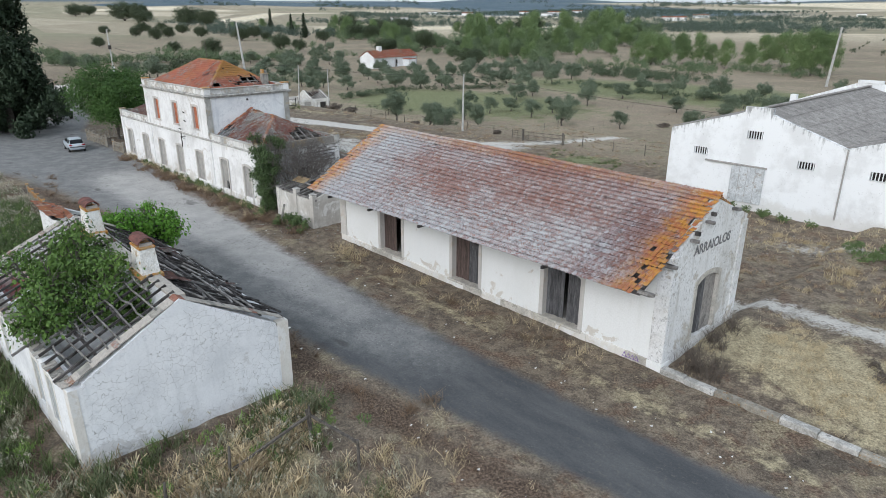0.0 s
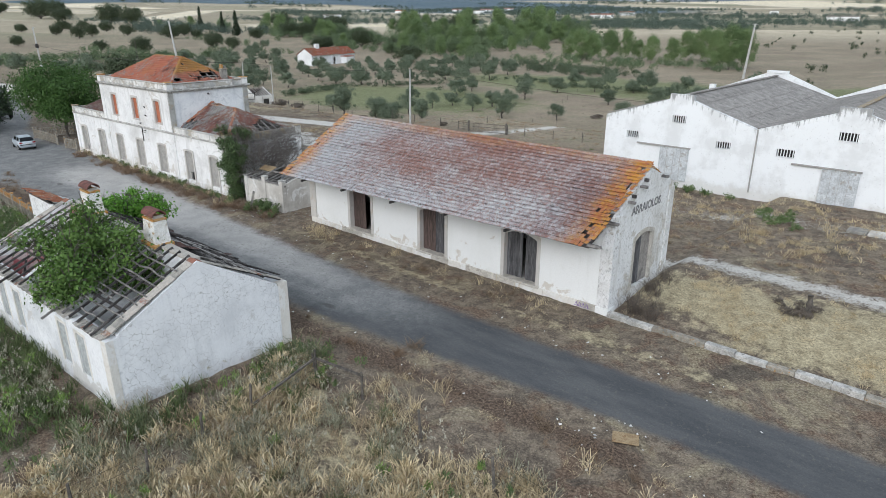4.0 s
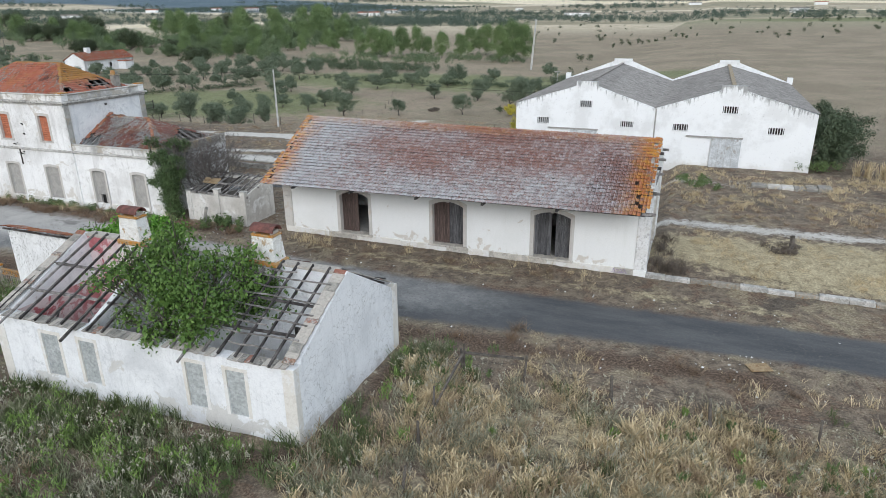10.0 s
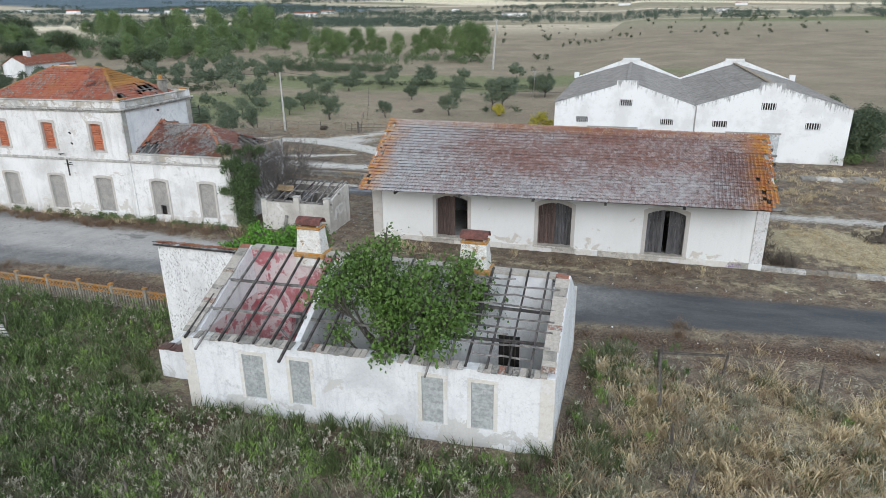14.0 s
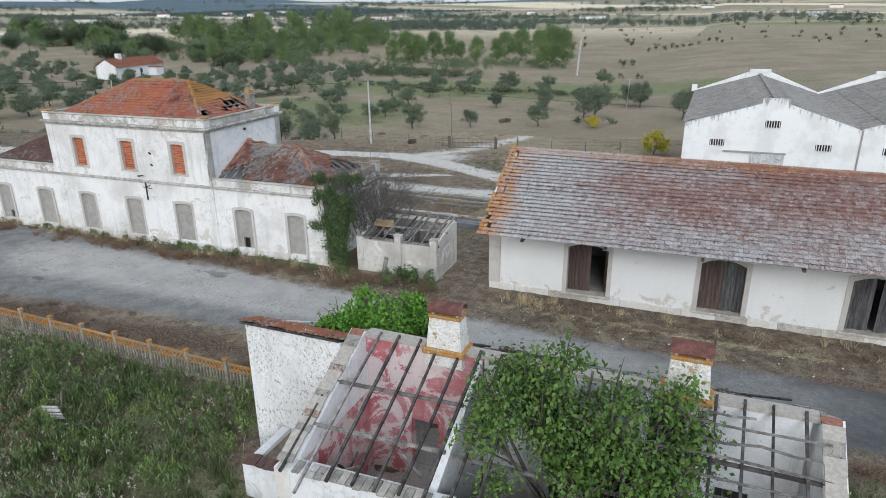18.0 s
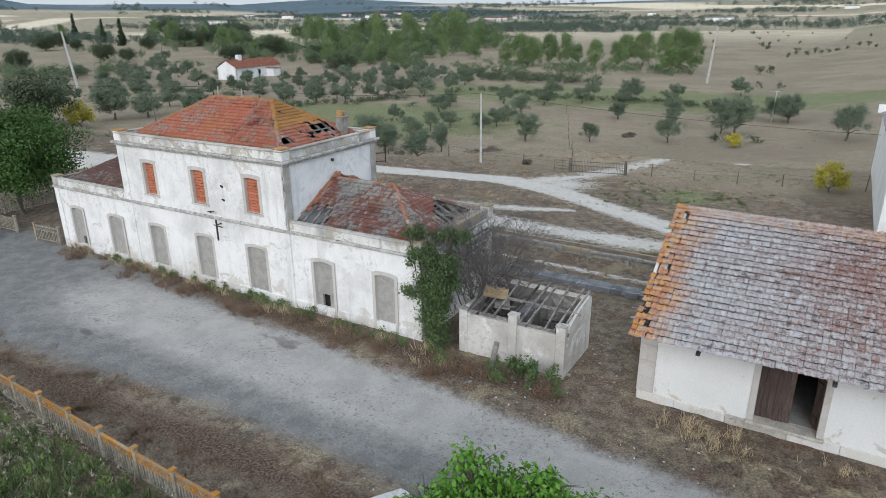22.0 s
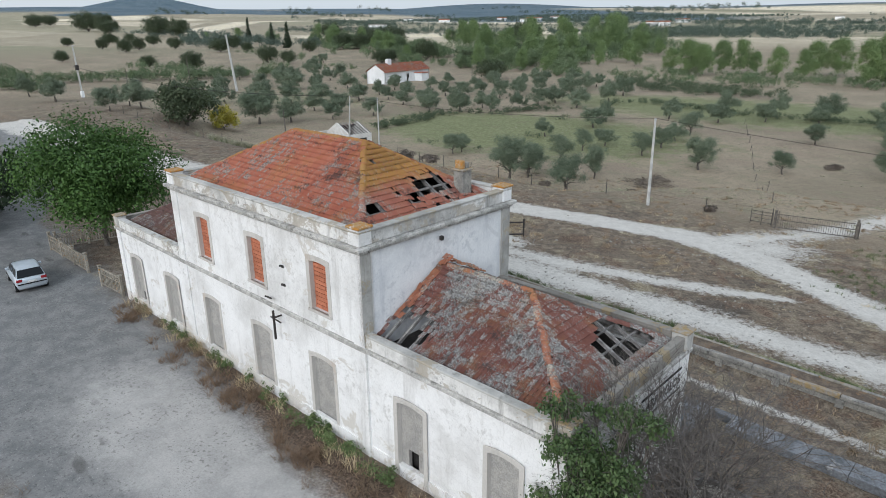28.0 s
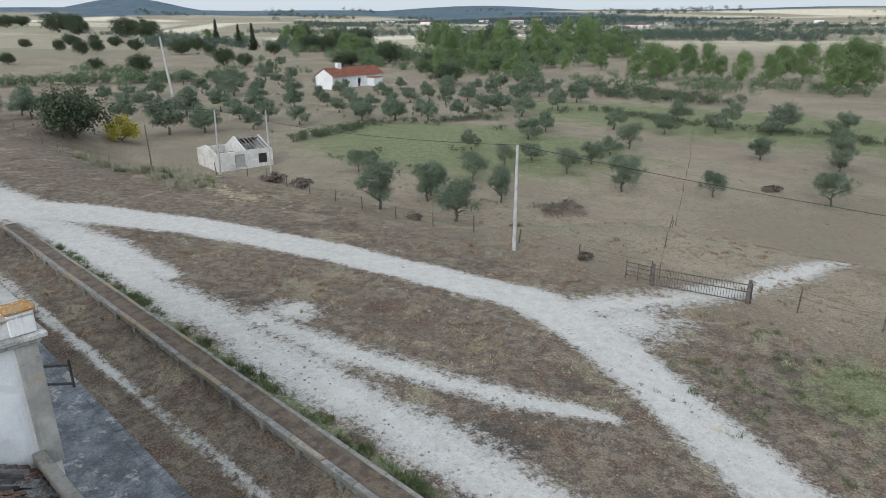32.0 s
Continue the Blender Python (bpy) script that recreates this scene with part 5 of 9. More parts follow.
for a, b in WINS:
    win = part("window", boxes((a + 0.008, b - 0.008, 0.06, 0.2, 0.73, 2.49)), M_BLOCK, house, "window walled up with grey blocks")
    n = 7
    for r in range(n):
        z0, z1 = 0.72 + 1.78 * r / n, 0.72 + 1.78 * (r + 1) / n
        cut = a + (b - a) * (0.55 if r % 2 else 0.3) + rk.uniform(-0.04, 0.04)
        for x0, x1 in ((a + 0.01, cut), (cut, b - 0.01)):
            part("block", boxes((x0 + 0.003, x1 - 0.003, 0.045 + rk.uniform(0, 0.006), 0.1, z0 + 0.003, z1 - 0.003)), M_BLOCK, win)
    part("surround", surround(bmesh.new(), a, b, 0.70, 2.5, 0.0, 0.14, 0.012, 0.06, Matrix()), M_SKIRT, win)
for x0, x1, y0, y1 in ((-0.012, 0.45, -0.02, 0.3), (HL - 0.45, HL + 0.012, -0.02, 0.3), (HL - 0.3, HL + 0.014, HD - 0.45, HD + 0.012)):
    part("corner_pilaster", boxes((x0, x1, y0, y1, -0.2, EAVE - 0.02)), M_SKIRT, house, "beige corner pilaster")
part("plinth", boxes((0.45, HL - 0.45, -0.008, 0.2, -0.2, 0.22)), M_HOUSE, house)
# wall-head tiles and rubble, front eave, gables
for i in range(58):
    x = 0.1 + i * 0.226
    if rk.random() < 0.86:
        bm = boxes((x + 0.01, x + 0.215, -0.1 + rk.uniform(-0.03, 0.03), 0.34, 0.0, 0.045), m=pose(0, 0, EAVE + rk.uniform(0, 0.02), 8))
        part("eave_tile", bm, M_TILE_OLD if rk.random() < 0.08 else M_CONC if rk.random() < 0.4 else M_MORTAR if rk.random() < 0.75 else M_CORNICE, house)
for xg in (0.02, HL - 0.5):
    for ya, yb, n in ((0.1, RID, 20), (RID, HD - 0.1, 18)):
        for i in range(n):
            y, y2 = ya + (yb - ya) * i / n, ya + (yb - ya) * (i + 1) / n
            za, zb = [EAVE + 0.1 + (TOP - EAVE - 0.1) * q / RID if q <= RID else TOP - (TOP - EAVE) * (q - RID) / (HD - RID) for q in (y, y2)]
            w, th = rk.uniform(0.43, 0.49), rk.uniform(0.03, 0.045)
            bm = boxes((rk.uniform(-0.02, 0.02), w, 0, 1, 0, 1))
            for v in bm.verts:
                t = v.co.y
                v.co.y, v.co.z = y + (y2 - y - 0.004) * t, za + (zb - za) * t - 0.01 + th * v.co.z
                v.co.x += xg
            part("coping_tile", bm, M_TILE_OLD if rk.random() < 0.10 else M_MORTAR if rk.random() < 0.75 else M_CONC, house)
part("wall_head", boxes((0.5, HL - 0.5, RID - 0.06, RID + 0.4, 4.82, 4.93)), M_MORTAR, house)
# rafters of the front slope
slope_f = (TOP - 0.1 - EAVE) / (RID + 0.1)
x = 0.3
while x < HL - 0.25:
    y0 = -rk.choice((0.5, 0.6, 0.7)) if rk.random() < 0.28 else -rk.uniform(0.02, 0.2)
    if not 5.9 < x < 8.3 or rk.random() < 0.4:
        bm = bmesh.new()
        a, b = Vector((x, y0, EAVE + 0.13 + slope_f * y0)), Vector((x + rk.uniform(-0.08, 0.08), RID + 0.12, TOP - 0.01))
        c = a.lerp(b, rk.uniform(0.4, 0.6)) + Vector((rk.uniform(-0.04, 0.04), 0, rk.uniform(-0.05, 0.02)))
        w = rk.uniform(0.055, 0.078)
        beam(bm, a, c, w, 0.085)
        beam(bm, c, b, w, 0.085)
        part("rafter", bm, M_BEAM if rk.random() < 0.75 else M_BEAMG, house)
    x += rk.uniform(0.56, 0.72)
for y in (1.3, 2.75):
    for x0, x1 in ((0.4, 4.3), (4.5, 9.0), (9.2, HL - 0.4)):
        z = EAVE + slope_f * y - 0.03
        part("purlin", beam(bmesh.new(), (x0, y + rk.uniform(-0.12, 0.12), z + rk.uniform(-0.06, 0.02)), (x1, y + rk.uniform(-0.12, 0.12), z + rk.uniform(-0.06, 0.02)), 0.085, 0.09), M_BEAM if rk.random() < 0.6 else M_BEAMG, house)
for i in range(9):
    y = 0.45 + i * 0.43 + rk.uniform(-0.1, 0.1)
    x0 = 8.9 + rk.uniform(-0.4, 1.9)
    x1 = HL - 0.3 - (rk.uniform(0.4, 1.8) if rk.random() < 0.4 else 0)
    z = EAVE + 0.17 + slope_f * y
    bm = bmesh.new()
    pts = [(x0 + (x1 - x0) * t, y + rk.uniform(-0.05, 0.05), z + rk.uniform(-0.05, 0.02)) for t in (0, 0.25, 0.5, 0.75, 1)]
    for p, q in zip(pts, pts[1:]):
        beam(bm, p, q, 0.055, 0.05)
    part("batten", bm, M_BEAMG, house)
for i in range(7):
    x, y = rk.uniform(0.8, 3.6), rk.uniform(0.8, 2.6)
    part("fallen_timber", beam(bmesh.new(), (x, y, rk.uniform(1.2, 2.9)), (x + rk.uniform(-1.2, 1.2), y + rk.uniform(-0.5, 0.9), rk.uniform(1.0, 2.8)), 0.07, 0.06), M_BEAM if i % 2 else M_BEAMG, house)
# rear slope: half fallen boards and tiles
slope_r = (TOP - EAVE) / (HD - RID)
for i in range(26):
    x = 0.4 + i * 0.5
    part("rafter", beam(bmesh.new(), (x, RID + 0.2, TOP - 0.15), (x + rk.uniform(-0.15, 0.15), HD + 0.1, EAVE - 0.1 + rk.uniform(-0.25, 0.05)), 0.08, 0.1), M_BEAM, house)
for i in range(75):
    y = RID + 0.3 + rk.random() * 3.4
    x0 = rk.uniform(0.5, 11.5)
    ln = rk.uniform(1.2, 3.4)
    z = TOP - slope_r * (y - RID) - 0.02
    part("fallen_batten", beam(bmesh.new(), (x0, y, z + rk.uniform(-0.1, 0.08)), (min(x0 + ln, HL - 0.2), y + rk.uniform(-0.35, 0.35), z + rk.uniform(-0.15, 0.08)), 0.07, 0.05), M_BEAMG if rk.random() < 0.6 else M_BEAM, house)
rl = math.hypot(HD - RID, TOP - EAVE)
tile_slope(house, (HL, HD + 0.1, EAVE - 0.02), (-1, 0, 0), (0, -(HD - RID), TOP - EAVE), HL, rl, lambda u, v: (noise.noise(Vector((u * 0.5, v * 0.8, 3.0))) > 0.36 and 2.5 < u < 10), M_TILE_DK, single=lambda u, v: u < 6, seed=9, loose=lambda u, v: 0.5)
# chimneys
for x in (3.2, 9.9):
    ch = new("chimney")
    ch.parent = house
    ch.matrix_basis = pose(x, RID + 0.15, 0)
    tagged(ch, "white tapered chimney with orange lichen")
    bm = bmesh.new()
    for (za, wa, da), (zb, wb, db) in (((4.4, 0.60, 0.36), (5.95, 0.47, 0.27)),):
        vs = [bm.verts.new((sx * w, sy * d, z)) for z, w, d in ((za, wa, da), (zb, wb, db)) for sx, sy in ((-1, -1), (1, -1), (1, 1), (-1, 1))]
        for f in ((3, 2, 1, 0), (4, 5, 6, 7), (0, 1, 5, 4), (1, 2, 6, 5), (2, 3, 7, 6), (3, 0, 4, 7)):
            bm.faces.new([vs[q] for q in f])
    part("shaft", bm, M_SHAFT, ch)
    part("base_band", soft(boxes((-0.66, 0.66, -0.42, 0.42, 4.78, 4.98)), 0.03), M_ORANGE, ch, "orange lichened base band")
    part("top_band", soft(boxes((-0.50, 0.50, -0.30, 0.30, 5.92, 6.02)), 0.02), M_ORANGE, ch)
    for sx in (-0.4, 0.34):
        part("cap_support", boxes((sx, sx + 0.07, -0.22, 0.22, 6.02, 6.14)), M_MORTAR, ch)
    bm = bmesh.new()
    rows = [[bm.verts.new((sx, r * math.cos(t), 6.12 + r * math.sin(t) * 0.85)) for r in (0.30, 0.26) for t in (math.pi * q / 8 for q in range(9))] for sx in (-0.52, 0.52)]
    for q in range(8):
        for o in (0, 9):
            bm.faces.new((rows[0][o + q], rows[1][o + q], rows[1][o + q + 1], rows[0][o + q + 1]))
        for r in rows:
            bm.faces.new((r[q], r[q + 1], r[q + 10], r[q + 9]))
    part("cap", bm, M_CAP, ch, "half-round terracotta chimney cap")
# the front runs slightly askew to the ridge
for ob in house.children_recursive:
    if ob.type == "MESH" and ob.parent.name.split(".")[0] != "chimney" and ob.data.users == 1:
        for v in ob.data.vertices:
            if v.co.y < RID:
                v.co.y += 0.041 * v.co.x * (1 - max(v.co.y, 0) / RID)
# annex wing with a tile-edged lean roof, and the low outhouse
annex = thing("annex", "white gabled annex wall capped with old clay tiles", "annex", (-26.4, -16.45, 0))
part("front_wall", wall(bmesh.new(), 3.55, -0.2, 4.85, 0.35), M_PEEL, annex)
bm = prism(bmesh.new(), [(0.35, -0.2), (4.3, -0.2), (4.3, 2.9), (0.35, 4.85)], 0.35, pose(0.35, 0, 0, 0, 0, 90))
part("side_wall", bm, M_PEEL, annex)
part("rear_wall", wall(bmesh.new(), 3.2, -0.2, 2.8, 0.3, (), pose(0.35, 4.0, 0)), M_HOUSE, annex)
part("roof_deck", boxes((-0.1, 3.55, 0, 1.15, -0.1, -0.02), m=pose(0, -0.12, 4.98, -24)), M_BEAM, annex)
tile_slope(annex, (3.6, 0.95, 4.52), (-1, 0, 0), (0, -math.cos(radians(24)), math.sin(radians(24))), 3.75, 1.15, lambda u, v: True, M_TILE_RD, single=lambda u, v: True, seed=12, loose=lambda u, v: 0.3)
for i in range(7):
    part("rafter", beam(bmesh.new(), (0.3 + i * 0.5, 0.9, 4.4), (0.3 + i * 0.5, 4.1, 2.9), 0.08, 0.1), M_BEAM, annex)
outhouse = thing("outhouse", "low ruined white outhouse wall with broken tile top", "outhouse", (-25.3, -18.6, 0))
part("front_wall", wall(bmesh.new(), 2.45, -0.2, 1.25, 0.3), M_HOUSE, outhouse)
part("side_wall", boxes((0, 0.3, 0.3, 2.1, -0.2, 1.2)), M_HOUSE, outhouse)
for i in range(10):
    part("coping_tile", boxes((0, 0.22, -0.05, 0.4, 0, 0.06), m=pose(0.05 + i * 0.245, 0, 1.26 + rk.uniform(0, 0.04), rk.uniform(-6, 6), 0, rk.uniform(-8, 8))), M_TILE_DK, outhouse)
part("rubble_fill", boxes((0.3, 2.45, 0.3, 2.1, 0.0, 1.05)), M_DIRT, outhouse, "rubble and earth fill")

# ---- station ----
st = thing("station_building", "abandoned white two-storey railway station with red tiled hipped roof", "station", (-41.5, -0.75, 0), math.degrees(math.atan(0.03)))
MX, MD = 13.2, 7.7
GD = [(-11.38, -10.1), (-7.25, -5.98), (-3.18, -1.85)]
UW = [(-11.12, -10.15), (-6.98, -5.98), (-2.86, -1.88)]
holes = [(a + MX, b + MX, 0.05, 3.0, 0.10) for a, b in GD] + [(a + MX, b + MX, 4.95, 6.85, 0.05) for a, b in UW]
part("front_wall", wall(bmesh.new(), MX, -0.2, 7.7, 0.5, holes, pose(-MX, 0, 0)), M_STN, st, "flaking whitewashed front wall")
part("rear_wall", wall(bmesh.new(), MX, -0.2, 7.7, 0.5, (), pose(-MX, MD - 0.5, 0)), M_STN, st)
for x in (0.0, -MX + 0.5):
    part("side_wall", wall(bmesh.new(), MD - 1.0, -0.2, 7.7, 0.5, (), pose(x, 0.5, 0, 0, 0, 90)), M_END, st, "bluish stained whitewashed end wall")


def belt(parent, x0, x1, y0, y1, z0, z1, out, material, name="cornice", sides="fblr"):
    """A moulding round a block, one piece a side."""
    if "f" in sides:
        part(name, soft(boxes((x0 - out, x1 + out, y0 - out, y0 + 0.25, z0, z1)), 0.02), material, parent)
    if "b" in sides:
        part(name, soft(boxes((x0 - out, x1 + out, y1 - 0.25, y1 + out, z0, z1)), 0.02), material, parent)
    if "r" in sides:
        part(name, soft(boxes((x1 - 0.25, x1 + out - 0.004, y0 + 0.25, y1 - 0.25, z0, z1 - 0.003)), 0.02), material, parent)
    if "l" in sides:
        part(name, soft(boxes((x0 - out + 0.004, x0 + 0.25, y0 + 0.25, y1 - 0.25, z0, z1 - 0.003)), 0.02), material, parent)


belt(st, -MX, 0, 0, MD, 7.7, 7.82, 0.14, M_CORNICE)
belt(st, -MX, 0, 0, MD, 7.82, 7.95, 0.26, M_CORNICE)
belt(st, -MX, 0, 0, MD, 7.953, 8.38, 0.06, M_PARF, "parapet")
belt(st, -MX, 0, 0, MD, 8.38, 8.46, 0.11, M_PARAPET, "parapet_cap")
for x0, x1, y0, y1 in ((-0.45, 0.1, -0.1, 0.45), (-MX - 0.1, -MX + 0.45, -0.1, 0.45), (-0.45, 0.1, MD - 0.45, MD + 0.1), (-MX - 0.1, -MX + 0.45, MD - 0.45, MD + 0.1)):
    part("parapet_pier", soft(boxes((x0, x1, y0, y1, 7.96, 8.52)), 0.02), M_STN, st)
    part("pier_cap", soft(boxes((x0 - 0.05, x1 + 0.05, y0 - 0.05, y1 + 0.05, 8.52, 8.6)), 0.02), M_ORANGE, st, "orange lichened pier cap")
belt(st, -MX, 0, 0, MD, 4.18, 4.36, 0.09, M_CORNICE, "string_course", "f")
for x0, x1, y0, y1 in ((-0.5, 0.06, -0.05, 0.12), (-MX - 0.06, -MX + 0.5, -0.05, 0.12), (-0.1, 0.065, -0.05, 0.38), (-0.1, 0.065, MD - 0.42, MD + 0.05)):
    part("corner_pilaster", boxes((x0, x1, y0, y1, 4.37 if x1 == 0.065 else -0.1, 7.69)), M_PARAPET if x1 == 0.065 else M_STN, st, "stained corner pilaster")
part("plinth", boxes((-MX + 0.5, -0.5, -0.04, 0.1, -0.2, 0.5)), M_STN, st)


def walled_door(a, b, z0, z1, rise, hole=None):
    """A doorway filled with smooth grey render inside a stone frame."""
    d = part("walled_doorway", boxes((a - 0.05, b + 0.05, 0.16, 0.3, z0, z1 + 0.05)) if not hole else wall(bmesh.new(), b - a + 0.1, z0, z1 + 0.05, 0.14, [(hole[0] - a + 0.05, hole[1] - a + 0.05, hole[2], hole[3], 0)], pose(a - 0.05, 0.16, 0)), M_CEMENT, st, "doorway walled up with grey render")
    part("surround", surround(bmesh.new(), a, b, z0, z1, rise, 0.17, 0.02, 0.2, Matrix()), M_CREAM, d)
    if hole:
        part("broken_hole", boxes((a, b, 0.42, 0.46, z0, z1 - 0.5)), M_DARK, d, "dark hole broken through")
    return d


for a, b in GD:
    walled_door(a, b, 0.05, 3.0, 0.10)
for a, b in UW:
    w = part("window", boxes((a - 0.05, b + 0.05, 0.24, 0.34, 4.95, 6.9)), M_MORTAR, st, "window walled up with orange hollow bricks")
    part("surround", surround(bmesh.new(), a, b, 4.95, 6.85, 0.05, 0.2, 0.02, 0.26, Matrix(), True), M_CREAM, w)
    for r in range(12):
        z0 = 4.96 + r * 0.159
        part("brick", boxes((a + 0.01, (a + b) / 2 + 0.14 * (1 if r % 2 else -1), 0.16, 0.27, z0, z0 + 0.138)), M_BRICK, w)
        part("brick", boxes(((a + b) / 2 + 0.15 * (1 if r % 2 else -1) + 0.01, b - 0.01, 0.165, 0.27, z0, z0 + 0.138)), M_BRICK, w)

# main hipped roof with two broken holes
e, rz = 0.35, 10.32
bx0, bx1, by0, by1, bz = -MX + e, -e, e, MD - e, 8.02
rx0, rx1, ry = -8.75, -4.15, MD / 2
runf = ry - by0
bm = bmesh.new()
vs = [bm.verts.new(p) for p in ((bx0, by0, bz), (bx1, by0, bz), (bx1, by1, bz), (bx0, by1, bz), (rx0, ry, rz - 0.1), (rx1, ry, rz - 0.1))]
for f in ((0, 1, 5, 4), (2, 3, 4, 5), (3, 0, 4)):
    bm.faces.new([vs[i] for i in f])
part("roof_deck", bm, M_BEAM, st)
fl = math.hypot(runf, rz - bz)
hl = math.hypot(bx1 - rx1, rz - bz)


def hip_in(width, top0, top1, rise):
    """Where tiles of a hipped slope lie: between the two hips."""
    def f(u, v):
        t = v / rise
        return top0 * t - 0.02 < u < width - (width - top1) * t + 0.02 and t < 1
    return f


wF = bx1 - bx0
tile_slope(st, (bx0, by0 - 0.06, bz + 0.02), (1, 0, 0), (0, runf, rz - bz), wF, fl, hip_in(wF, rx0 - bx0, rx1 - bx0, fl), M_TILE_ST, single=lambda u, v: u > wF - 4.5, seed=31, length=0.26, pitch=0.17, lift=0.045, loose=lambda u, v: 0.05)
tile_slope(st, (bx1, by1 + 0.06, bz + 0.02), (-1, 0, 0), (0, -runf, rz - bz), wF, fl, hip_in(wF, bx1 - rx1, bx1 - rx0, fl), M_TILE_ST, seed=32, length=0.26, pitch=0.17, lift=0.045)
wS = by1 - by0
tile_slope(st, (bx0 - 0.06, by1, bz + 0.02), (0, -1, 0), (rx0 - bx0, 0, rz - bz), wS, hl, hip_in(wS, wS / 2, wS / 2, hl), M_TILE_HIP, seed=33, length=0.26, pitch=0.17, lift=0.045)
base_hip = hip_in(wS, wS / 2, wS / 2, hl)
gone = lambda u, v: (0.9 < u < 1.75 and 0.75 < v < 1.35) or (3.2 < u < 5.2 and 0.95 < v < 1.8 and not (u < 3.8 and v > 1.3)) or (2.85 < u < 3.1 and 3.2 < v < 3.5)
tile_slope(st, (bx1 + 0.06, by0, bz + 0.02), (0, 1, 0), (rx1 - bx1, 0, rz - bz), wS, hl, lambda u, v: base_hip(u, v) and not gone(u, v), M_TILE_HIP, single=lambda u, v: v < 2.6, seed=34, length=0.26, pitch=0.17, lift=0.045, loose=lambda u, v: 0.45 if (2.6 < u < 6 and v < 2.2) else 0.05)
for i in range(10):
    y = by0 + 0.35 + i * 0.7
    t = 1 - abs(y - ry) / (wS / 2)
    part("rafter", beam(bmesh.new(), (bx1, y, bz - 0.06), (bx1 + (rx1 - bx1) * t, y, bz + (rz - bz) * t - 0.1), 0.09, 0.12), M_BEAMG, st)
for v in (0.9, 1.45, 2.0):
    t = v / hl
    part("batten", beam(bmesh.new(), (bx1 + (rx1 - bx1) * t, by0 + wS / 2 * t, bz + (rz - bz) * t - 0.04), (bx1 + (rx1 - bx1) * t, by1 - wS / 2 * t, bz + (rz - bz) * t - 0.04), 0.07, 0.06), M_BEAMG, st)
part("attic_floor", boxes((bx0, bx1, by0, by1, 7.6, 7.7)), M_DARK, st, "dark attic floor")
ridge_tiles(st, (rx0, ry, rz + 0.0), (rx1, ry, rz + 0.0), M_TILE_HIP)
for cx, cy, ex in ((bx1, by0, rx1), (bx1, by1, rx1), (bx0, by0, rx0), (bx0, by1, rx0)):
    ridge_tiles(st, (cx, cy, bz + 0.05), (ex, ry, rz), M_TILE_HIP)
ch = part("chimney", soft(boxes((-1.25, -0.75, 5.8, 6.35, 7.8, 9.35)), 0.04), M_CONC, st, "grey stained lichened chimney")
part("chimney_cap", soft(boxes((-1.3, -0.7, 5.75, 6.4, 9.3, 9.38)), 0.02), M_LICHEN, ch)
for y in (5.93, 6.2):
    part("chimney_pot", soft(boxes((-1.2, -0.82, y - 0.09, y + 0.09, 9.37, 9.6 + 0.1 * (y < 6))), 0.03), M_ORANGE if y < 6 else M_CONC, ch, "lichened chimney pot")
# iron fittings on the front and rear
bm = beam(bmesh.new(), (-5.0, -0.35, 4.3), (-5.0, -0.35, 3.1), 0.07, 0.07)
beam(bm, (-5.0, -0.4, 4.0), (-5.0, 0.05, 4.0), 0.05, 0.05)
beam(bm, (-4.6, -0.3, 3.9), (-5.3, -0.3, 3.95), 0.04, 0.04)
part("lamp_bracket", bm, M_IRON, st, "rusted iron wall bracket")
bm = beam(bmesh.new(), (-5.85, -0.12, 4.6), (-5.2, -0.25, 4.72), 0.05, 0.05)
beam(bm, (-5.75, 0.02, 4.5), (-5.75, -0.2, 4.65), 0.04, 0.04)
part("wire_bracket", bm, M_IRON, st)
for z in (5.35, 6.1):
    part("insulator", tube(bmesh.new(), [(-4.55, 0.02, z), (-4.5, -0.16, z + 0.12)], [0.05, 0.05], 6), M_IRON, st)
bm = bmesh.new()
for z in (6.5, 7.0):
    beam(bm, (0.0, MD + 0.02, z), (0.45, MD + 0.5, z), 0.05, 0.05)
beam(bm, (0.45, MD + 0.5, 6.4), (0.45, MD + 0.5, 7.15), 0.05, 0.05)
part("signal_bracket", bm, M_IRON, st, "rusty iron bracket on the corner")
for x, z in ((0.08, 7.3), (0.08, 6.2)):
    part("insulator", boxes((x, x + 0.12, 3.6, 3.72, z, z + 0.15)), M_IRON, st)


WD = MD - 0.36


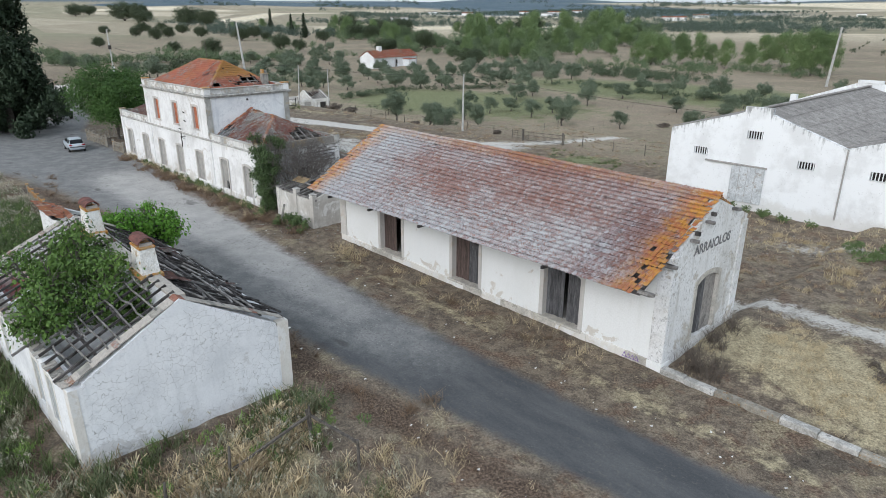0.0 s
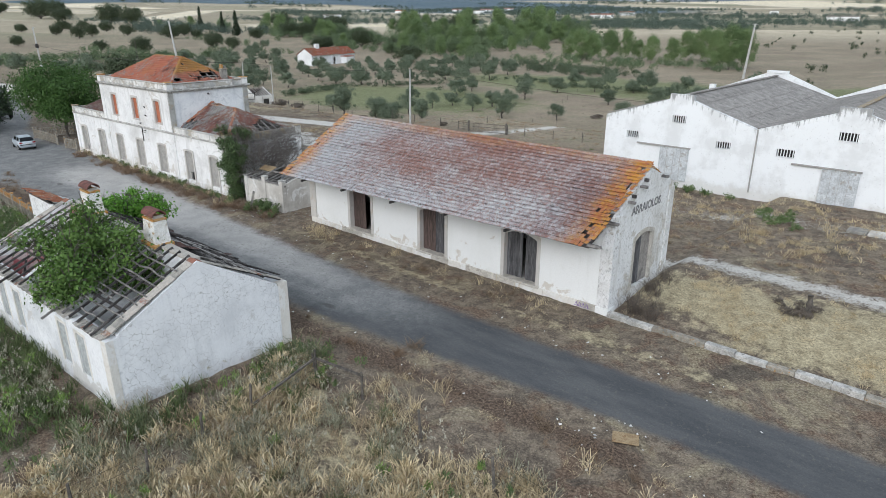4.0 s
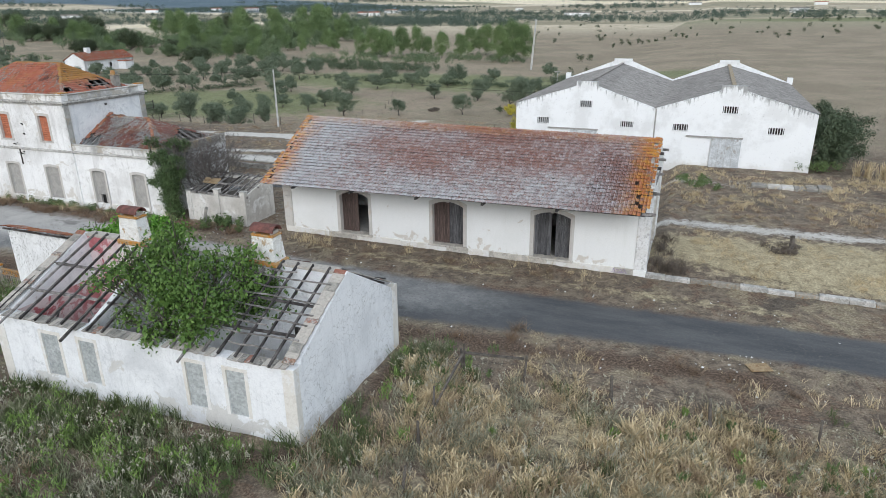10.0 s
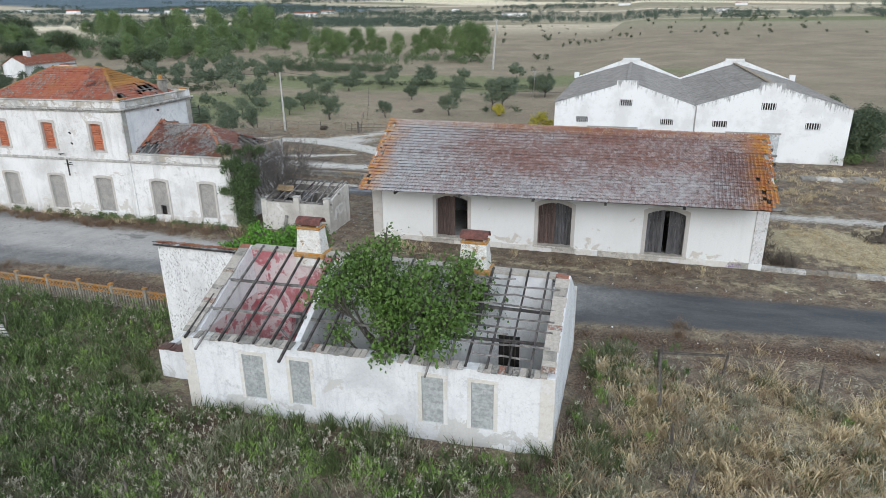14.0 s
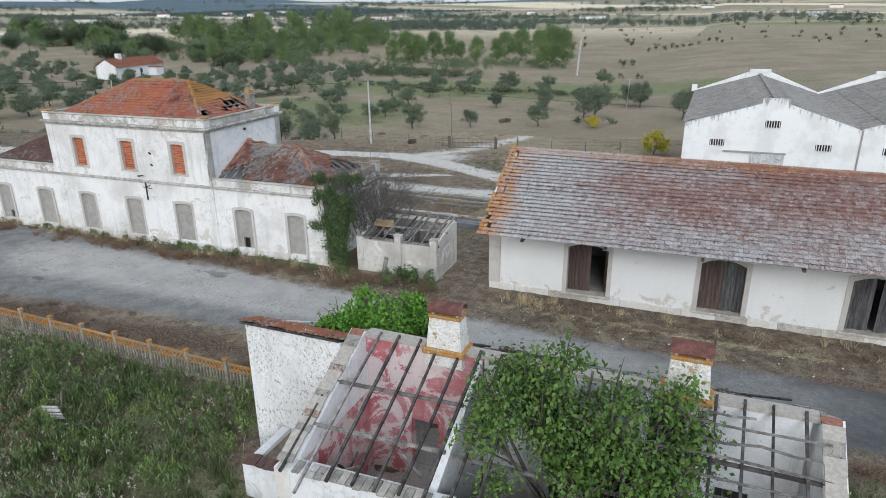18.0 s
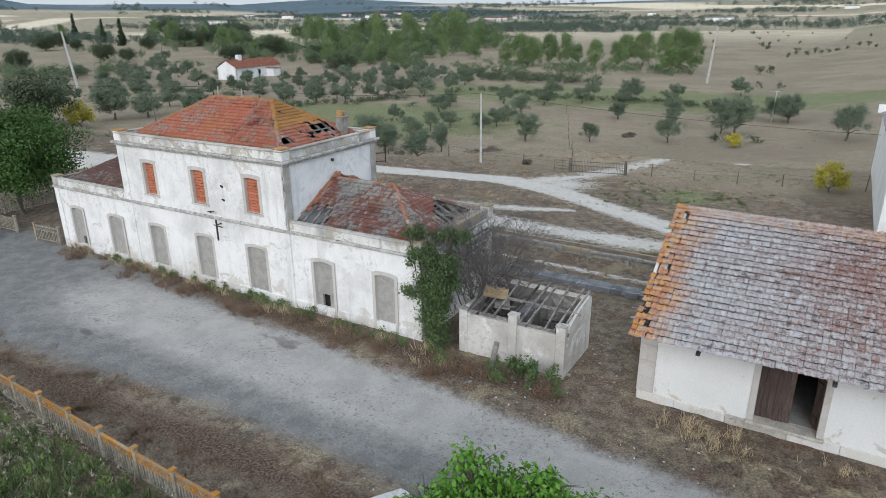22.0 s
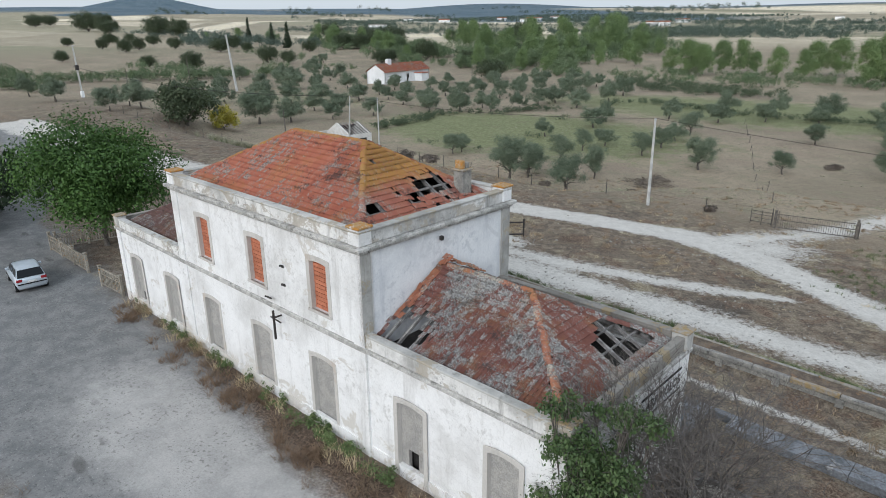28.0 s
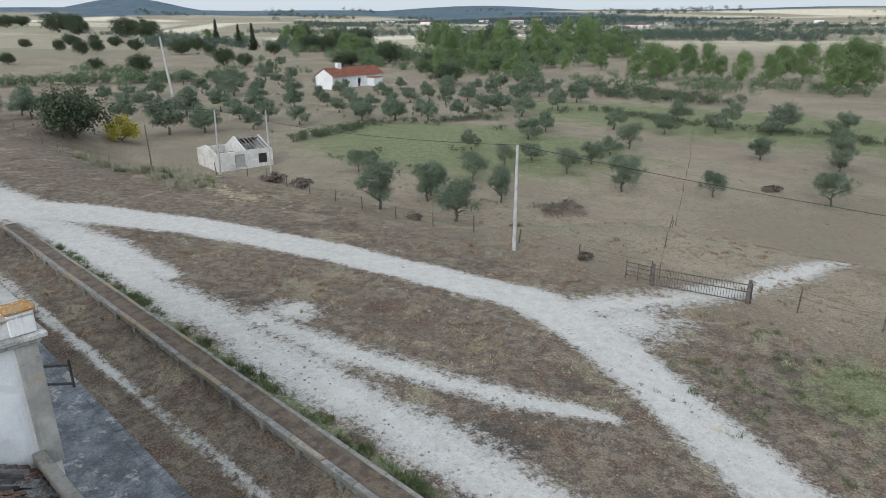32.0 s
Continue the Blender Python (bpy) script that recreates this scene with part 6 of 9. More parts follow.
def wing(side, L, doors, hole, ridge, gone_f, tiles_mat):
    """A one-storey wing. side 1: to the right of the main block, -1: to its left."""
    x0, x1 = (0.06, L) if side > 0 else (-MX - L, -MX - 0.06)
    W = x1 - x0
    part("front_wall", wall(bmesh.new(), W, -0.2, 4.2, 0.45, [(a - x0, b - x0, 0.05, 3.0, 0.10) for a, b in doors], pose(x0, 0.05, 0)), M_STN, st)
    part("rear_wall", wall(bmesh.new(), W, -0.2, 4.2, 0.45, (), pose(x0, WD - 0.5, 0)), M_STN, st)
    xe = x1 if side > 0 else x0 + 0.45
    part("end_wall", wall(bmesh.new(), WD - 1.0, -0.2, 4.2, 0.45, (), pose(xe, 0.5, 0, 0, 0, 90)), M_STN, st)
    ss = "fbr" if side > 0 else "fbl"
    belt(st, x0, x1, 0.05, WD, 4.2, 4.34, 0.13, M_CORNICE, "cornice", ss)
    belt(st, x0, x1, 0.05, WD, 4.343, 4.78, 0.04, M_PARF, "parapet", "f")
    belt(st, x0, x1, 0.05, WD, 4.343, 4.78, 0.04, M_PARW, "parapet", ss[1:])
    belt(st, x0, x1, 0.05, WD, 4.78, 4.86, 0.08, M_PARAPET, "parapet_cap", "f")
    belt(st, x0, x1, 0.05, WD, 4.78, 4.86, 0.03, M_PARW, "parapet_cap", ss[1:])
    part("plinth", boxes((x0, x1, 0.012, 0.2, -0.2, 0.48)), M_STN, st)
    xp = (x1 - 0.42, x1 + 0.06) if side > 0 else (x0 - 0.06, x0 + 0.42)
    for y0, y1 in ((-0.02, 0.4), (WD - 0.4, WD + 0.07)):
        part("corner_pilaster", boxes((*xp, y0, y1, -0.1, 4.19)), M_STN, st)
        part("pier", soft(boxes((xp[0], xp[1] + 0.05, y0 - 0.03, y1 + 0.03, 4.35, 4.95)), 0.02), M_PARAPET, st)
        part("pier_cap", soft(boxes((xp[0] - 0.05, xp[1] + 0.1, y0 - 0.08, y1 + 0.08, 4.95, 5.03)), 0.02), M_LICHEN, st)
    for a, b in doors:
        walled_door(a, b, 0.05, 3.0, 0.10, hole if hole and a < hole[0] < b else None)
    # hipped roof leaning on the main block
    z0, z1 = 4.45, 6.35
    ya, yb = 0.4, MD - 0.6
    ym = (ya + yb) / 2
    xi, xo, xr = (0.0, x1 - 0.35, ridge) if side > 0 else (-MX, x0 + 0.35, ridge)
    fl_, hl_ = math.hypot(ym - ya, z1 - z0), math.hypot(xo - xr, z1 - z0)
    wide, wS_ = abs(xo - xi), yb - ya
    inn = abs(xr - xi)
    left0 = min(xi, xo)
    f = (lambda u, v: u < wide - (wide - inn) * v / fl_) if side > 0 else (lambda u, v: u > (wide - inn) * v / fl_)
    if not gone_f:
        bm = bmesh.new()
        vs = [bm.verts.new(p) for p in ((xi, ya, z0), (xo, ya, z0), (xo, yb, z0), (xi, yb, z0), (xi, ym, z1 - 0.1), (xr, ym, z1 - 0.1))]
        for q in ((0, 1, 5, 4), (2, 3, 4, 5), (1, 2, 5)):
            bm.faces.new([vs[i] for i in q])
        part("roof_deck", bm, M_BEAM, st)
    g_front, g_hip, g_back = gone_f or (None, None, None)
    tile_slope(st, (left0, ya - 0.05, z0 + 0.02), (1, 0, 0), (0, ym - ya, z1 - z0), wide, fl_, lambda u, v: f(u, v) and not (g_front and g_front(u, v)), tiles_mat, single=(lambda u, v: u > 1.2) if side > 0 else None, seed=41, length=0.26, pitch=0.17, lift=0.045, loose=lambda u, v: 0.6 if g_front and g_front(u + 0.3, v) or (g_front and g_front(u - 0.35, v)) else 0.06)
    f2 = (lambda u, v: u > (wide - inn) * v / fl_) if side > 0 else (lambda u, v: u < wide - (wide - inn) * v / fl_)
    tile_slope(st, (left0 + wide, yb + 0.05, z0 + 0.02), (-1, 0, 0), (0, -(yb - ym), z1 - z0), wide, fl_, lambda u, v: f2(u, v) and not (g_back and g_back(u, v)), M_TILE_RG if side > 0 else tiles_mat, seed=42, length=0.26, pitch=0.17, lift=0.045, loose=lambda u, v: 0.5 if side > 0 and u > 5.4 else 0.2)
    if side > 0:
        tile_slope(st, (xi + 0.08, ya + 0.9, z0 + 0.62), (1, 0, 0), (0, ym - ya, z1 - z0), 0.42, 3.0, lambda u, v: True, M_TILE_RD, seed=44, length=0.26, pitch=0.17, lift=0.045, loose=lambda u, v: 0.8, single=lambda u, v: True)
        tile_slope(st, (xi + 1.5, yb - 2.6, z1 - 0.22), (-1, 0, 0), (0, -(yb - ym), z1 - z0), 1.4, 0.65, lambda u, v: True, M_TILE_RD, seed=45, length=0.26, pitch=0.17, lift=0.045, loose=lambda u, v: 0.9, single=lambda u, v: True)
    hip_f = hip_in(wS_, wS_ / 2, wS_ / 2, hl_)
    o, uu = ((xo + 0.05, ya, z0 + 0.02), (0, 1, 0)) if side > 0 else ((xo - 0.05, yb, z0 + 0.02), (0, -1, 0))
    tile_slope(st, o, uu, (xr - xo, 0, z1 - z0), wS_, hl_, lambda u, v: hip_f(u, v) and not (g_hip and g_hip(u, v)), tiles_mat, single=(lambda u, v: True) if side > 0 else None, seed=43, length=0.26, pitch=0.17, lift=0.045, loose=lambda u, v: 0.08)
    ridge_tiles(st, (xi, ym, z1 + 0.02), (xr, ym, z1 + 0.02), tiles_mat if side < 0 else M_TILE_RD)
    ridge_tiles(st, (xo, ya, z0 + 0.05), (xr, ym, z1), tiles_mat if side < 0 else M_TILE_RD)
    ridge_tiles(st, (xo, yb, z0 + 0.05), (xr, ym, z1), tiles_mat)
    part("loft_floor", boxes((min(xi, xo), max(xi, xo), ya, yb, 4.0, 4.1)), M_DARK, st, "dark loft floor")
    if gone_f:
        for i in range(int(wide / 0.6)):
            x = left0 + 0.3 + i * 0.6
            t = 1 if x < xr else (xo - x) / (xo - xr)
            for s, yy in ((1, ya), (-1, yb)):
                part("rafter", beam(bmesh.new(), (x, yy, z0 - 0.07), (x, yy + s * (ym - ya) * t, z0 + (z1 - z0) * t - 0.1), 0.08, 0.11), M_BEAMG, st)
        for i in range(11):
            y = ya + 0.3 + i * 0.62
            t = 1 - abs(y - ym) / (ym - ya)
            part("rafter", beam(bmesh.new(), (xo, y, z0 - 0.07), (xo + (xr - xo) * t, y, z0 + (z1 - z0) * t - 0.1), 0.08, 0.11), M_BEAMG, st)
        for v in (0.5, 1.1, 1.7, 2.3):
            t = v / hl_
            part("batten", beam(bmesh.new(), (xo + (xr - xo) * t, ya + wS_ / 2 * t, z0 + (z1 - z0) * t - 0.05), (xo + (xr - xo) * t, yb - wS_ / 2 * t, z0 + (z1 - z0) * t - 0.05), 0.06, 0.06), M_BEAMG, st)


wing(1, 7.95, ((1.5, 2.72), (5.35, 6.5)), (1.85, 2.32, 0.35, 1.15), 4.1,
     (lambda u, v: 0.25 < u < 1.6 and 0.35 < v < 2.0 - 0.5 * u + 0.25 * math.sin(u * 7), lambda u, v: 3.4 < u < 5.9 and 0.55 < v < 1.9 + 0.3 * math.sin(u * 3), lambda u, v: (3.4 < u < 4.4 and v < 0.45) or (6.1 < u < 7.3 and 0.6 + 0.3 * math.sin(u * 6) < v < 2.7)), M_TILE_WG)
wing(-1, 7.75, ((-19.5, -18.3), (-15.45, -14.15)), (-19.0, -18.7, 0.35, 1.0), -MX - 3.9, None, M_TILE_DK)
# name sign on the end wall
sg = part("name_sign", boxes((7.95, 7.99, 4.15, 7.15, 3.0, 3.75)), M_SHED, st, "white station name board with black letters")
M_BLACK = plain("black_paint", (0.02, 0.02, 0.022), (0.04, 0.04, 0.042), 5)
lettering("ARRAIOLOS", 0.46, M_BLACK, sg, pose(7.993, 5.65, 3.37, 90, 0, 90), label="black painted letters")
for z in (2.97, 3.71):
    part("sign_border", boxes((7.97, 7.996, 4.12, 7.18, z, z + 0.07)), M_BLACK, sg)

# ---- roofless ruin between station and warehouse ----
# dark plaster colour stands in for shade inside the open walls
M_SHADE = plaster("shaded_inner_plaster", (0.24, 0.225, 0.205), (0.13, 0.122, 0.112), (0.40, 0.38, 0.35), 0.9, 0.0, 0.05)
ruin = thing("ruined_outbuilding", "roofless plastered outbuilding with fallen roof timbers", "ruin", (-31.45, -0.25, 0))
part("front_wall", wall(bmesh.new(), 4.95, -0.2, 1.95, 0.25), M_RUIN, ruin, "peeling plastered front wall")
g = wall(bmesh.new(), 2.7, -0.2, 2.0, 0.25, (), pose(4.95, 0.25, 0, 0, 0, 90))
prism(g, [(0, 2.0), (2.7, 2.0), (2.7, 2.75), (1.5, 2.55), (0, 2.12)], 0.25, pose(4.95, 0.25, 0, 0, 0, 90))
part("side_wall", g, M_RUIN, ruin)
part("side_wall", wall(bmesh.new(), 2.7, -0.2, 2.2, 0.25, (), pose(0.25, 0.25, 0, 0, 0, 90)), M_RUIN, ruin)
part("rear_wall", wall(bmesh.new(), 4.95, -0.2, 2.7, 0.25, (), pose(0, 2.95, 0)), M_RUIN, ruin)
part("inner_wall", wall(bmesh.new(), 2.7, -0.2, 1.9, 0.15, (), pose(2.6, 0.25, 0, 0, 0, 90)), M_SHADE, ruin)
# thin sheets added over the inner faces to carry that painted shade
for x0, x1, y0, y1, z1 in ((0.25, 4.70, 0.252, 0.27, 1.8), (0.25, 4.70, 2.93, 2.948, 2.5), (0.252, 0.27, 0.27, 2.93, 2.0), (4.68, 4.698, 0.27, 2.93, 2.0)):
    part("inner_lining", boxes((x0, x1, y0, y1, 0.1, z1)), M_SHADE, ruin, "inner plaster sheet coloured dark for the shaded inside")
for x in (-0.02, 2.45, 4.68):
    part("pier", soft(boxes((x - 0.12, x + 0.3, -0.06, 0.3, -0.1, 2.38 if x > 0 else 2.1)), 0.02), M_RUIN, ruin)
    part("pier_cap", soft(boxes((x - 0.15, x + 0.33, -0.09, 0.33, 2.38 if x > 0 else 2.1, 2.44 if x > 0 else 2.16)), 0.015), M_CORNICE, ruin)
rk = random.Random(77)
for y, z in ((0.14, 2.02), (1.5, 2.38), (3.05, 2.78)):
    part("purlin", beam(bmesh.new(), (-0.1, y, z + 0.05), (5.05, y + rk.uniform(-0.08, 0.08), z + rk.uniform(-0.06, 0.06)), 0.10, 0.11), M_BEAMG, ruin)
for i in range(12):
    x = 0.3 + i * 0.41 + rk.uniform(-0.10, 0.10)
    if i in (4, 8):
        continue
    part("rafter", beam(bmesh.new(), (x, -0.02, 2.1 + rk.uniform(-0.06, 0.05)), (x + rk.uniform(-0.2, 0.2), 3.15, 2.88 + rk.uniform(-0.18, 0.05)), 0.075, 0.09), M_BEAMG if rk.random() < 0.75 else M_BEAM, ruin)
for i in range(14):
    a = (0.4 + 4.0 * rk.random(), rk.uniform(0.4, 2.7), rk.uniform(0.4, 2.3))
    part("fallen_timber", beam(bmesh.new(), a, (min(4.6, max(0.3, a[0] + rk.uniform(-1.2, 1.2))), min(2.9, max(0.3, a[1] + rk.uniform(-1, 1))), max(0.2, a[2] + rk.uniform(-0.8, 0.2))), 0.08, 0.06), M_BEAMG if i % 3 else M_BEAM, ruin)
part("fallen_door", boxes((-0.35, 0.35, -0.9, 0.9, 0, 0.04), m=pose(2.35, 1.7, 1.5, 40, 14, 15)), M_SLAB, ruin, "fallen bluish painted board")
M_PANEL = plain("yellowed_board", (0.40, 0.30, 0.18), (0.30, 0.21, 0.12), 3, spots=(0.22, 0.11, 0.05))
part("loose_board", boxes((-0.55, 0.55, -0.4, 0.4, 0, 0.03), m=pose(0.95, 1.5, 2.55, 14, 6, 20)), M_PANEL, ruin, "yellowed loose roof board")
part("rubble_floor", boxes((0.25, 4.7, 0.25, 2.95, -0.1, 0.12)), M_DIRT, ruin)
bm = beam(bmesh.new(), (2.0, -1.0, 0), (2.15, -0.7, 1.3), 0.22, 0.14)
part("leaning_slab", bm, M_CONC, ruin, "leaning broken concrete slab")
for i in range(2):
    part("shed_sheet", boxes((0, 0.7, 0, 1.3, 0, 0.03), m=pose(0.5 + rk.uniform(0, 0.8), 0.6 + rk.uniform(0, 0.8), 1.4 + rk.uniform(0, 0.9), rk.uniform(-20, 20), rk.uniform(-20, 20), rk.uniform(0, 90))), M_ASB, ruin, "fallen grey roof sheet")

# ---- trees ----
def limbs(bm, base, top, r, n, spread_, rng, lift=0.5, split=True):
    """A trunk from base to top and n crooked limbs from its upper half. Gives the limbs, if split."""
    b, t = Vector(base), Vector(top)
    mid = b.lerp(t, 0.5) + Vector((rng.uniform(-0.1, 0.1), rng.uniform(-0.1, 0.1), 0)) * (t - b).length
    tube(bm, [b, mid, t], [r, r * 0.8, r * 0.55], 8)
    ends = []
    out = []
    for i in range(n):
        a = 2 * math.pi * (i + rng.random() * 0.6) / n
        s = b.lerp(t, rng.uniform(0.55, 1.0))
        ln = spread_ * rng.uniform(0.6, 1.1)
        e = s + Vector((math.cos(a) * ln, math.sin(a) * ln, ln * lift * rng.uniform(0.5, 1.4)))
        m = s.lerp(e, 0.5) + Vector((0, 0, 0.12 * ln))
        one = tube(bmesh.new() if split else bm, [s, m, e], [r * 0.45, r * 0.3, r * 0.1], 6)
        if split:
            out.append(one)
        ends.append(e)
    return out


def tree(name, label, at, h, crown_r, crown_h, trunk_h, leaves, size, mat, seed, clumps=14, trunk_r=0.16, flat=0.75, group="", shell=0.5, category="tree", split=True, tall=0.0, wild=0.42):
    """A broad-leaved tree: trunk and limbs, and a crown of leaf clumps round the limbs' ends."""
    rng = random.Random(seed)
    tr = thing(name, label, category, (at[0], at[1], ground_at(*at) - 0.05), rng.uniform(0, 360), group)
    bm = bmesh.new()
    ends = limbs(bm, (0, 0, 0), (rng.uniform(-0.2, 0.2), rng.uniform(-0.2, 0.2), trunk_h), trunk_r, 6 if split else 0, crown_r * 0.65, rng, split=split)
    part("trunk", bm, M_BARK, tr)
    for b in ends:
        part("limb", b, M_BARK, tr)
    cl = []
    zc = h - crown_h / 2
    for i in range(clumps):
        a, q = rng.uniform(0, 2 * math.pi), math.sqrt(rng.random())
        zz = rng.uniform(-1, 1)
        rr = crown_r * 0.78 * q * math.sqrt(max(0.15, 1 - zz * zz * 0.8)) * (1 - tall * (zz + 1) / 2)
        s = crown_r * rng.uniform(0.28, 0.46)
        cl.append((rr * math.cos(a), rr * math.sin(a), zc + zz * crown_h * 0.36, s, s * flat))
    v, q = leaf_cloud(cl, leaves, size, seed, shell=shell, wide=0.75, wild=wild)
    np_mesh("crown", v, q, mat, tr, kind="")
    return tr


def place(ob, x, y, s=1.0, turn=0.0, sink=0.05):
    c = copy_thing(ob, pose(x, y, ground_at(x, y) - sink, 0, 0, turn))
    w = s * random.uniform(0.9, 1.2)
    c.scale = (w, w, s * random.uniform(0.88, 1.1))
    return c


random.seed(40)
M_BUSH = leaf_mat("bush_leaves", (0.040, 0.060, 0.032), (0.110, 0.142, 0.080), (0.072, 0.100, 0.054))


def planted(kinds, rows, full):
    """Copies of grown trees at (x, y, height); full: the height of the first."""
    for n, (x, y, h) in enumerate(rows):
        place(kinds[n % len(kinds)], x, y, h / full * random.uniform(0.95, 1.05), random.uniform(0, 360))


OLIVE_G = "olive trees in the fields"
near_olives = [tree("olive_tree", "grey-green olive tree in parched pasture", (-69.5 + 0.6 * i, 41.4 + 9.8 * i), 4.7, 2.65, 3.3, 1.5, 18000, 0.115, M_OLIVE, 50 + i, 22, 0.17, 0.85, OLIVE_G, shell=0.25, wild=0.2) for i in range(2)]
planted(near_olives, [(-80.0, 58.7, 4.6), (-81.2, 68.1, 4.1), (-71.4, 61.9, 4.0), (-74.6, 80.8, 3.9), (-75.4, 88.7, 3.8), (-77.8, 104.5, 4.1), (-63.6, 76.5, 4.2), (-54.0, 81.4, 3.7), (-57.9, 109.1, 3.7), (-42.4, 86.3, 4.1), (-46.7, 107.8, 3.3), (-83.9, 78.2, 3.5)], 4.7)
planted(near_olives, [(-78.4, 56.5, 4.2), (-97.5, 61.5, 3.5), (-97.7, 63.7, 3.3), (-36.3, 98.5, 3.7), (-27.3, 115.2, 3.8)], 4.7)
far_olives = [tree("olive_tree", "round grey-green olive tree in the grove", (-139.1 + 5.5 * i, 96.2 + 5 * i), 4.4, 2.95, 3.4, 1.0, 8000, 0.20, M_OLIVE, 60 + i, 16, 0.2, 0.85, "olive trees of the grove", split=False, wild=0.15, shell=0.3) for i in range(3)]
planted(far_olives, [(-96.4, 101.0, 4.0), (-99.2, 110.5, 3.6), (-96.9, 85.6, 3.1), (-83.6, 84.5, 3.3), (-77.0, 96.9, 3.3), (-90.7, 122.0, 4.1), (-80.6, 123.5, 4.4), (-86.1, 141.7, 4.5), (-74.7, 140.6, 4.9), (-73.8, 131.2, 3.8), (-65.5, 144.6, 4.8), (-64.8, 135.6, 3.9), (-55.0, 144.6, 4.7), (-51.3, 127.1, 3.8), (-42.2, 163.5, 4.4)], 4.4)
# the grove, upper and lower half, and the trees along the lane
planted(far_olives, [(-166, 37, 4.4), (-179, 60, 5.4), (-194, 72, 5.5), (-152, 58, 6.3), (-176, 73, 6.3), (-206, 87, 4.8), (-228, 103, 4.6), (-149, 64, 5.1), (-180, 84, 5.7), (-221, 107, 6.1), (-248, 123, 5.4), (-146, 73, 4.7), (-155, 82, 4.5), (-179, 93, 5.0), (-212, 114, 5.6), (-253, 142, 5.0), (-204, 121, 5.4), (-171, 100, 5.2), (-144, 83, 4.9), (-246, 149, 5.0), (-285, 165, 4.8), (-307, 184, 4.8), (-162, 79, 4.6), (-228, 89, 5.4), (-222, 77, 4.8), (-230, 74, 4.6)], 4.4)
planted(far_olives, [(-221, 144, 4.3), (-179, 114, 4.2), (-199, 138, 4.0), (-145, 101, 4.8), (-171, 118, 4.2), (-183, 139, 4.2), (-162, 125, 4.2), (-192, 157, 4.0), (-134, 102, 5.2), (-158, 129, 4.4), (-135, 111, 4.7), (-159, 138, 4.3), (-146, 131, 4.5), (-148, 142, 4.7), (-126, 115, 4.4), (-128, 125, 4.4), (-127, 131, 4.7), (-117, 126, 5.2), (-151, 156, 4.5), (-143, 162, 4.6), (-117, 141, 5.6), (-123, 159, 5.0), (-140, 165, 5.1), (-166, 166, 4.2), (-165, 178, 4.4), (-162, 191, 4.4), (-144, 178, 4.8)], 4.4)
planted(far_olives, [(-155, 102, 3.8), (-158, 115, 3.8), (-183, 28, 4.5), (-157, 30, 4.7), (-160, 37, 4.9), (-199, 27, 4.4), (-213, 106, 6.0), (-240, 123, 5.6), (-172, 150, 4.3), (-180, 168, 4.3), (-175, 186, 4.5), (-155, 150, 4.4), (-135, 148, 4.6), (-131, 172, 4.6), (-152, 172, 4.5), (-173, 160, 4.2), (-195, 103, 4.8), (-233, 135, 4.8), (-260, 112, 4.8), (-270, 150, 4.6), (-188, 128, 4.2), (-168, 108, 4.0)], 4.4)
oak = tree("cork_oak", "broad dark cork oak beside the track", (-143.6, 38.6), 8.6, 6.2, 7.9, 0.9, 8500, 0.42, M_OAK, 71, 48, 0.4, 0.9, wild=0.25, shell=0.35)
planted([oak], [(-585, 147, 6.6), (-409, 93, 6.7), (-594, 180, 8.8), (-469, 147, 9.0), (-492, 164, 8.9), (-650, 217, 6.9), (-562, 202, 8.7), (-490, 188, 7.7), (-317, 120, 9.0), (-346, 112, 6.6), (-330, 166, 8.5), (-317, 170, 6.6), (-433, 193, 9.9), (-469, 221, 8.6), (-428, 209, 7.2), (-393, 234, 7.8), (-553, 254, 6.4), (-610, 190, 7), (-520, 150, 7.0)], 8.6)
planted([oak], [(-1321, 314, 22.4), (-1375, 351, 19.8), (-1052, 311, 29.0), (-1010, 320, 24), (-905, 288, 18), (-757, 286, 24.0), (-735, 300, 19), (-504, 332, 16.2), (-402, 268, 10.7), (-393, 276, 11.4), (-378, 290, 15.2), (-436, 316, 12.9), (-285, 204, 7.7), (-288, 212, 6.2), (-282, 232, 9.9), (-398, 394, 12.7), (-347, 399, 15.4), (-253, 232, 7.1), (-189, 177, 8.8), (-246, 262, 8.1), (-245, 248, 7.3), (-415, 305, 11), (-460, 330, 11), (-430, 280, 9)], 8.6)
shed_bush = tree("olive_bush", "dense grey-green bush against the store's end", (12.6, 29.2), 5.3, 2.3, 5.3, 0.4, 11000, 0.16, M_BUSH, 73, 40, 0.18, 0.9, shell=0.25, wild=0.3)
place(shed_bush, 14.0, 32.5, 1.0, 40)
place(shed_bush, 13.5, 44.0, 0.8, 140)
planted(near_olives, [(-34, 98, 5.8), (-36.5, 120, 4.9), (-27, 112, 5.1), (-17.5, 89.5, 5.2), (-40, 119, 4.8), (-30, 116, 4.4), (-47.5, 111, 4.4)], 4.7)
broom = tree("broom_bush", "broom bush in yellow flower", (-18.2, 41.5), 2.7, 1.7, 2.2, 0.4, 2200, 0.2, M_BROOM, 74, 16, 0.06, category="bush")
place(broom, -145.7, 47, 1.8, 30)
place(broom, -32, 85, 0.8, 10)
mulberry = tree("mulberry_tree", "broad-crowned bright green shade tree by the fence", (-73.5, 1.2), 8.6, 6.0, 6.4, 2.4, 42000, 0.20, M_TREE, 75, 64, 0.24, 0.7, shell=0.3, wild=0.3)
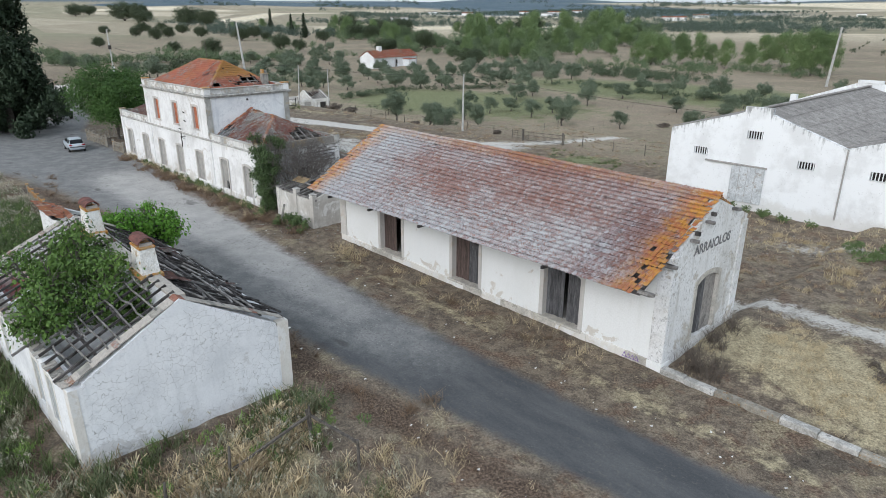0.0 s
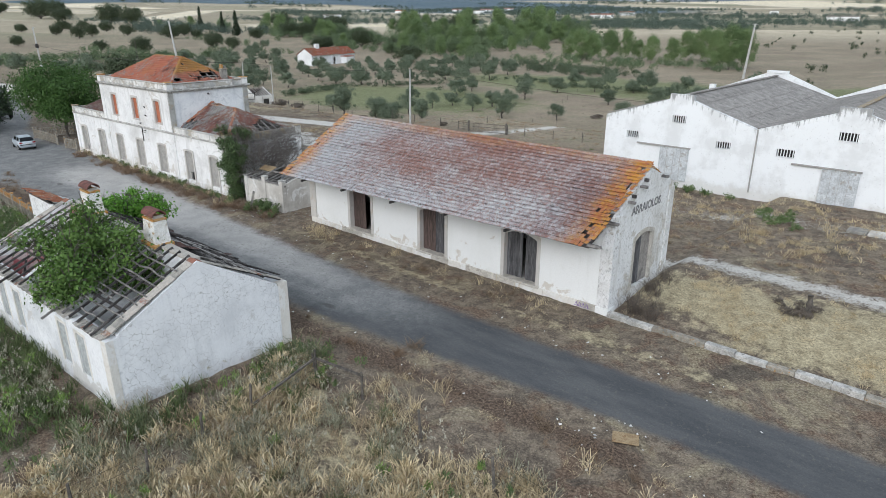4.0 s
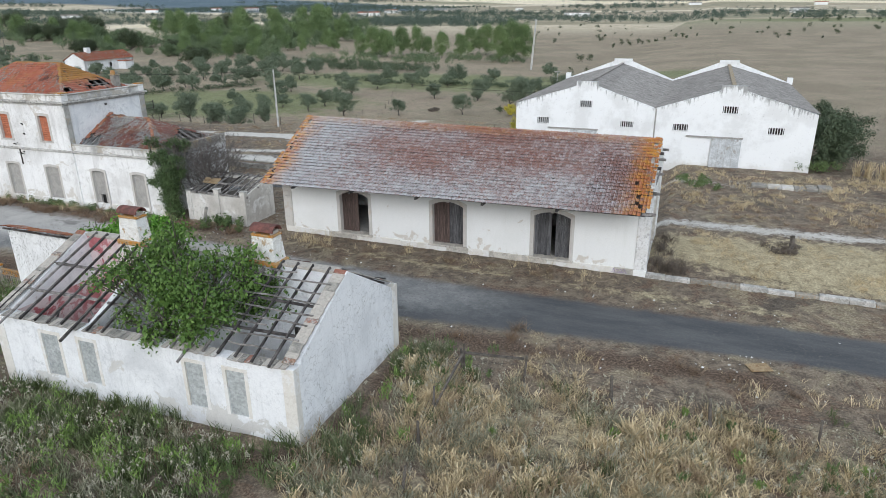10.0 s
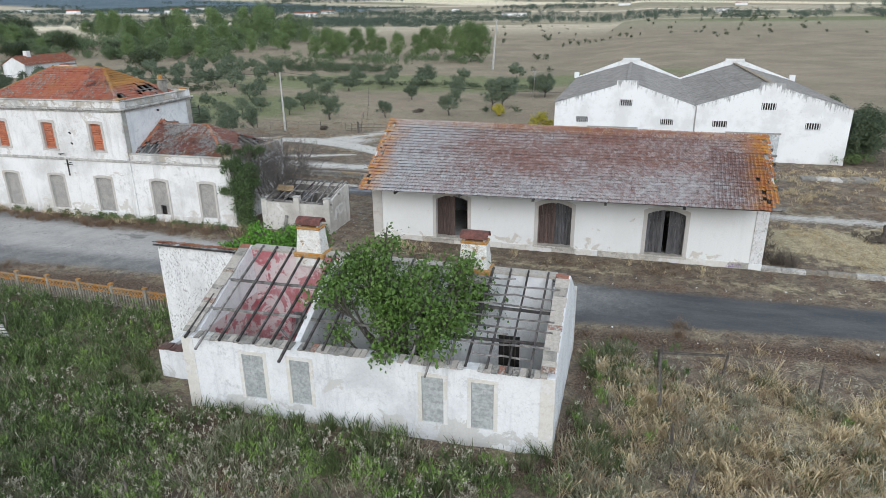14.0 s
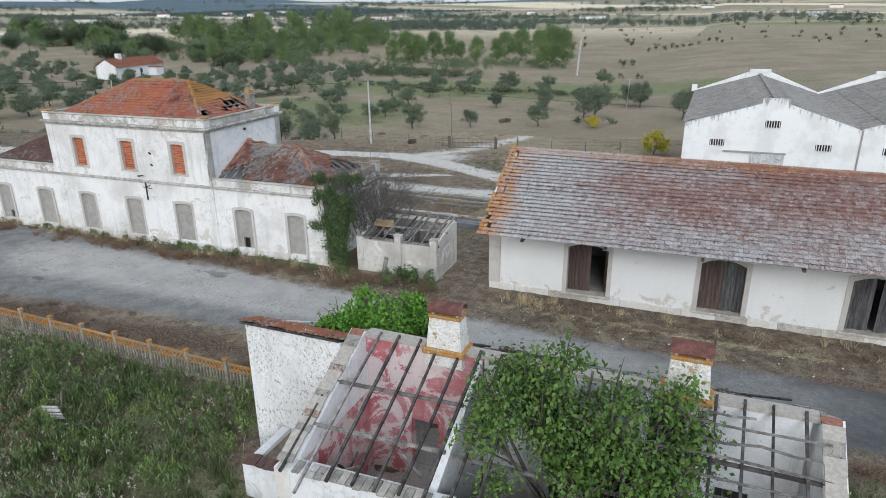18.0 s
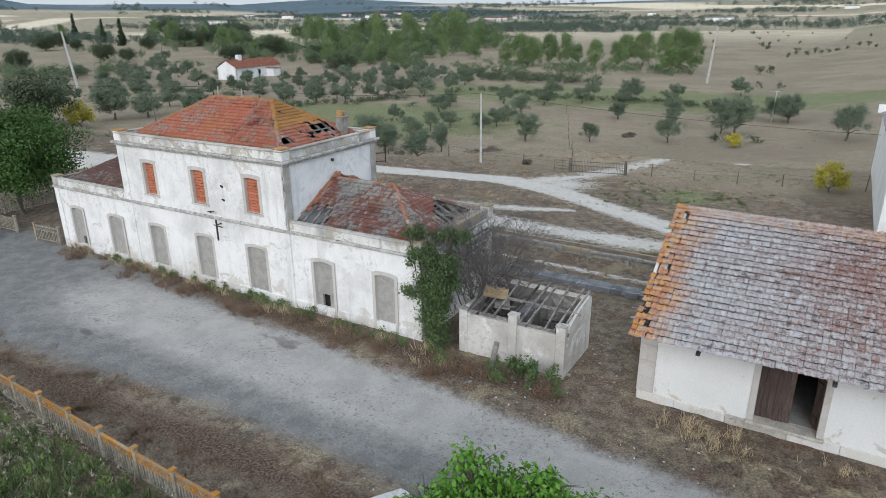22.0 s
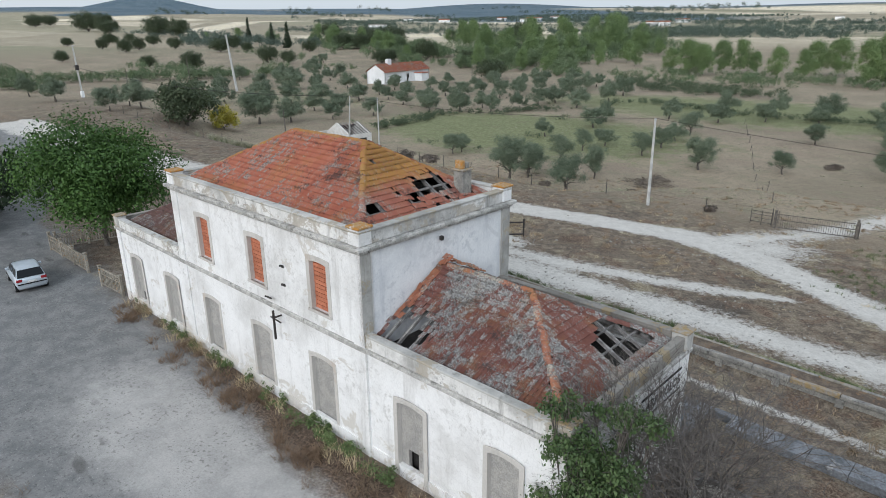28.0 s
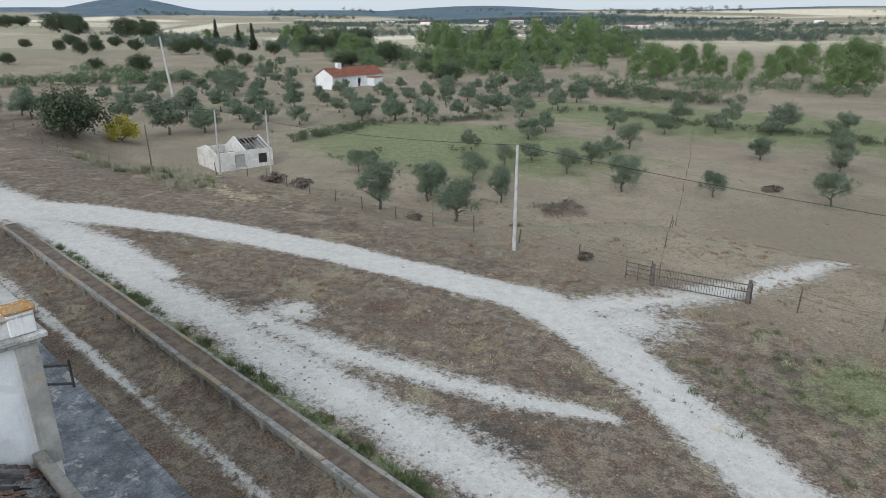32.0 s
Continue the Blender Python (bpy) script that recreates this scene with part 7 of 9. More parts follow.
poplar = tree("poplar", "tall green poplar in the valley", (-74, 233), 17.5, 6.8, 16.8, 1.0, 15000, 0.36, M_POPLAR, 80, 34, 0.35, 1.05, "poplars along the stream", split=False, tall=0.5, wild=0.14, shell=0.35)
planted([poplar], [(-152, 247, 10.8), (-140, 238, 14.9), (-136, 241, 12.8), (-132, 250, 13.4), (-126, 254, 14.2), (-123, 257, 9.4), (-109, 241, 12.2), (-100, 243, 11.6), (-103, 266, 14.6), (-95, 261, 15.3), (-78, 231, 14.2), (-71, 238, 15.0)], 17.5)
planted([poplar], [(-289, 225, 8.7), (-413, 382, 11.9), (-373, 390, 10.5), (-192, 215, 7.2), (-189, 252, 9.0), (-244, 336, 14.9), (-242, 351, 15.3), (-332, 444, 11.6), (-178, 264, 10.5), (-615, 273, 9), (-632, 314, 13.0), (-239, 283, 10), (-231, 289, 11.8), (-205, 262, 9), (-218, 300, 11), (-262, 370, 13), (-200, 330, 12)], 17.5)
copse = tree("field_tree", "round green tree in the valley wood", (-192, 230), 10, 6.4, 9.6, 0.8, 8000, 0.36, M_WOODS, 83, 20, 0.3, 0.9, "round trees of the valley wood", split=False, wild=0.14, shell=0.3)
for (ax, ay), (bx_, by_), n, wd, h in (((-330, 250), (-205, 285), 26, 20, 8.5), ((-300, 215), (-180, 212), 20, 8, 6), ((-330, 320), (-215, 330), 26, 26, 10), ((-240, 300), (-250, 420), 18, 18, 11), ((-440, 280), (-340, 262), 16, 14, 9), ((-420, 380), (-260, 430), 26, 22, 11), ((-560, 300), (-440, 300), 10, 18, 9), ((-270, 240), (-200, 236), 14, 10, 7)):
    for i in range(n):
        t = random.random()
        place(copse if random.random() < 0.72 else poplar, ax + (bx_ - ax) * t + random.gauss(0, wd * 0.5), ay + (by_ - ay) * t + random.gauss(0, wd * 0.5), h / 10 * random.uniform(0.65, 1.25), random.uniform(0, 360))


def conifer(at, h, r, seed, leaves, size, label, name="cypress"):
    """A big dark conifer of ragged tiers."""
    rng = random.Random(seed)
    tr = thing(name, label, "tree", (at[0], at[1], ground_at(*at) - 0.1), 0)
    part("trunk", tube(bmesh.new(), [(0, 0, 0), (0.2, 0.1, h * 0.5), (0, 0, h * 0.95)], [0.55, 0.4, 0.08], 9), M_BARK, tr)
    cl = []
    for i in range(190):
        t = rng.random() ** 1.25
        zz = h * (0.03 + 0.94 * t)
        rad = r * (1 - t) ** 0.6 * rng.uniform(0.25, 1.0)
        a = rng.uniform(0, 2 * math.pi)
        s = r * rng.uniform(0.16, 0.30) * (1.15 - 0.6 * t)
        cl.append((rad * math.cos(a), rad * math.sin(a), zz, s, s * 1.2))
    v, q = leaf_cloud(cl, leaves, size, seed, droop=-0.4, shell=0.45, aspect=0.45)
    np_mesh("crown", v, q, M_CYP, tr, kind="")
    return tr


conifer((-87.8, -7.4), 22, 7.2, 81, 70000, 0.40, "huge dark ragged cypress beside the yard")
small_cyp = conifer((-491, 266), 17, 2.3, 82, 2200, 0.8, "dark narrow cypress on the far slope")
for x, y, s in ((-444, 250, 1.0), (-550, 279, 1.2), (-452, 256, 0.7)):
    place(small_cyp, x, y, s)


def bushes(name, spots_, leaves_each, size, mat, seed, label, category="bushes", droop=0.2, aspect=0.55):
    """Many shrubs or far tree crowns joined as one. spots_: x, y, radius, height."""
    vs, qs, n = [], [], 0
    rng = random.Random(seed)
    for k, (x, y, r, h) in enumerate(spots_):
        z = ground_at(x, y)
        cl = [(x + rng.uniform(-0.5, 0.5) * r, y + rng.uniform(-0.5, 0.5) * r, z + h * rng.uniform(0.35, 0.72), r * rng.uniform(0.45, 0.7), h * rng.uniform(0.28, 0.4)) for _ in range(5)]
        v, q = leaf_cloud(cl, leaves_each, size if size > 0 else -size * r, seed * 100 + k, droop, 0.5, aspect, wild=0.25)
        vs.append(v)
        qs.append(q + n)
        n += len(v)
    return np_mesh(name, np.concatenate(vs), np.concatenate(qs), mat, None, label, "stuff", category)


rw = random.Random(90)
wood = []
for (ax, ay), (bx_, by_), n, wd, h in (((-340, 245), (-205, 275), 110, 30, 7), ((-175, 205), (-100, 212), 50, 8, 4.0), ((-155, 236), (-70, 230), 90, 12, 3.6), ((-300, 218), (-170, 205), 60, 9, 4.5), ((-330, 330), (-215, 340), 60, 30, 8), ((-160, 300), (-260, 420), 40, 18, 8), ((-430, 260), (-330, 262), 40, 14, 6),
                                       ((-300, 40), (-290, 75), 60, 9, 4.6), ((-290, 75), (-272, 112), 70, 8, 5.0), ((-272, 112), (-266, 135), 36, 6, 4.4), ((-232, 27), (-205, 33), 26, 6, 4.0), ((-345, 105), (-300, 110), 30, 12, 4.5),
                                       ((-420, 200), (-330, 190), 26, 8, 4), ((-310, 150), (-255, 175), 20, 8, 3.5)):
    for i in range(n):
        t = rw.random()
        wood.append((ax + (bx_ - ax) * t + rw.gauss(0, wd * 0.4), ay + (by_ - ay) * t + rw.gauss(0, wd * 0.4), h * rw.uniform(0.4, 0.65), h * rw.uniform(0.6, 1.2)))
bushes("valley_woods", wood, 190, -0.17, M_WOODS, 91, "mixed green woodland and thicket along the valley")


def along(pts, n, wd, h):
    """Low bushes strewn along a broken line."""
    out = []
    for _ in range(n):
        k = rw.randrange(len(pts) - 1)
        t = rw.random()
        (ax, ay), (bx_, by_) = pts[k], pts[k + 1]
        hh = h * rw.uniform(0.5, 1.3)
        out.append((ax + (bx_ - ax) * t + rw.gauss(0, wd), ay + (by_ - ay) * t + rw.gauss(0, wd), hh * rw.uniform(0.6, 0.95), hh))
    return out


hedges = along([(-127, 69), (-129, 76), (-129, 84), (-133, 91), (-131, 99), (-124, 103), (-122, 115), (-116, 120)], 120, 0.9, 1.5) + along([(-115, 137), (-109, 148), (-94, 142), (-82, 138), (-70, 138), (-62, 138), (-55, 140), (-46, 135), (-30, 128)], 150, 1.0, 1.5)
hedges += along([(-134, 186), (-117, 180), (-104, 181), (-90, 183)], 110, 4.5, 2.6) + along([(-150, 203), (-128, 192), (-100, 190)], 60, 5, 2.4) + along([(-205, 118), (-160, 100), (-140, 84)], 24, 9, 1.0) + along([(-150, 140), (-128, 118)], 26, 8, 1.0)
hedges += [(-98.0, 81.9, 1.0, 1.5), (-97.0, 82.8, 1.1, 1.5), (-104.9, 64.1, 1.1, 1.6), (-107.0, 73.7, 1.2, 1.3), (-109.2, 65.1, 0.7, 0.9), (-106.9, 105.7, 2.0, 1.4), (-96.2, 66.3, 1.0, 1.2), (-94.2, 68.1, 0.7, 0.8), (-36, 90, 1.6, 1.4), (-30, 89, 1.8, 1.3), (-33, 91, 1.4, 1.0)]
bushes("hedges", hedges, 160, -0.16, M_BUSH, 98, "low dark hedges and brambles round the meadow", "hedge")
far_wood = []
while len(far_wood) < 1500:
    a = radians(rw.uniform(-68, 30))
    d = 500 * math.exp(rw.random() * 1.8)
    x, y = -20 + d * math.sin(a), d * math.cos(a)
    belt_ = noise.noise(Vector((x * 0.0022, y * 0.006, 2.0))) - 0.35 * float(sm(np.array(math.degrees(a)), -22.0, -8.0)) * (d < 900)
    if belt_ > 0.34:
        s = rw.uniform(3, 5) * (0.8 + d / 1500)
        far_wood.append((x, y, s, s * rw.uniform(1.1, 1.7)))
for (ax, ay), (bx_, by_), n, wd in (((-850, 500), (-420, 500), 150, 16), ((-800, 600), (-640, 520), 60, 14), ((-420, 760), (60, 680), 220, 26), ((-900, 330), (-640, 300), 90, 20), ((60, 660), (500, 560), 120, 20), ((-420, 640), (-250, 660), 70, 12), ((-1000, 800), (-450, 850), 160, 25), ((-485, 970), (-200, 1090), 170, 14), ((-260, 800), (-90, 790), 70, 12), ((-60, 890), (110, 825), 80, 12), ((110, 825), (420, 640), 110, 14), ((-690, 560), (-560, 640), 60, 10)):
    for i in range(n):
        t = rw.random()
        s = rw.uniform(3.5, 6)
        far_wood.append((ax + (bx_ - ax) * t + rw.gauss(0, wd), ay + (by_ - ay) * t + rw.gauss(0, wd), s, s * rw.uniform(1.2, 2)))
bushes("far_woods", far_wood, 90, -0.21, M_FARW, 92, "haze-tinted green tree belts on the far slopes")
grove = []
for i in range(26):
    for j in range(46):
        t = j / 45
        x, y = -1330 + 640 * t + i * 8 * 0.6, 1000 + 130 * t + i * 24
        grove.append((x + rw.uniform(-4, 4), y + rw.uniform(-4, 4), rw.uniform(3.5, 5.5), rw.uniform(4.5, 6.5)))
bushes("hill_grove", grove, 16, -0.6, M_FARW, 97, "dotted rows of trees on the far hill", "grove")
scrub = [(x, y, h * 0.55, h) for x, y, h in ((-44, 241, 3.4), (-47, 236, 3.8), (-41, 188, 2.1), (-35, 186, 2.5), (-38, 329, 3.2), (-45, 318, 2.6), (-27, 351, 2.8), (-23, 356, 2.6), (-18, 381, 3), (-14, 373, 3), (-30, 345, 2.4), (27, 378, 2.2), (90, 564, 5.5), (78, 541, 7.1), (77, 460, 2.6), (92, 439, 3.1), (93, 382, 2.2), (-33, 336, 2.6), (-36, 90, 1.4))]
for _ in range(60):
    h = rw.uniform(1.6, 3.6)
    scrub.append((rw.uniform(-130, 130), rw.uniform(330, 640), h * 0.55, h))
bushes("field_scrub", scrub, 260, -0.2, M_OAK, 93, "scattered scrub on the parched hillside")
rough = [(-63.8, 63.6, 3.2, 1.2), (-49.9, 89.5, 1.4, 0.8), (-64.7, 41.0, 0.8, 0.5), (-85.5, 40.5, 1.8, 1.3), (-82, 41, 1.5, 0.9), (-57, 46, 0.8, 0.4), (-47, 40.5, 0.6, 0.5)]
bushes("dead_brush", rough, 1500, 0.2, M_DEAD, 94, "heaps of dead grey-brown brush in the field")
low = [(1.0 + rw.uniform(0, 3), 19.0 + rw.uniform(-2.0, 3.0), 0.6, 0.6) for _ in range(9)] + [(10 + rw.uniform(0, 3), 27.2 + rw.uniform(-0.6, 0.6), 0.8, 1.2) for _ in range(8)] + [(-13 + rw.uniform(0, 10), 25.9 + rw.uniform(-0.4, 0.3), 0.5, 0.7) for _ in range(12)]
bushes("store_weeds", low, 200, 0.12, M_WEED, 95, "grey-green weeds before the store")


# ---- fig trees, ivy, bare shrub ----
def fig(name, label, at, z0, clumps, leaves, mat, seed, size=0.30, stems=8, base_r=0.09):
    rng = random.Random(seed)
    f = thing(name, label, "tree", (at[0], at[1], z0))
    for i, c in enumerate(clumps):
        bm = bmesh.new()
        e = Vector(c[:3])
        s = Vector((rng.uniform(-0.25, 0.25), rng.uniform(-0.25, 0.25), 0))
        m = s.lerp(e, 0.5) + Vector((rng.uniform(-0.2, 0.2), rng.uniform(-0.2, 0.2), 0.35))
        tube(bm, [s, m, e], [base_r, base_r * 0.6, base_r * 0.2], 6)
        for _ in range(9):
            d = Vector((rng.gauss(0, 1), rng.gauss(0, 1), rng.gauss(0.3, 0.7))).normalized() * c[3] * rng.uniform(0.7, 1.3)
            tube(bm, [m.lerp(e, rng.uniform(0.4, 1)), e + d * 0.5, e + d], [base_r * 0.3, base_r * 0.2, base_r * 0.07], 4)
        part("stem", bm, M_BARK, f)
    v, q = leaf_cloud(clumps, leaves, size, seed, 0.45, 0.35, 0.62, sub=14, wild=1.0, wide=0.85)
    np_mesh("crown", v, q, mat, f, kind="")
    return f


rf = random.Random(5)
cl = [(rf.uniform(-2.6, 2.5), rf.uniform(-1.9, 1.6), rf.uniform(3.3, 5.2), rf.uniform(0.7, 1.1), rf.uniform(0.55, 0.85)) for _ in range(28)] + [(1.5, -1.8, 3.4, 0.6, 0.5), (-1.8, -1.6, 3.3, 0.6, 0.5), (0.2, -2.2, 3.0, 0.5, 0.45), (-0.6, 0.2, 6.1, 0.8, 0.6), (2.1, 0.6, 5.4, 0.6, 0.5)]
fig("fig_tree", "leafy green fig tree growing inside the roofless house", (-15.25, -17.4), 0.0, cl, 17000, M_FIG, 101, 0.125)
cl = [(rf.uniform(-1.3, 2.4), rf.uniform(-0.9, 1.9), rf.uniform(2.8, 4.15), rf.uniform(0.5, 0.8), rf.uniform(0.4, 0.55)) for _ in range(34)]
fig("fig_tree", "bright green fig tree sprouting behind the annex", (-23.8, -13.2), 0.0, cl, 15000, M_FIGB, 102, 0.14)
cl = [(rf.uniform(-0.25, 0.55), rf.uniform(-0.45, 0.4), 0.2 + 3.3 * i / 17, rf.uniform(0.42, 0.7), rf.uniform(0.4, 0.6)) for i in range(18)] + [(rf.uniform(-1.0, 1.0), rf.uniform(-0.4, 1.0), rf.uniform(2.6, 4.6), rf.uniform(0.35, 0.6), rf.uniform(0.35, 0.5)) for _ in range(17)] + [(rf.uniform(-1.2, 1.5), rf.uniform(-0.3, 1.5), rf.uniform(4.0, 5.6), rf.uniform(0.28, 0.5), rf.uniform(0.25, 0.4)) for _ in range(15)] + [(-0.9, 0.2, 4.9, 0.45, 0.5), (-0.8, 0.1, 5.5, 0.35, 0.4), (1.2, 1.0, 5.4, 0.4, 0.35)]
fig("ivy_clad_tree", "dark ivy-clad tree against the station's end", (-32.9, -0.5), 0.0, cl, 30000, M_IVY, 103, 0.09, base_r=0.05)


def bare_shrub(at, h, r, seed, label):
    rng = random.Random(seed)
    s = thing("bare_shrub", label, "shrub", (*at, ground_at(*at)))

    def grow(bm, p, d, ln, rad, depth):
        e = p + d * ln
        tube(bm, [p, p.lerp(e, 0.5) + Vector((rng.uniform(-1, 1), rng.uniform(-1, 1), rng.uniform(-1, 1))) * ln * 0.08, e], [rad, rad * 0.8, rad * 0.5], 4)
        if depth:
            for _ in range(3 if depth > 1 else 4):
                nd = (d + Vector((rng.gauss(0, 0.6), rng.gauss(0, 0.6), rng.gauss(0.05, 0.5)))).normalized()
                grow(bm, p.lerp(e, rng.uniform(0.5, 1)), nd, ln * rng.uniform(0.5, 0.8), rad * 0.62, depth - 1)

    for i in range(7):
        a = 2 * math.pi * i / 7
        bm = bmesh.new()
        grow(bm, Vector((0, 0, 0)), Vector((math.cos(a) * r / h, math.sin(a) * r / h, 1)).normalized(), h * 0.45, 0.045, 5)
        part("stem", bm, M_TWIG, s)
    return s


bare_shrub((-31.0, 2.6), 6.2, 2.8, 111, "leafless grey shrub beside the ruin")
bare_shrub((-31.9, 1.9), 6.4, 2.8, 113, "leafless grey shrub behind the ivy-clad tree")
bare_shrub((-32.3, 3.0), 5.4, 2.2, 112, "leafless grey shrub against the station's end")


# ---- grass ----
def grass(name, regions, material, seed, label, blade=(0.35, 0.75), width=0.02, lean=0.35, per=7, tip=0.3):
    """Tufts of blades. regions: (x0, x1, y0, y1, tufts per square metre)."""
    rng = np.random.default_rng(seed)
    px, py = [], []
    for x0, x1, y0, y1, dens in regions:
        n = int((x1 - x0) * (y1 - y0) * dens)
        k = rng.integers(0, n // 5 + 1, n)
        x = np.clip(rng.uniform(x0, x1, n // 5 + 1)[k] + rng.normal(0, 0.17, n), x0, x1)
        y = np.clip(rng.uniform(y0, y1, n // 5 + 1)[k] + rng.normal(0, 0.17, n), y0, y1)
        keep = (np.sin(x * 1.7 + seed) * np.cos(y * 1.3 + x * 0.6) + 0.8 * np.sin(x * 0.55 + 2 * seed) * np.cos(y * 0.63) + rng.normal(0, 0.4, n)) > -0.2
        rim = np.minimum(np.minimum(x - x0, x1 - x), np.minimum(y - y0, y1 - y)) / min(2.5, (x1 - x0) / 3, (y1 - y0) / 3)
        keep &= rim + 0.5 * np.sin(x * 1.1 + y * 0.7) > rng.random(n) * 1.1 - 0.1
        keep &= ~((x > -22.9) & (x < -9.3) & (y > -20.18 + 0.041 * (x + 22.8)) & (y < -11.7)) & ~((x > -26.5) & (x < -22) & (y > -16.6) & (y < -12.2)) & ~((x > -25.4) & (x < -22) & (y > -18.7) & (y < -16))
        px.append(x[keep])
        py.append(y[keep])
    x, y = np.repeat(np.concatenate(px), per), np.repeat(np.concatenate(py), per)
    n = len(x)
    x = x + rng.normal(0, 0.08, n)
    y = y + rng.normal(0, 0.08, n)
    z = height(x, y) - 0.02
    h = rng.uniform(*blade, n) * (0.75 + 0.5 * (np.sin(x * 0.9) * np.cos(y * 0.8)) * 0.5 + 0.25)
    a = rng.uniform(0, 2 * np.pi, n)
    ln = np.abs(rng.normal(lean, 0.2, n)) * h
    b = rng.uniform(0, 2 * np.pi, n)
    w = width * rng.uniform(0.6, 1.4, n)
    sx, sy = np.cos(b) * w, np.sin(b) * w
    dx, dy = np.cos(a) * ln, np.sin(a) * ln
    p = np.stack([x, y, z], 1)
    v = np.stack([p + np.stack([-sx, -sy, 0 * z], 1), p + np.stack([sx, sy, 0 * z], 1),
                  p + np.stack([dx * 0.4 + sx, dy * 0.4 + sy, h * 0.62], 1), p + np.stack([dx * 0.4 - sx, dy * 0.4 - sy, h * 0.62], 1),
                  p + np.stack([dx + sx * tip, dy + sy * tip, h], 1), p + np.stack([dx - sx * tip, dy - sy * tip, h], 1)], 1).reshape(-1, 3)
    k = np.arange(n)[:, None] * 6
    q = np.concatenate([k + np.array([0, 1, 2, 3]), k + np.array([3, 2, 4, 5])])
    return np_mesh(name, v, q, material, None, label, "stuff", "grass")


grass("dry_grass", [(-8.8, 16, -29, -11.5, 8), (-9.2, -3, -20, -11.5, 3), (-3, 20, -11.5, -9.6, 4), (16, 34, -30, -9, 4)], M_STRAW, 121, "tall straw-coloured dry grass", (0.16, 0.5), 0.0075, 0.6, 10, 1.6)
grass("grey_grass", [(-9, 16, -29, -12, 9), (-44, -9, -30, -20.4, 18), (-46, -26.6, -20, -14.2, 4), (-60, -46, -24, -13, 5)], M_HAY, 122, "seeding grey-green meadow grass", (0.2, 0.6), 0.007, 0.5, 11, 1.8)
grass("green_grass", [(-44, -22, -30, -20.4, 8), (-45, -26.6, -21, -14.2, 8), (-22, -9, -24, -20.4, 9), (-9.5, -4, -21, -12, 5), (-56, -44, -22, -13.5, 6), (6, 20, -13.5, -11, 4), (-4, 16, -29, -13, 2.5)], M_GREENG, 123, "rank green grass and weeds", (0.2, 0.55), 0.007, 0.55, 12)
grass("straw_mat", [(-9, 18, -30, -12, 28), (-24, -9, -31, -23, 12), (-39, -33, -22, -17.4, 30)], M_STRAW, 149, "dense mat of short bleached straw", (0.08, 0.34), 0.009, 0.75, 8, 1.2)
grass("plume_grass", [(-50, -26.6, -21.5, -13.4, 4), (-46, -9, -30, -20.6, 4.5), (-9, -4, -29, -12.5, 2), (-4, 16, -29, -12.5, 0.8), (-62, -44, -30, -15, 3)], M_PLUME, 141, "pale feathery seed heads over the meadow", (0.35, 0.65), 0.0035, 0.5, 6, 3.2)
grass("russet_grass", [(-46, -27, -22, -14.2, 3), (-46, -9, -30, -20.6, 2.5), (-9, 16, -29, -12.5, 3.5), (-9.2, -5, -21, -12, 5)], M_REDG, 142, "russet dried stalks in the meadow", (0.25, 0.55), 0.006, 0.5, 12, 1.5)
grass("straw_clumps", [(-8, 20, -29, -12.8, 5), (-9, -4, -29, -13, 3), (-39, -33.5, -22, -17.6, 6)], M_STRAW, 143, "thick clumps of bleached straw", (0.2, 0.52), 0.012, 0.55, 20, 1.3)
grass("green_clumps", [(-46, -9, -30, -20.5, 7), (-62, -48, -30, -14.2, 8), (-50, -38, -21, -13.3, 10), (-9.1, -6.5, -21.5, -11.8, 6), (-23, -8.8, -22, -20.45, 10), (-6, 16, -29, -13, 0.6)], M_SAGE, 144, "thick clumps of sage-green grass", (0.25, 0.7), 0.011, 0.45, 18)
grass("rank_grass", [(-39, -26.8, -24, -13.4, 5), (-28, -9, -24, -20.0, 9), (-23, -9.2, -21.2, -19.4, 14), (-27.5, -22.5, -22, -16.4, 9), (-9.2, -6.8, -21, -11.8, 9)], M_GREENG, 150, "rank dark green grass beside the annex", (0.25, 0.7), 0.012, 0.5, 12)
grass("reeds", [(13.8, 19.5, 24.8, 29, 9)], M_STRAW, 145, "tall bleached reeds beside the store", (0.9, 1.7), 0.016, 0.2, 9, 1.2)
grass("ledge_straw", [(5, 19, 19, 25.5, 9), (0.5, 19, 11, 19, 5), (-14, 5, 18, 26, 6)], M_STRAW, 146, "bleached grass round the broken ledge", (0.1, 0.4), 0.009, 0.7, 10)
grass("platform_moss", [(-76, -24, 14.42, 15.18, 26)], leaf_mat("rusty_moss", (0.14, 0.075, 0.040), (0.40, 0.215, 0.085), (0.24, 0.125, 0.055)), 147, "rusty dried moss and weeds on the platform", (0.02, 0.12), 0.012, 1.0, 8)
grass("platform_weeds", [(-76, -24, 14.42, 15.15, 7)], M_GREENG, 152, "sparse green weeds on the platform", (0.04, 0.16), 0.010, 0.8, 10)
grass("short_straw", [(0.6, 28, 0.5, 7.6, 20), (-22, 0, -2.9, -0.7, 8), (-90, -45, 31.5, 37, 2), (-50, -22, 22, 27, 1.5), (-66, -42, 22.8, 26.5, 4), (-45, -20, 34, 40, 1.5), (0, 26, 10.5, 19, 6), (-9, 14, 21, 25.5, 6), (-8, 16, -11.5, -8.6, 5), (-26, -8, -11.6, -9.6, 3)], M_STRAW, 124, "short parched grass", (0.06, 0.2), 0.006, 0.9, 9)
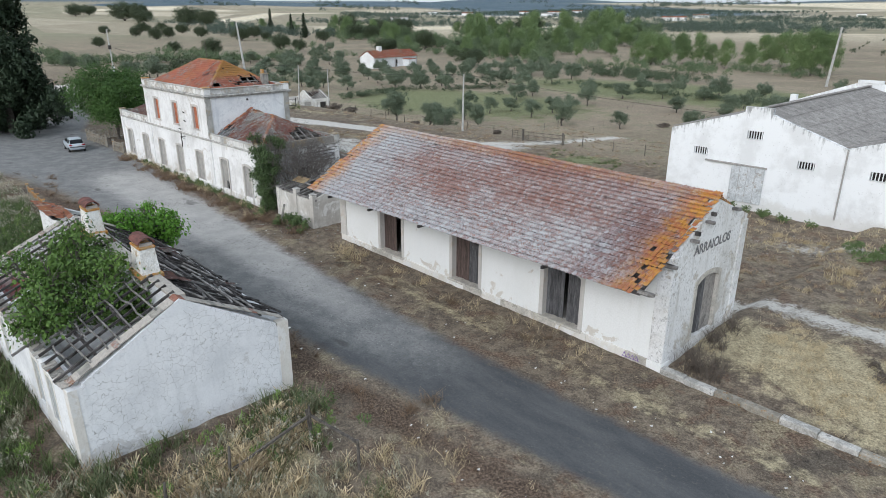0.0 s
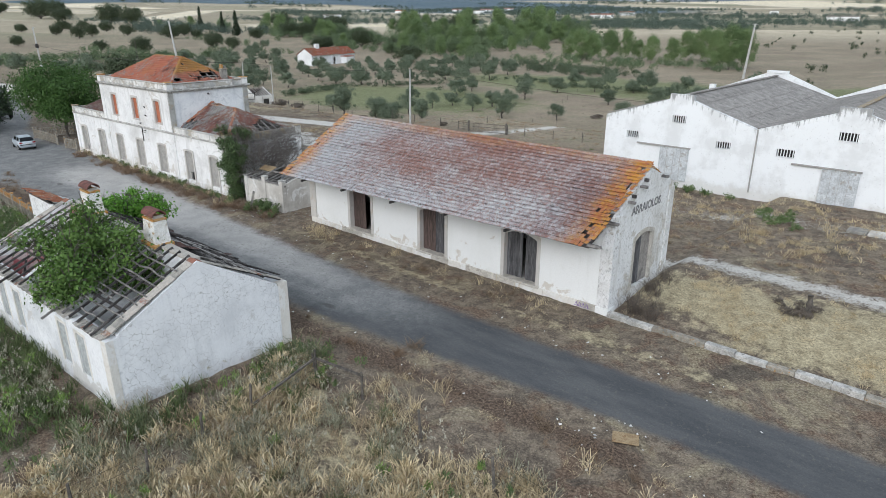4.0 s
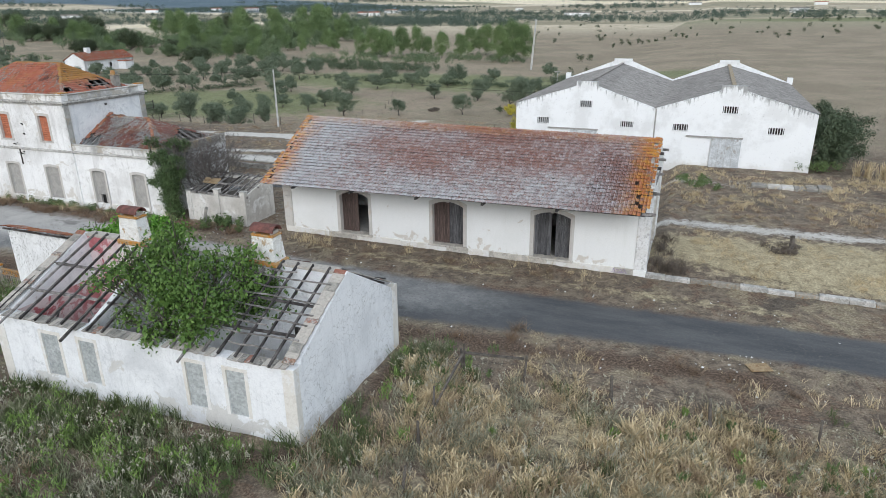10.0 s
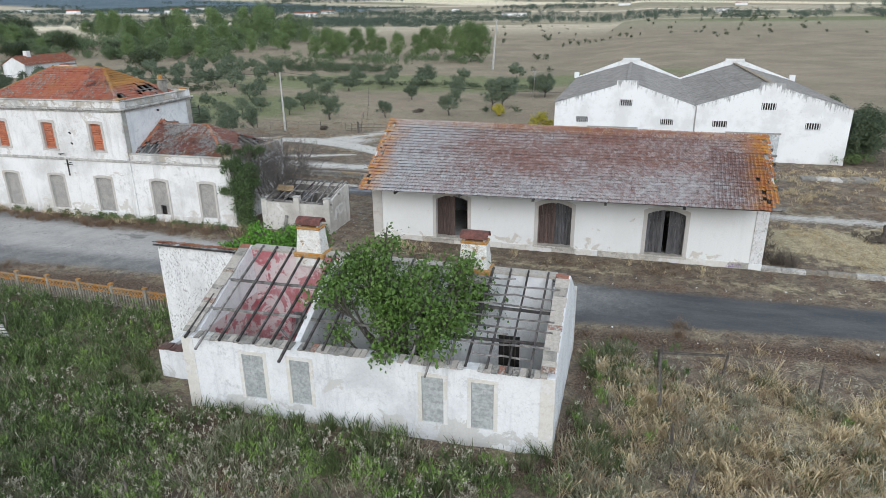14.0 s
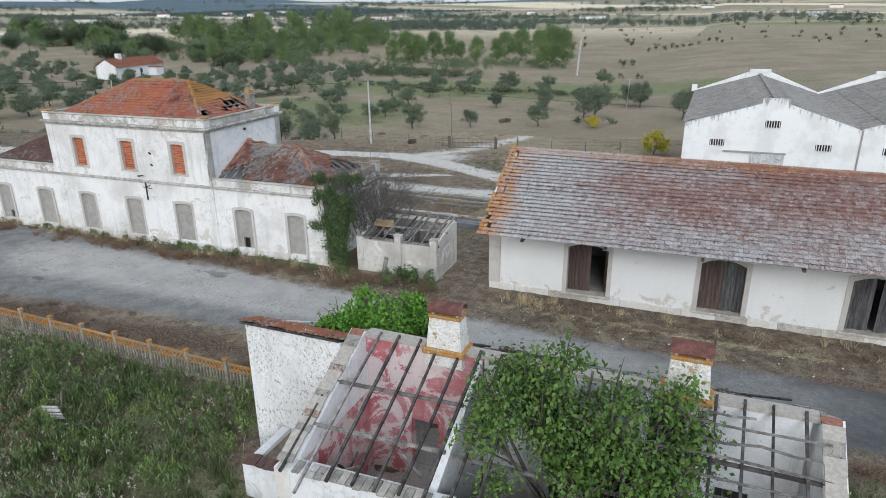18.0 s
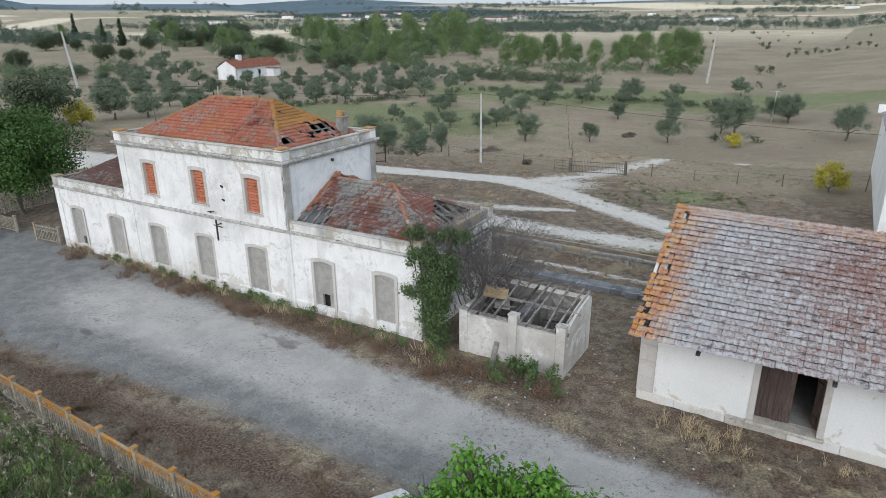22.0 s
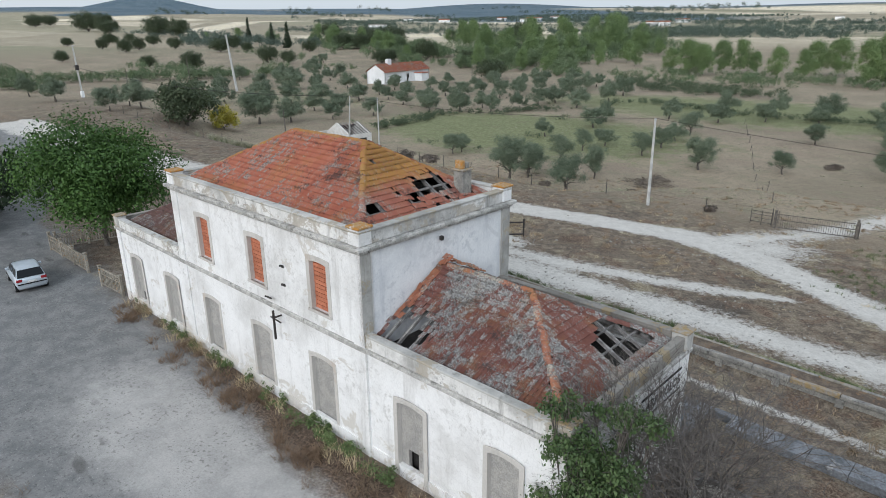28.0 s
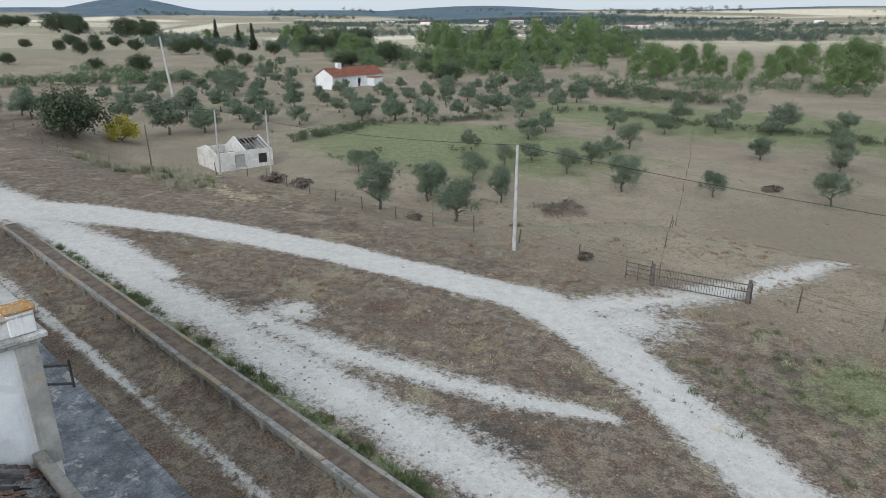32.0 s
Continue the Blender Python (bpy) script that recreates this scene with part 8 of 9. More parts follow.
grass("pasture_tufts", [(-100, -20, 38, 64, 3.2), (-110, -20, 62, 110, 0.5)], M_HAY, 132, "grey tufts in the parched pasture", (0.05, 0.16), 0.012, 1.0, 9)
grass("bank_grass", [(-122, -84, 29, 35.5, 7)], M_HAY, 131, "pale tall grass on the field bank", (0.4, 0.9), 0.009, 0.5, 12, 1.6)
grass("bank_green", [(-118, -84, 30, 34.5, 3)], M_GREENG, 133, "green grass on the field bank", (0.3, 0.7), 0.012, 0.5, 10)
grass("verge_weeds", [(-62, -42, -2.3, -1.1, 6), (-42, -33.7, -2.4, -0.9, 8), (-33, -25, -2.5, -0.5, 6), (-9, 8, -10.6, -8.4, 1.5), (-45, -27, -13, -11.5, 4), (-60, -10, -12.2, -9.8, 3), (-24, 0, -3.2, -0.5, 2)], leaf_mat("brown_weeds", (0.13, 0.090, 0.062), (0.32, 0.24, 0.165), (0.20, 0.142, 0.098)), 125, "brown dried weeds along the walls", (0.1, 0.4), 0.007, 1.1, 18)
grass("green_strip", [(-76, -26, 15.4, 16.25, 40), (-36, -22, 26, 38.5, 5), (-60, -40, -1.9, -1.2, 1.5), (-32, -26, -1.8, -0.6, 2)], M_GREENG, 126, "low green weeds along the platform", (0.08, 0.28), 0.008, 0.7, 12)
weeds = [(x, y, rw.uniform(0.22, 0.6), rw.uniform(0.5, 1.3)) for x, y in ((rw.uniform(-46, -23), rw.uniform(-29, -14.3)) for _ in range(1700)) if not (-26.8 < x and y > -20.5)] + [(rw.uniform(-24, -8), rw.uniform(-26, -20.6), rw.uniform(0.2, 0.45), rw.uniform(0.3, 0.7)) for _ in range(120)] + [(rw.uniform(-8, 16), rw.uniform(-30, -13), rw.uniform(0.15, 0.35), rw.uniform(0.3, 0.6)) for _ in range(60)] + [(-8 + rw.uniform(0, 4), -13 + rw.uniform(-2, 2), 0.35, 0.6) for _ in range(10)]
M_SHOOT = leaf_mat("bright_weed_shoots", (0.085, 0.145, 0.034), (0.245, 0.355, 0.100), (0.16, 0.255, 0.062))
shoots = [(x, y, rw.uniform(0.25, 0.5), rw.uniform(0.7, 1.4)) for x, y in ((rw.uniform(-44, -9), rw.uniform(-29, -14.0)) for _ in range(420)) if not (-26.8 < x and y > -20.6)] + [(rw.uniform(-8.8, -5), rw.uniform(-21, -12), 0.3, 0.6) for _ in range(14)] + [(rw.uniform(-5, 14), rw.uniform(-28, -13), 0.25, 0.45) for _ in range(26)]
bushes("bright_weeds", shoots, 110, 0.10, M_SHOOT, 151, "bright green shoots among the weeds", "weeds", -0.9, 0.24)
bushes("leafy_weeds", weeds, 75, 0.11, M_WEED, 127, "leafy green weeds in the tall grass", "weeds", -0.9, 0.24)
heads = []
for x0, x1, y0, y1, n in ((-62, -39, -22, -13.6, 4600), (-39, -26.8, -24, -13.6, 700), (-46, -9, -29, -20.6, 4200), (-9, 16, -29, -12.5, 1800)):
    for _ in range(n):
        x, y = rw.uniform(x0, x1), rw.uniform(y0, y1)
        if noise.noise(Vector((x * 0.35, y * 0.35, 7.0))) > -0.12 and not (-26.8 < x < -9 and y > -20.5):
            heads.append((x, y, ground_at(x, y) + rw.uniform(0.35, 0.85), 0.07, 0.12))
v, q = leaf_cloud(heads, len(heads) * 12, 0.06, 148, -0.6, 0.3, 0.4, sub=2, wild=0.6, wide=1.0)
np_mesh("seed_heads", v, q, M_PLUME, None, "pale feathery grass seed heads", "stuff", "grass")
grass("gable_brush", [(0.2, 1.5, 0.3, 5.8, 26), (1.5, 2.4, 0.6, 4.0, 12)], M_DEAD, 128, "brown dead brush before the gable door", (0.25, 0.8), 0.008, 0.7, 14)
rust = leaf_mat("rust_brown_weeds", (0.12, 0.076, 0.050), (0.31, 0.215, 0.14), (0.19, 0.125, 0.082))
grass("wall_weeds", [(-62, -42, -3.2, -1.1, 14), (-42, -33.7, -3.3, -0.9, 14), (-36, -26, -3.4, -0.6, 10), (-31, -24, 3.2, 6.0, 3), (-52, -28, -12.6, -11.0, 5), (-20, 6, -10.8, -9.4, 5)], rust, 134, "rust-brown dried weeds at the wall's foot", (0.12, 0.45), 0.007, 0.9, 14)
grass("brown_tufts", [(-76, -64, 20.2, 22.6, 6), (-64, -52, 21, 26.5, 6), (-50, -40, 23.8, 28, 6), (-90, -20, 33, 64, 2.2), (-76, -24, 10.8, 13.9, 6), (-30, 20, 9.5, 19, 5)], M_REDG, 153, "brown dried tufts between the tracks", (0.05, 0.2), 0.014, 1.0, 9)
grass("wall_straw", [(-62, -33.7, -2.0, -0.95, 14), (-36, -31, -2.6, -0.8, 9), (-24, 0, -2.2, -0.2, 4)], M_STRAW, 135, "straw-coloured weeds at the wall's foot", (0.2, 0.6), 0.006, 0.6, 10)
foot = [(rw.uniform(-62, -33.5), -1.25 + rw.gauss(0, 0.15), rw.uniform(0.2, 0.45), rw.uniform(0.3, 0.7)) for _ in range(60)] + [(rw.uniform(-33, -26), rw.uniform(-2.2, -0.7), 0.35, 0.7) for _ in range(14)]
bushes("foot_weeds", foot, 160, 0.08, M_WEED, 136, "leafy green weeds at the wall's foot", "weeds")
ruin_weeds = [(-28.6 + rw.uniform(0, 1.9), -0.9 + rw.uniform(-0.3, 0.4), 0.35, 1.0) for _ in range(7)]
bushes("ruin_weeds", ruin_weeds, 170, 0.14, M_IVY, 129, "dark green weeds before the ruin", "weeds")


# ---- fences ----
def concrete_fence(name, label, a, b, bays, mat_top, mat_low, h=1.15, group=""):
    """Precast concrete fence: posts, pickets below, a pierced lattice band on top."""
    a, b = Vector((*a, 0)), Vector((*b, 0))
    d = b - a
    f = thing(name, label, "fence", tuple(a), math.degrees(math.atan2(d.y, d.x)))
    L = d.length
    step = L / bays
    rng = random.Random(int(L * 10))
    for i in range(bays + 1):
        p = part("post", soft(boxes((i * step - 0.08, i * step + 0.08, -0.08, 0.08, -0.1, h + 0.12)), 0.02), mat_low, f)
        part("post_cap", soft(boxes((i * step - 0.11, i * step + 0.11, -0.11, 0.11, h + 0.10, h + 0.2)), 0.025), mat_top, p)
    for i in range(bays):
        x0, x1 = i * step + 0.08, (i + 1) * step - 0.08
        pan = new("panel")
        pan.parent = f
        pan.matrix_basis = pose(0, 0, rng.uniform(-0.03, 0.02), rng.uniform(-3, 3))
        part("rail", boxes((x0, x1, -0.04, 0.04, h - 0.07, h), (x0, x1, -0.04, 0.04, h - 0.36, h - 0.30)), mat_top, pan)
        part("rail", boxes((x0, x1, -0.04, 0.04, 0.12, 0.2)), mat_low, pan)
        bm = bmesh.new()
        n = max(3, int((x1 - x0) / 0.2))
        w = (x1 - x0) / n
        for k in range(n):
            beam(bm, (x0 + k * w, 0, h - 0.31), (x0 + (k + 1) * w, 0, h - 0.06), 0.045, 0.035)
            beam(bm, (x0 + k * w, 0, h - 0.06), (x0 + (k + 1) * w, 0, h - 0.31), 0.045, 0.035)
        part("lattice", bm, mat_top, pan)
        for k in range(int((x1 - x0) / 0.17)):
            x = x0 + 0.06 + k * 0.17
            part("picket", boxes((x, x + 0.06, -0.03, 0.03, 0.16, h - 0.32)), mat_low, pan)
    return f


concrete_fence("concrete_fence", "orange-lichened precast concrete picket fence in weeds", (-48.6, -13.3), (-28.0, -13.75), 10, M_FENCE, M_FENCEG)
concrete_fence("concrete_fence", "weathered precast concrete garden fence by the station", (-75.2, -1.9), (-68.6, -1.6), 3, M_FENCEG, M_FENCEG)
concrete_fence("concrete_fence", "short weathered concrete fence beside the station wall", (-65.6, -1.75), (-63.0, -1.5), 1, M_FENCEG, M_FENCEG)
concrete_fence("concrete_fence", "weathered concrete fence behind the shade tree", (-75.0, -1.6), (-74.2, 6.5), 4, M_FENCEG, M_FENCEG)
concrete_fence("concrete_fence", "weathered concrete fence on the garden's rear", (-74.0, 6.5), (-63.5, 6.8), 5, M_FENCEG, M_FENCEG)


def post_fence(name, label, pts, step, h, wires, mat=M_POST, r=0.05):
    """Wooden posts with sagging wires between given corners."""
    x0, y0 = pts[0]
    z0 = ground_at(x0, y0)
    f = thing(name, label, "fence", (x0, y0, z0))
    rng = random.Random(len(pts) * 7 + int(abs(x0)))
    heads = []
    for (ax, ay), (bx_, by_) in zip(pts, pts[1:]):
        n = max(1, round(math.hypot(bx_ - ax, by_ - ay) / step))
        for i in range(n + (1 if (bx_, by_) == pts[-1] else 0)):
            x, y = ax + (bx_ - ax) * i / n, ay + (by_ - ay) * i / n
            z = ground_at(x, y)
            hh = h * rng.uniform(0.85, 1.15)
            lx, ly = rng.gauss(0, 0.07), rng.gauss(0, 0.07)
            p = Vector((x - x0, y - y0, z - z0))
            part("post", tube(bmesh.new(), [p - Vector((0, 0, 0.2)), p + Vector((lx, ly, hh))], [r * rng.uniform(0.9, 1.3), r * 0.8], 6), mat, f)
            heads.append(p + Vector((lx, ly, hh)) * 0.92)
    for w in range(wires):
        t = 1 - w * 0.28
        for p, q in zip(heads, heads[1:]):
            bm = bmesh.new()
            a, b = Vector((p.x, p.y, p.z - (1 - t) * h)), Vector((q.x, q.y, q.z - (1 - t) * h))
            tube(bm, [a, a.lerp(b, 0.5) - Vector((0, 0, 0.04)), b], [0.006] * 3, 4)
            part("wire", bm, M_IRON, f)
    return f


post_fence("wire_fence", "leaning grey wooden post and wire fence in dry grass", [(-3.9, -29.5), (-5.2, -20.4), (-5.9, -16.2), (-5.8, -13.2)], 2.3, 1.25, 3, r=0.055)
post_fence("wire_fence", "grey wooden post and wire fence along the verge", [(-5.8, -13.2), (-3.4, -12.9), (3.5, -13.6), (20, -13.2)], 3.3, 1.2, 2, r=0.06)
post_fence("wire_fence", "post and wire fence behind the cottage in weeds", [(-44, -26.2), (-24, -25.2), (-9, -26.2), (-3.9, -29.5)], 3.2, 1.2, 3)
post_fence("field_fence", "thin post and wire field fence", [(-90, 39.6), (-69, 38.9), (-52.5, 40.3), (-41.8, 39.9)], 4.6, 1.25, 2)
post_fence("field_fence", "thin post and wire field fence beyond the gate", [(-36.0, 40.6), (-33.6, 41.0), (-29.6, 41.4), (-22, 42.4), (-15.5, 43)], 4.2, 1.3, 2)
post_fence("field_fence", "post and wire fence running down the pasture", [(-41.6, 40.6), (-49.2, 59.3), (-58, 82), (-66.8, 103.9), (-76, 126)], 7.0, 1.1, 2, r=0.035)
post_fence("field_fence", "post and wire fence beside the cattle track", [(-150, 30), (-128, 31.5), (-103, 34), (-91, 36.5)], 5.0, 1.3, 2)
brace = thing("timber_brace", "weathered timber brace rails between fence posts", "rail", (-5.8, -13.2, 0))
part("rail", beam(bmesh.new(), (0, 0, 1.0), (2.4, 0.3, 1.05), 0.08, 0.08), M_POST, brace)
part("rail", beam(bmesh.new(), (0, 0, 1.05), (-0.1, -3.0, 0.2), 0.08, 0.08), M_POST, brace)
gate = thing("field_gate", "grey iron field gate of upright bars", "gate", (-41.25, 39.2, ground_at(-41, 39.2)), math.degrees(math.atan2(1.2, 5.05)))
GL = 5.2
for nm, z in (("top_rail", 1.15), ("mid_rail", 0.72), ("bottom_rail", 0.12)):
    part(nm, boxes((0, GL, -0.025, 0.025, z - 0.025, z + 0.025)), M_POST, gate)
for i in range(35):
    x = GL * i / 34
    part("bar", boxes((x - 0.012, x + 0.012, -0.012, 0.012, 0.1, 1.15 + 0.12 * math.sin(math.pi * ((i % 18) / 17)))), M_POST, gate)
for x in (-0.1, GL + 0.1):
    part("gate_post", soft(boxes((x - 0.09, x + 0.09, -0.09, 0.09, -0.1, 1.45)), 0.02), M_POST, gate)
small_gate = thing("hurdle", "low iron hurdle beside the gate", "gate", (-43.2, 39.3, ground_at(-43, 39.3)), 3)
for z in (0.25, 0.55, 0.85, 1.1):
    part("rail", boxes((0, 1.6, -0.02, 0.02, z - 0.02, z + 0.02)), M_POST, small_gate)
for x in (0.0, 0.8, 1.6):
    part("upright", boxes((x - 0.025, x + 0.025, -0.025, 0.025, -0.05, 1.2)), M_POST, small_gate)


# ---- poles and wires ----
POLE_G = "line poles"


def pole(at, h, r=0.13, lean=(0, 0), label="slender pale concrete line pole", arm=False, mat=M_POLE):
    z = ground_at(*at)
    p = thing("line_pole", label, "pole", (*at, z), 0, POLE_G)
    part("shaft", tube(bmesh.new(), [(0, 0, -0.3), (lean[0], lean[1], h)], [r, r * 0.6], 10), mat, p)
    if arm:
        part("cross_arm", boxes((lean[0] - 0.8, lean[0] + 0.8, lean[1] - 0.06, lean[1] + 0.06, h - 0.35, h - 0.22)), mat, p)
        for x in (-0.7, 0.0, 0.7):
            part("insulator", tube(bmesh.new(), [(lean[0] + x, lean[1], h - 0.22), (lean[0] + x, lean[1], h)], [0.05, 0.04], 6), M_IRON, p)
    return Vector((at[0] + lean[0], at[1] + lean[1], z + h))


tops = [pole((-51.7, 38.7), 7.5, 0.15, (-0.25, 0.35)), pole((-95.0, 38.9), 8.2, 0.14, (1.6, -0.6)), pole((-101.5, 49.5), 9.6, 0.13, (-0.3, 0.2))]
pole((-225, 92), 17.5, 0.45, (-2.2, -0.6), "tall white concrete power pole", True)
pole((-57, 197), 17, 0.42, (1.2, 0), "tall white concrete power pole", True)
pole((-236, 62), 8, 0.16, (0.4, 0), "thin weathered wooden pole", mat=M_POST)
pole((-270, 97), 9, 0.18, (-1.0, 0), "thin weathered wooden pole", mat=M_POST)
pole((-102.5, 34.2), 6.5, 0.1, (-0.3, 0), "dark leaning wooden pole", mat=M_POST)
pole((-30, 115), 6.0, 0.14, (0.2, 0), "short grey concrete pole behind the store", True)
pole((-330, 250), 9, 0.16, (0, 0), "far weathered wooden line pole", mat=M_POST)
pole((-290, 170), 9, 0.16, (0, 0), "far weathered wooden line pole", mat=M_POST)
latt = thing("lattice_pole", "concrete ladder pole with a transformer", "pole", (-190, 35.5, ground_at(-190, 35.5)))
bm = bmesh.new()
for x in (-0.35, 0.35):
    beam(bm, (x, 0, 0), (x * 0.5 - 0.8, 0, 11.5), 0.18, 0.2)
part("legs", bm, M_POLE, latt)
for i in range(12):
    z = 0.8 + i * 0.85
    x = -0.8 * z / 11.5
    part("rung", boxes((x - 0.3, x + 0.3, -0.06, 0.06, z, z + 0.12)), M_POLE, latt)
part("transformer", soft(boxes((-0.2, 0.5, -0.5, 0.2, 6.2, 7.3)), 0.05), M_IRON, latt, "dark pole transformer")
part("cabinet", boxes((-0.4, 0.5, -0.3, 0.3, 0.2, 1.6)), M_SHED, latt, "white meter cabinet")
part("arm", beam(bmesh.new(), (-1.4, 0, 11.3), (0.8, 0, 11.5), 0.12, 0.12), M_POLE, latt)


def cable(a, b, sag, r=0.018):
    w = thing("overhead_cable", "thin dark sagging overhead cable", "cable", tuple(a))
    pts = []
    for i in range(13):
        t = i / 12
        pts.append((b - a) * t - Vector((0, 0, 4 * sag * t * (1 - t))))
    part("strand", tube(bmesh.new(), pts, [r] * 13, 5), M_IRON, w)


cable(tops[0], tops[1], 0.7)
cable(tops[0], Vector((12.0, 55, 4.2)), 1.3)
cable(tops[1], Vector((-186, 33.0, 7)), 1.6, 0.03)
cable(tops[2], tops[1], 0.4)

# ---- field buildings ----
farm = thing("farmhouse", "low white farmhouse with red tiled roof on the slope", "house", (-211.6, 150.3, ground_at(-211, 150)), 100)
part("wall", wall(bmesh.new(), 19, -1, 3.1, 0.4, [(4, 5, 1, 2.2, 0), (9, 10, 0, 2.2, 0), (14, 15, 1, 2.2, 0)], pose(-9, -3.2, 0)), M_SHED, farm)
part("wall", wall(bmesh.new(), 19, -1, 3.1, 0.4, (), pose(-9, 3.0, 0)), M_SHED, farm)
for x in (-8.6, 10):
    part("gable", prism(bmesh.new(), [(0, -1), (6.6, -1), (6.6, 3.1), (3.3, 4.9), (0, 3.1)], 0.4, pose(x, -3.2, 0, 0, 0, 90)), M_SHED, farm)
tile_slope(farm, (-9.3, -3.7, 2.95), (1, 0, 0), (0, 3.7, 2.05), 19.6, 4.2, lambda u, v: True, M_TILE_ST, seed=51)
tile_slope(farm, (10.3, 3.9, 2.95), (-1, 0, 0), (0, -3.7, 2.05), 19.6, 4.2, lambda u, v: True, M_TILE_ST, seed=52)
part("chimney", boxes((-4.5, -3.2, -0.5, 0.6, 4.2, 6.3)), M_SHED, farm)
part("porch", boxes((3.5, 6.5, -5.8, -3.2, -1, 2.2)), M_SHED, farm)
part("porch_roof", boxes((3.3, 6.7, -6.0, -3.1, 2.2, 2.4)), M_TILE_ST, farm)
for x in (-5, 0.5, 5.5):
    part("window", boxes((x, x + 0.9, -3.17, -3.1, 1, 2.2)), M_DARK, farm)
farm.scale = (1.4, 1.25, 1.3)
hut = thing("field_hut", "derelict white roofless field hut", "hut", (-112.2, 47.4, ground_at(-113, 50)), 84)
part("wall", wall(bmesh.new(), 8.6, -0.6, 2.7, 0.35, [(2.6, 4.2, 0.3, 2.2, 0)], pose(0, 0, 0)), M_RUIN, hut)
part("wall", wall(bmesh.new(), 8.6, -0.6, 2.6, 0.35, (), pose(0, 7.6, 0)), M_RUIN, hut)
part("gable", prism(bmesh.new(), [(0.35, -0.6), (7.6, -0.6), (7.6, 2.6), (4.6, 3.4), (0.35, 2.4)], 0.35, pose(0.35, 0, 0, 0, 0, 90)), M_RUIN, hut)
part("gable", prism(bmesh.new(), [(0.35, -0.6), (7.6, -0.6), (7.6, 2.5), (4.0, 4.2), (0.35, 2.6)], 0.35, pose(8.6, 0, 0, 0, 0, 90)), M_RUIN, hut)
part("inner_wall", prism(bmesh.new(), [(0.35, -0.5), (7.6, -0.5), (7.6, 2.5), (4.2, 4.3), (0.35, 2.7)], 0.3, pose(4.6, 0, 0, 0, 0, 90)), M_RUIN, hut)
part("roof_remnant", boxes((4.9, 8.5, 4.6, 7.7, 0, 0.14), m=pose(0, 0, 5.4, -22)), M_TILE_DK, hut, "remnant of a tiled roof")
for i in range(7):
    part("rafter", beam(bmesh.new(), (4.9 + i * 0.6, 0.1, 2.7), (4.9 + i * 0.6, 4.1, 4.2), 0.1, 0.12), M_BEAMG, hut)
part("fallen_roof", boxes((0.5, 4.2, 0.5, 3.6, 0, 0.14), m=pose(0, 0, 1.2, 14)), M_TILE_DK, hut)
part("infill", boxes((2.55, 4.25, 0.12, 0.3, 0.2, 2.25)), M_CEMENT, hut, "bare plastered infill")
part("opening", boxes((6.3, 7.6, -0.02, 0.05, 0.6, 2.0)), M_DARK, hut, "dark square opening")
part("floor", boxes((0.3, 8.3, 0.3, 7.4, -0.4, 0.1)), M_DIRT, hut)
rb = random.Random(55)
for i in range(14):
    a, d = radians(rb.uniform(-55, 20)), rb.uniform(900, 1700)
    x, y = -20 + d * math.sin(a), d * math.cos(a)
    b = thing("distant_building", "small white building far off on the plain", "building", (x, y, ground_at(x, y) - 0.5), rb.uniform(-20, 30), "distant white buildings")
    L = rb.uniform(14, 40)
    part("wall", boxes((-L / 2, L / 2, -4, 4, 0, 5.5)), M_SHED, b)
    part("roof", prism(bmesh.new(), [(-L / 2 - 0.3, 5.5), (L / 2 + 0.3, 5.5), (L / 2, 7.2), (-L / 2, 7.2)], 8.4, pose(0, -4.2, 0)), M_TILE_ST if i % 2 else M_ASB, b)


# ---- vehicles ----
M_CARP = Mat("silver_blue_car_paint", 0.32, 0.35, 0.5)
M_CARP = M_CARP.done(M_CARP.mix(M_CARP.noise(3, 3), (0.52, 0.58, 0.63), (0.60, 0.65, 0.69)))
M_GLASS = Mat("dark_car_glass", 0.12, 0.0, 0.3)
M_GLASS = M_GLASS.done((0.008, 0.010, 0.012))
M_RUB = plain("black_rubber", (0.02, 0.02, 0.02), (0.035, 0.035, 0.034), 8)
M_RIM = plain("steel_rim", (0.45, 0.46, 0.47), (0.35, 0.36, 0.37), 8, 0.4, 0.6)
M_RED = Mat("red_tail_lamp", 0.25)
M_RED = M_RED.done((0.28, 0.02, 0.025))


def loft(bm, sections):
    """A closed skin through equal-length cross sections."""
    rows = [[bm.verts.new(p) for p in s] for s in sections]
    for r, s in zip(rows, rows[1:]):
        for k in range(len(r)):
            bm.faces.new((r[k], r[(k + 1) % len(r)], s[(k + 1) % len(r)], s[k]))
    bm.faces.new(rows[0][::-1])
    bm.faces.new(rows[-1])
    return bm


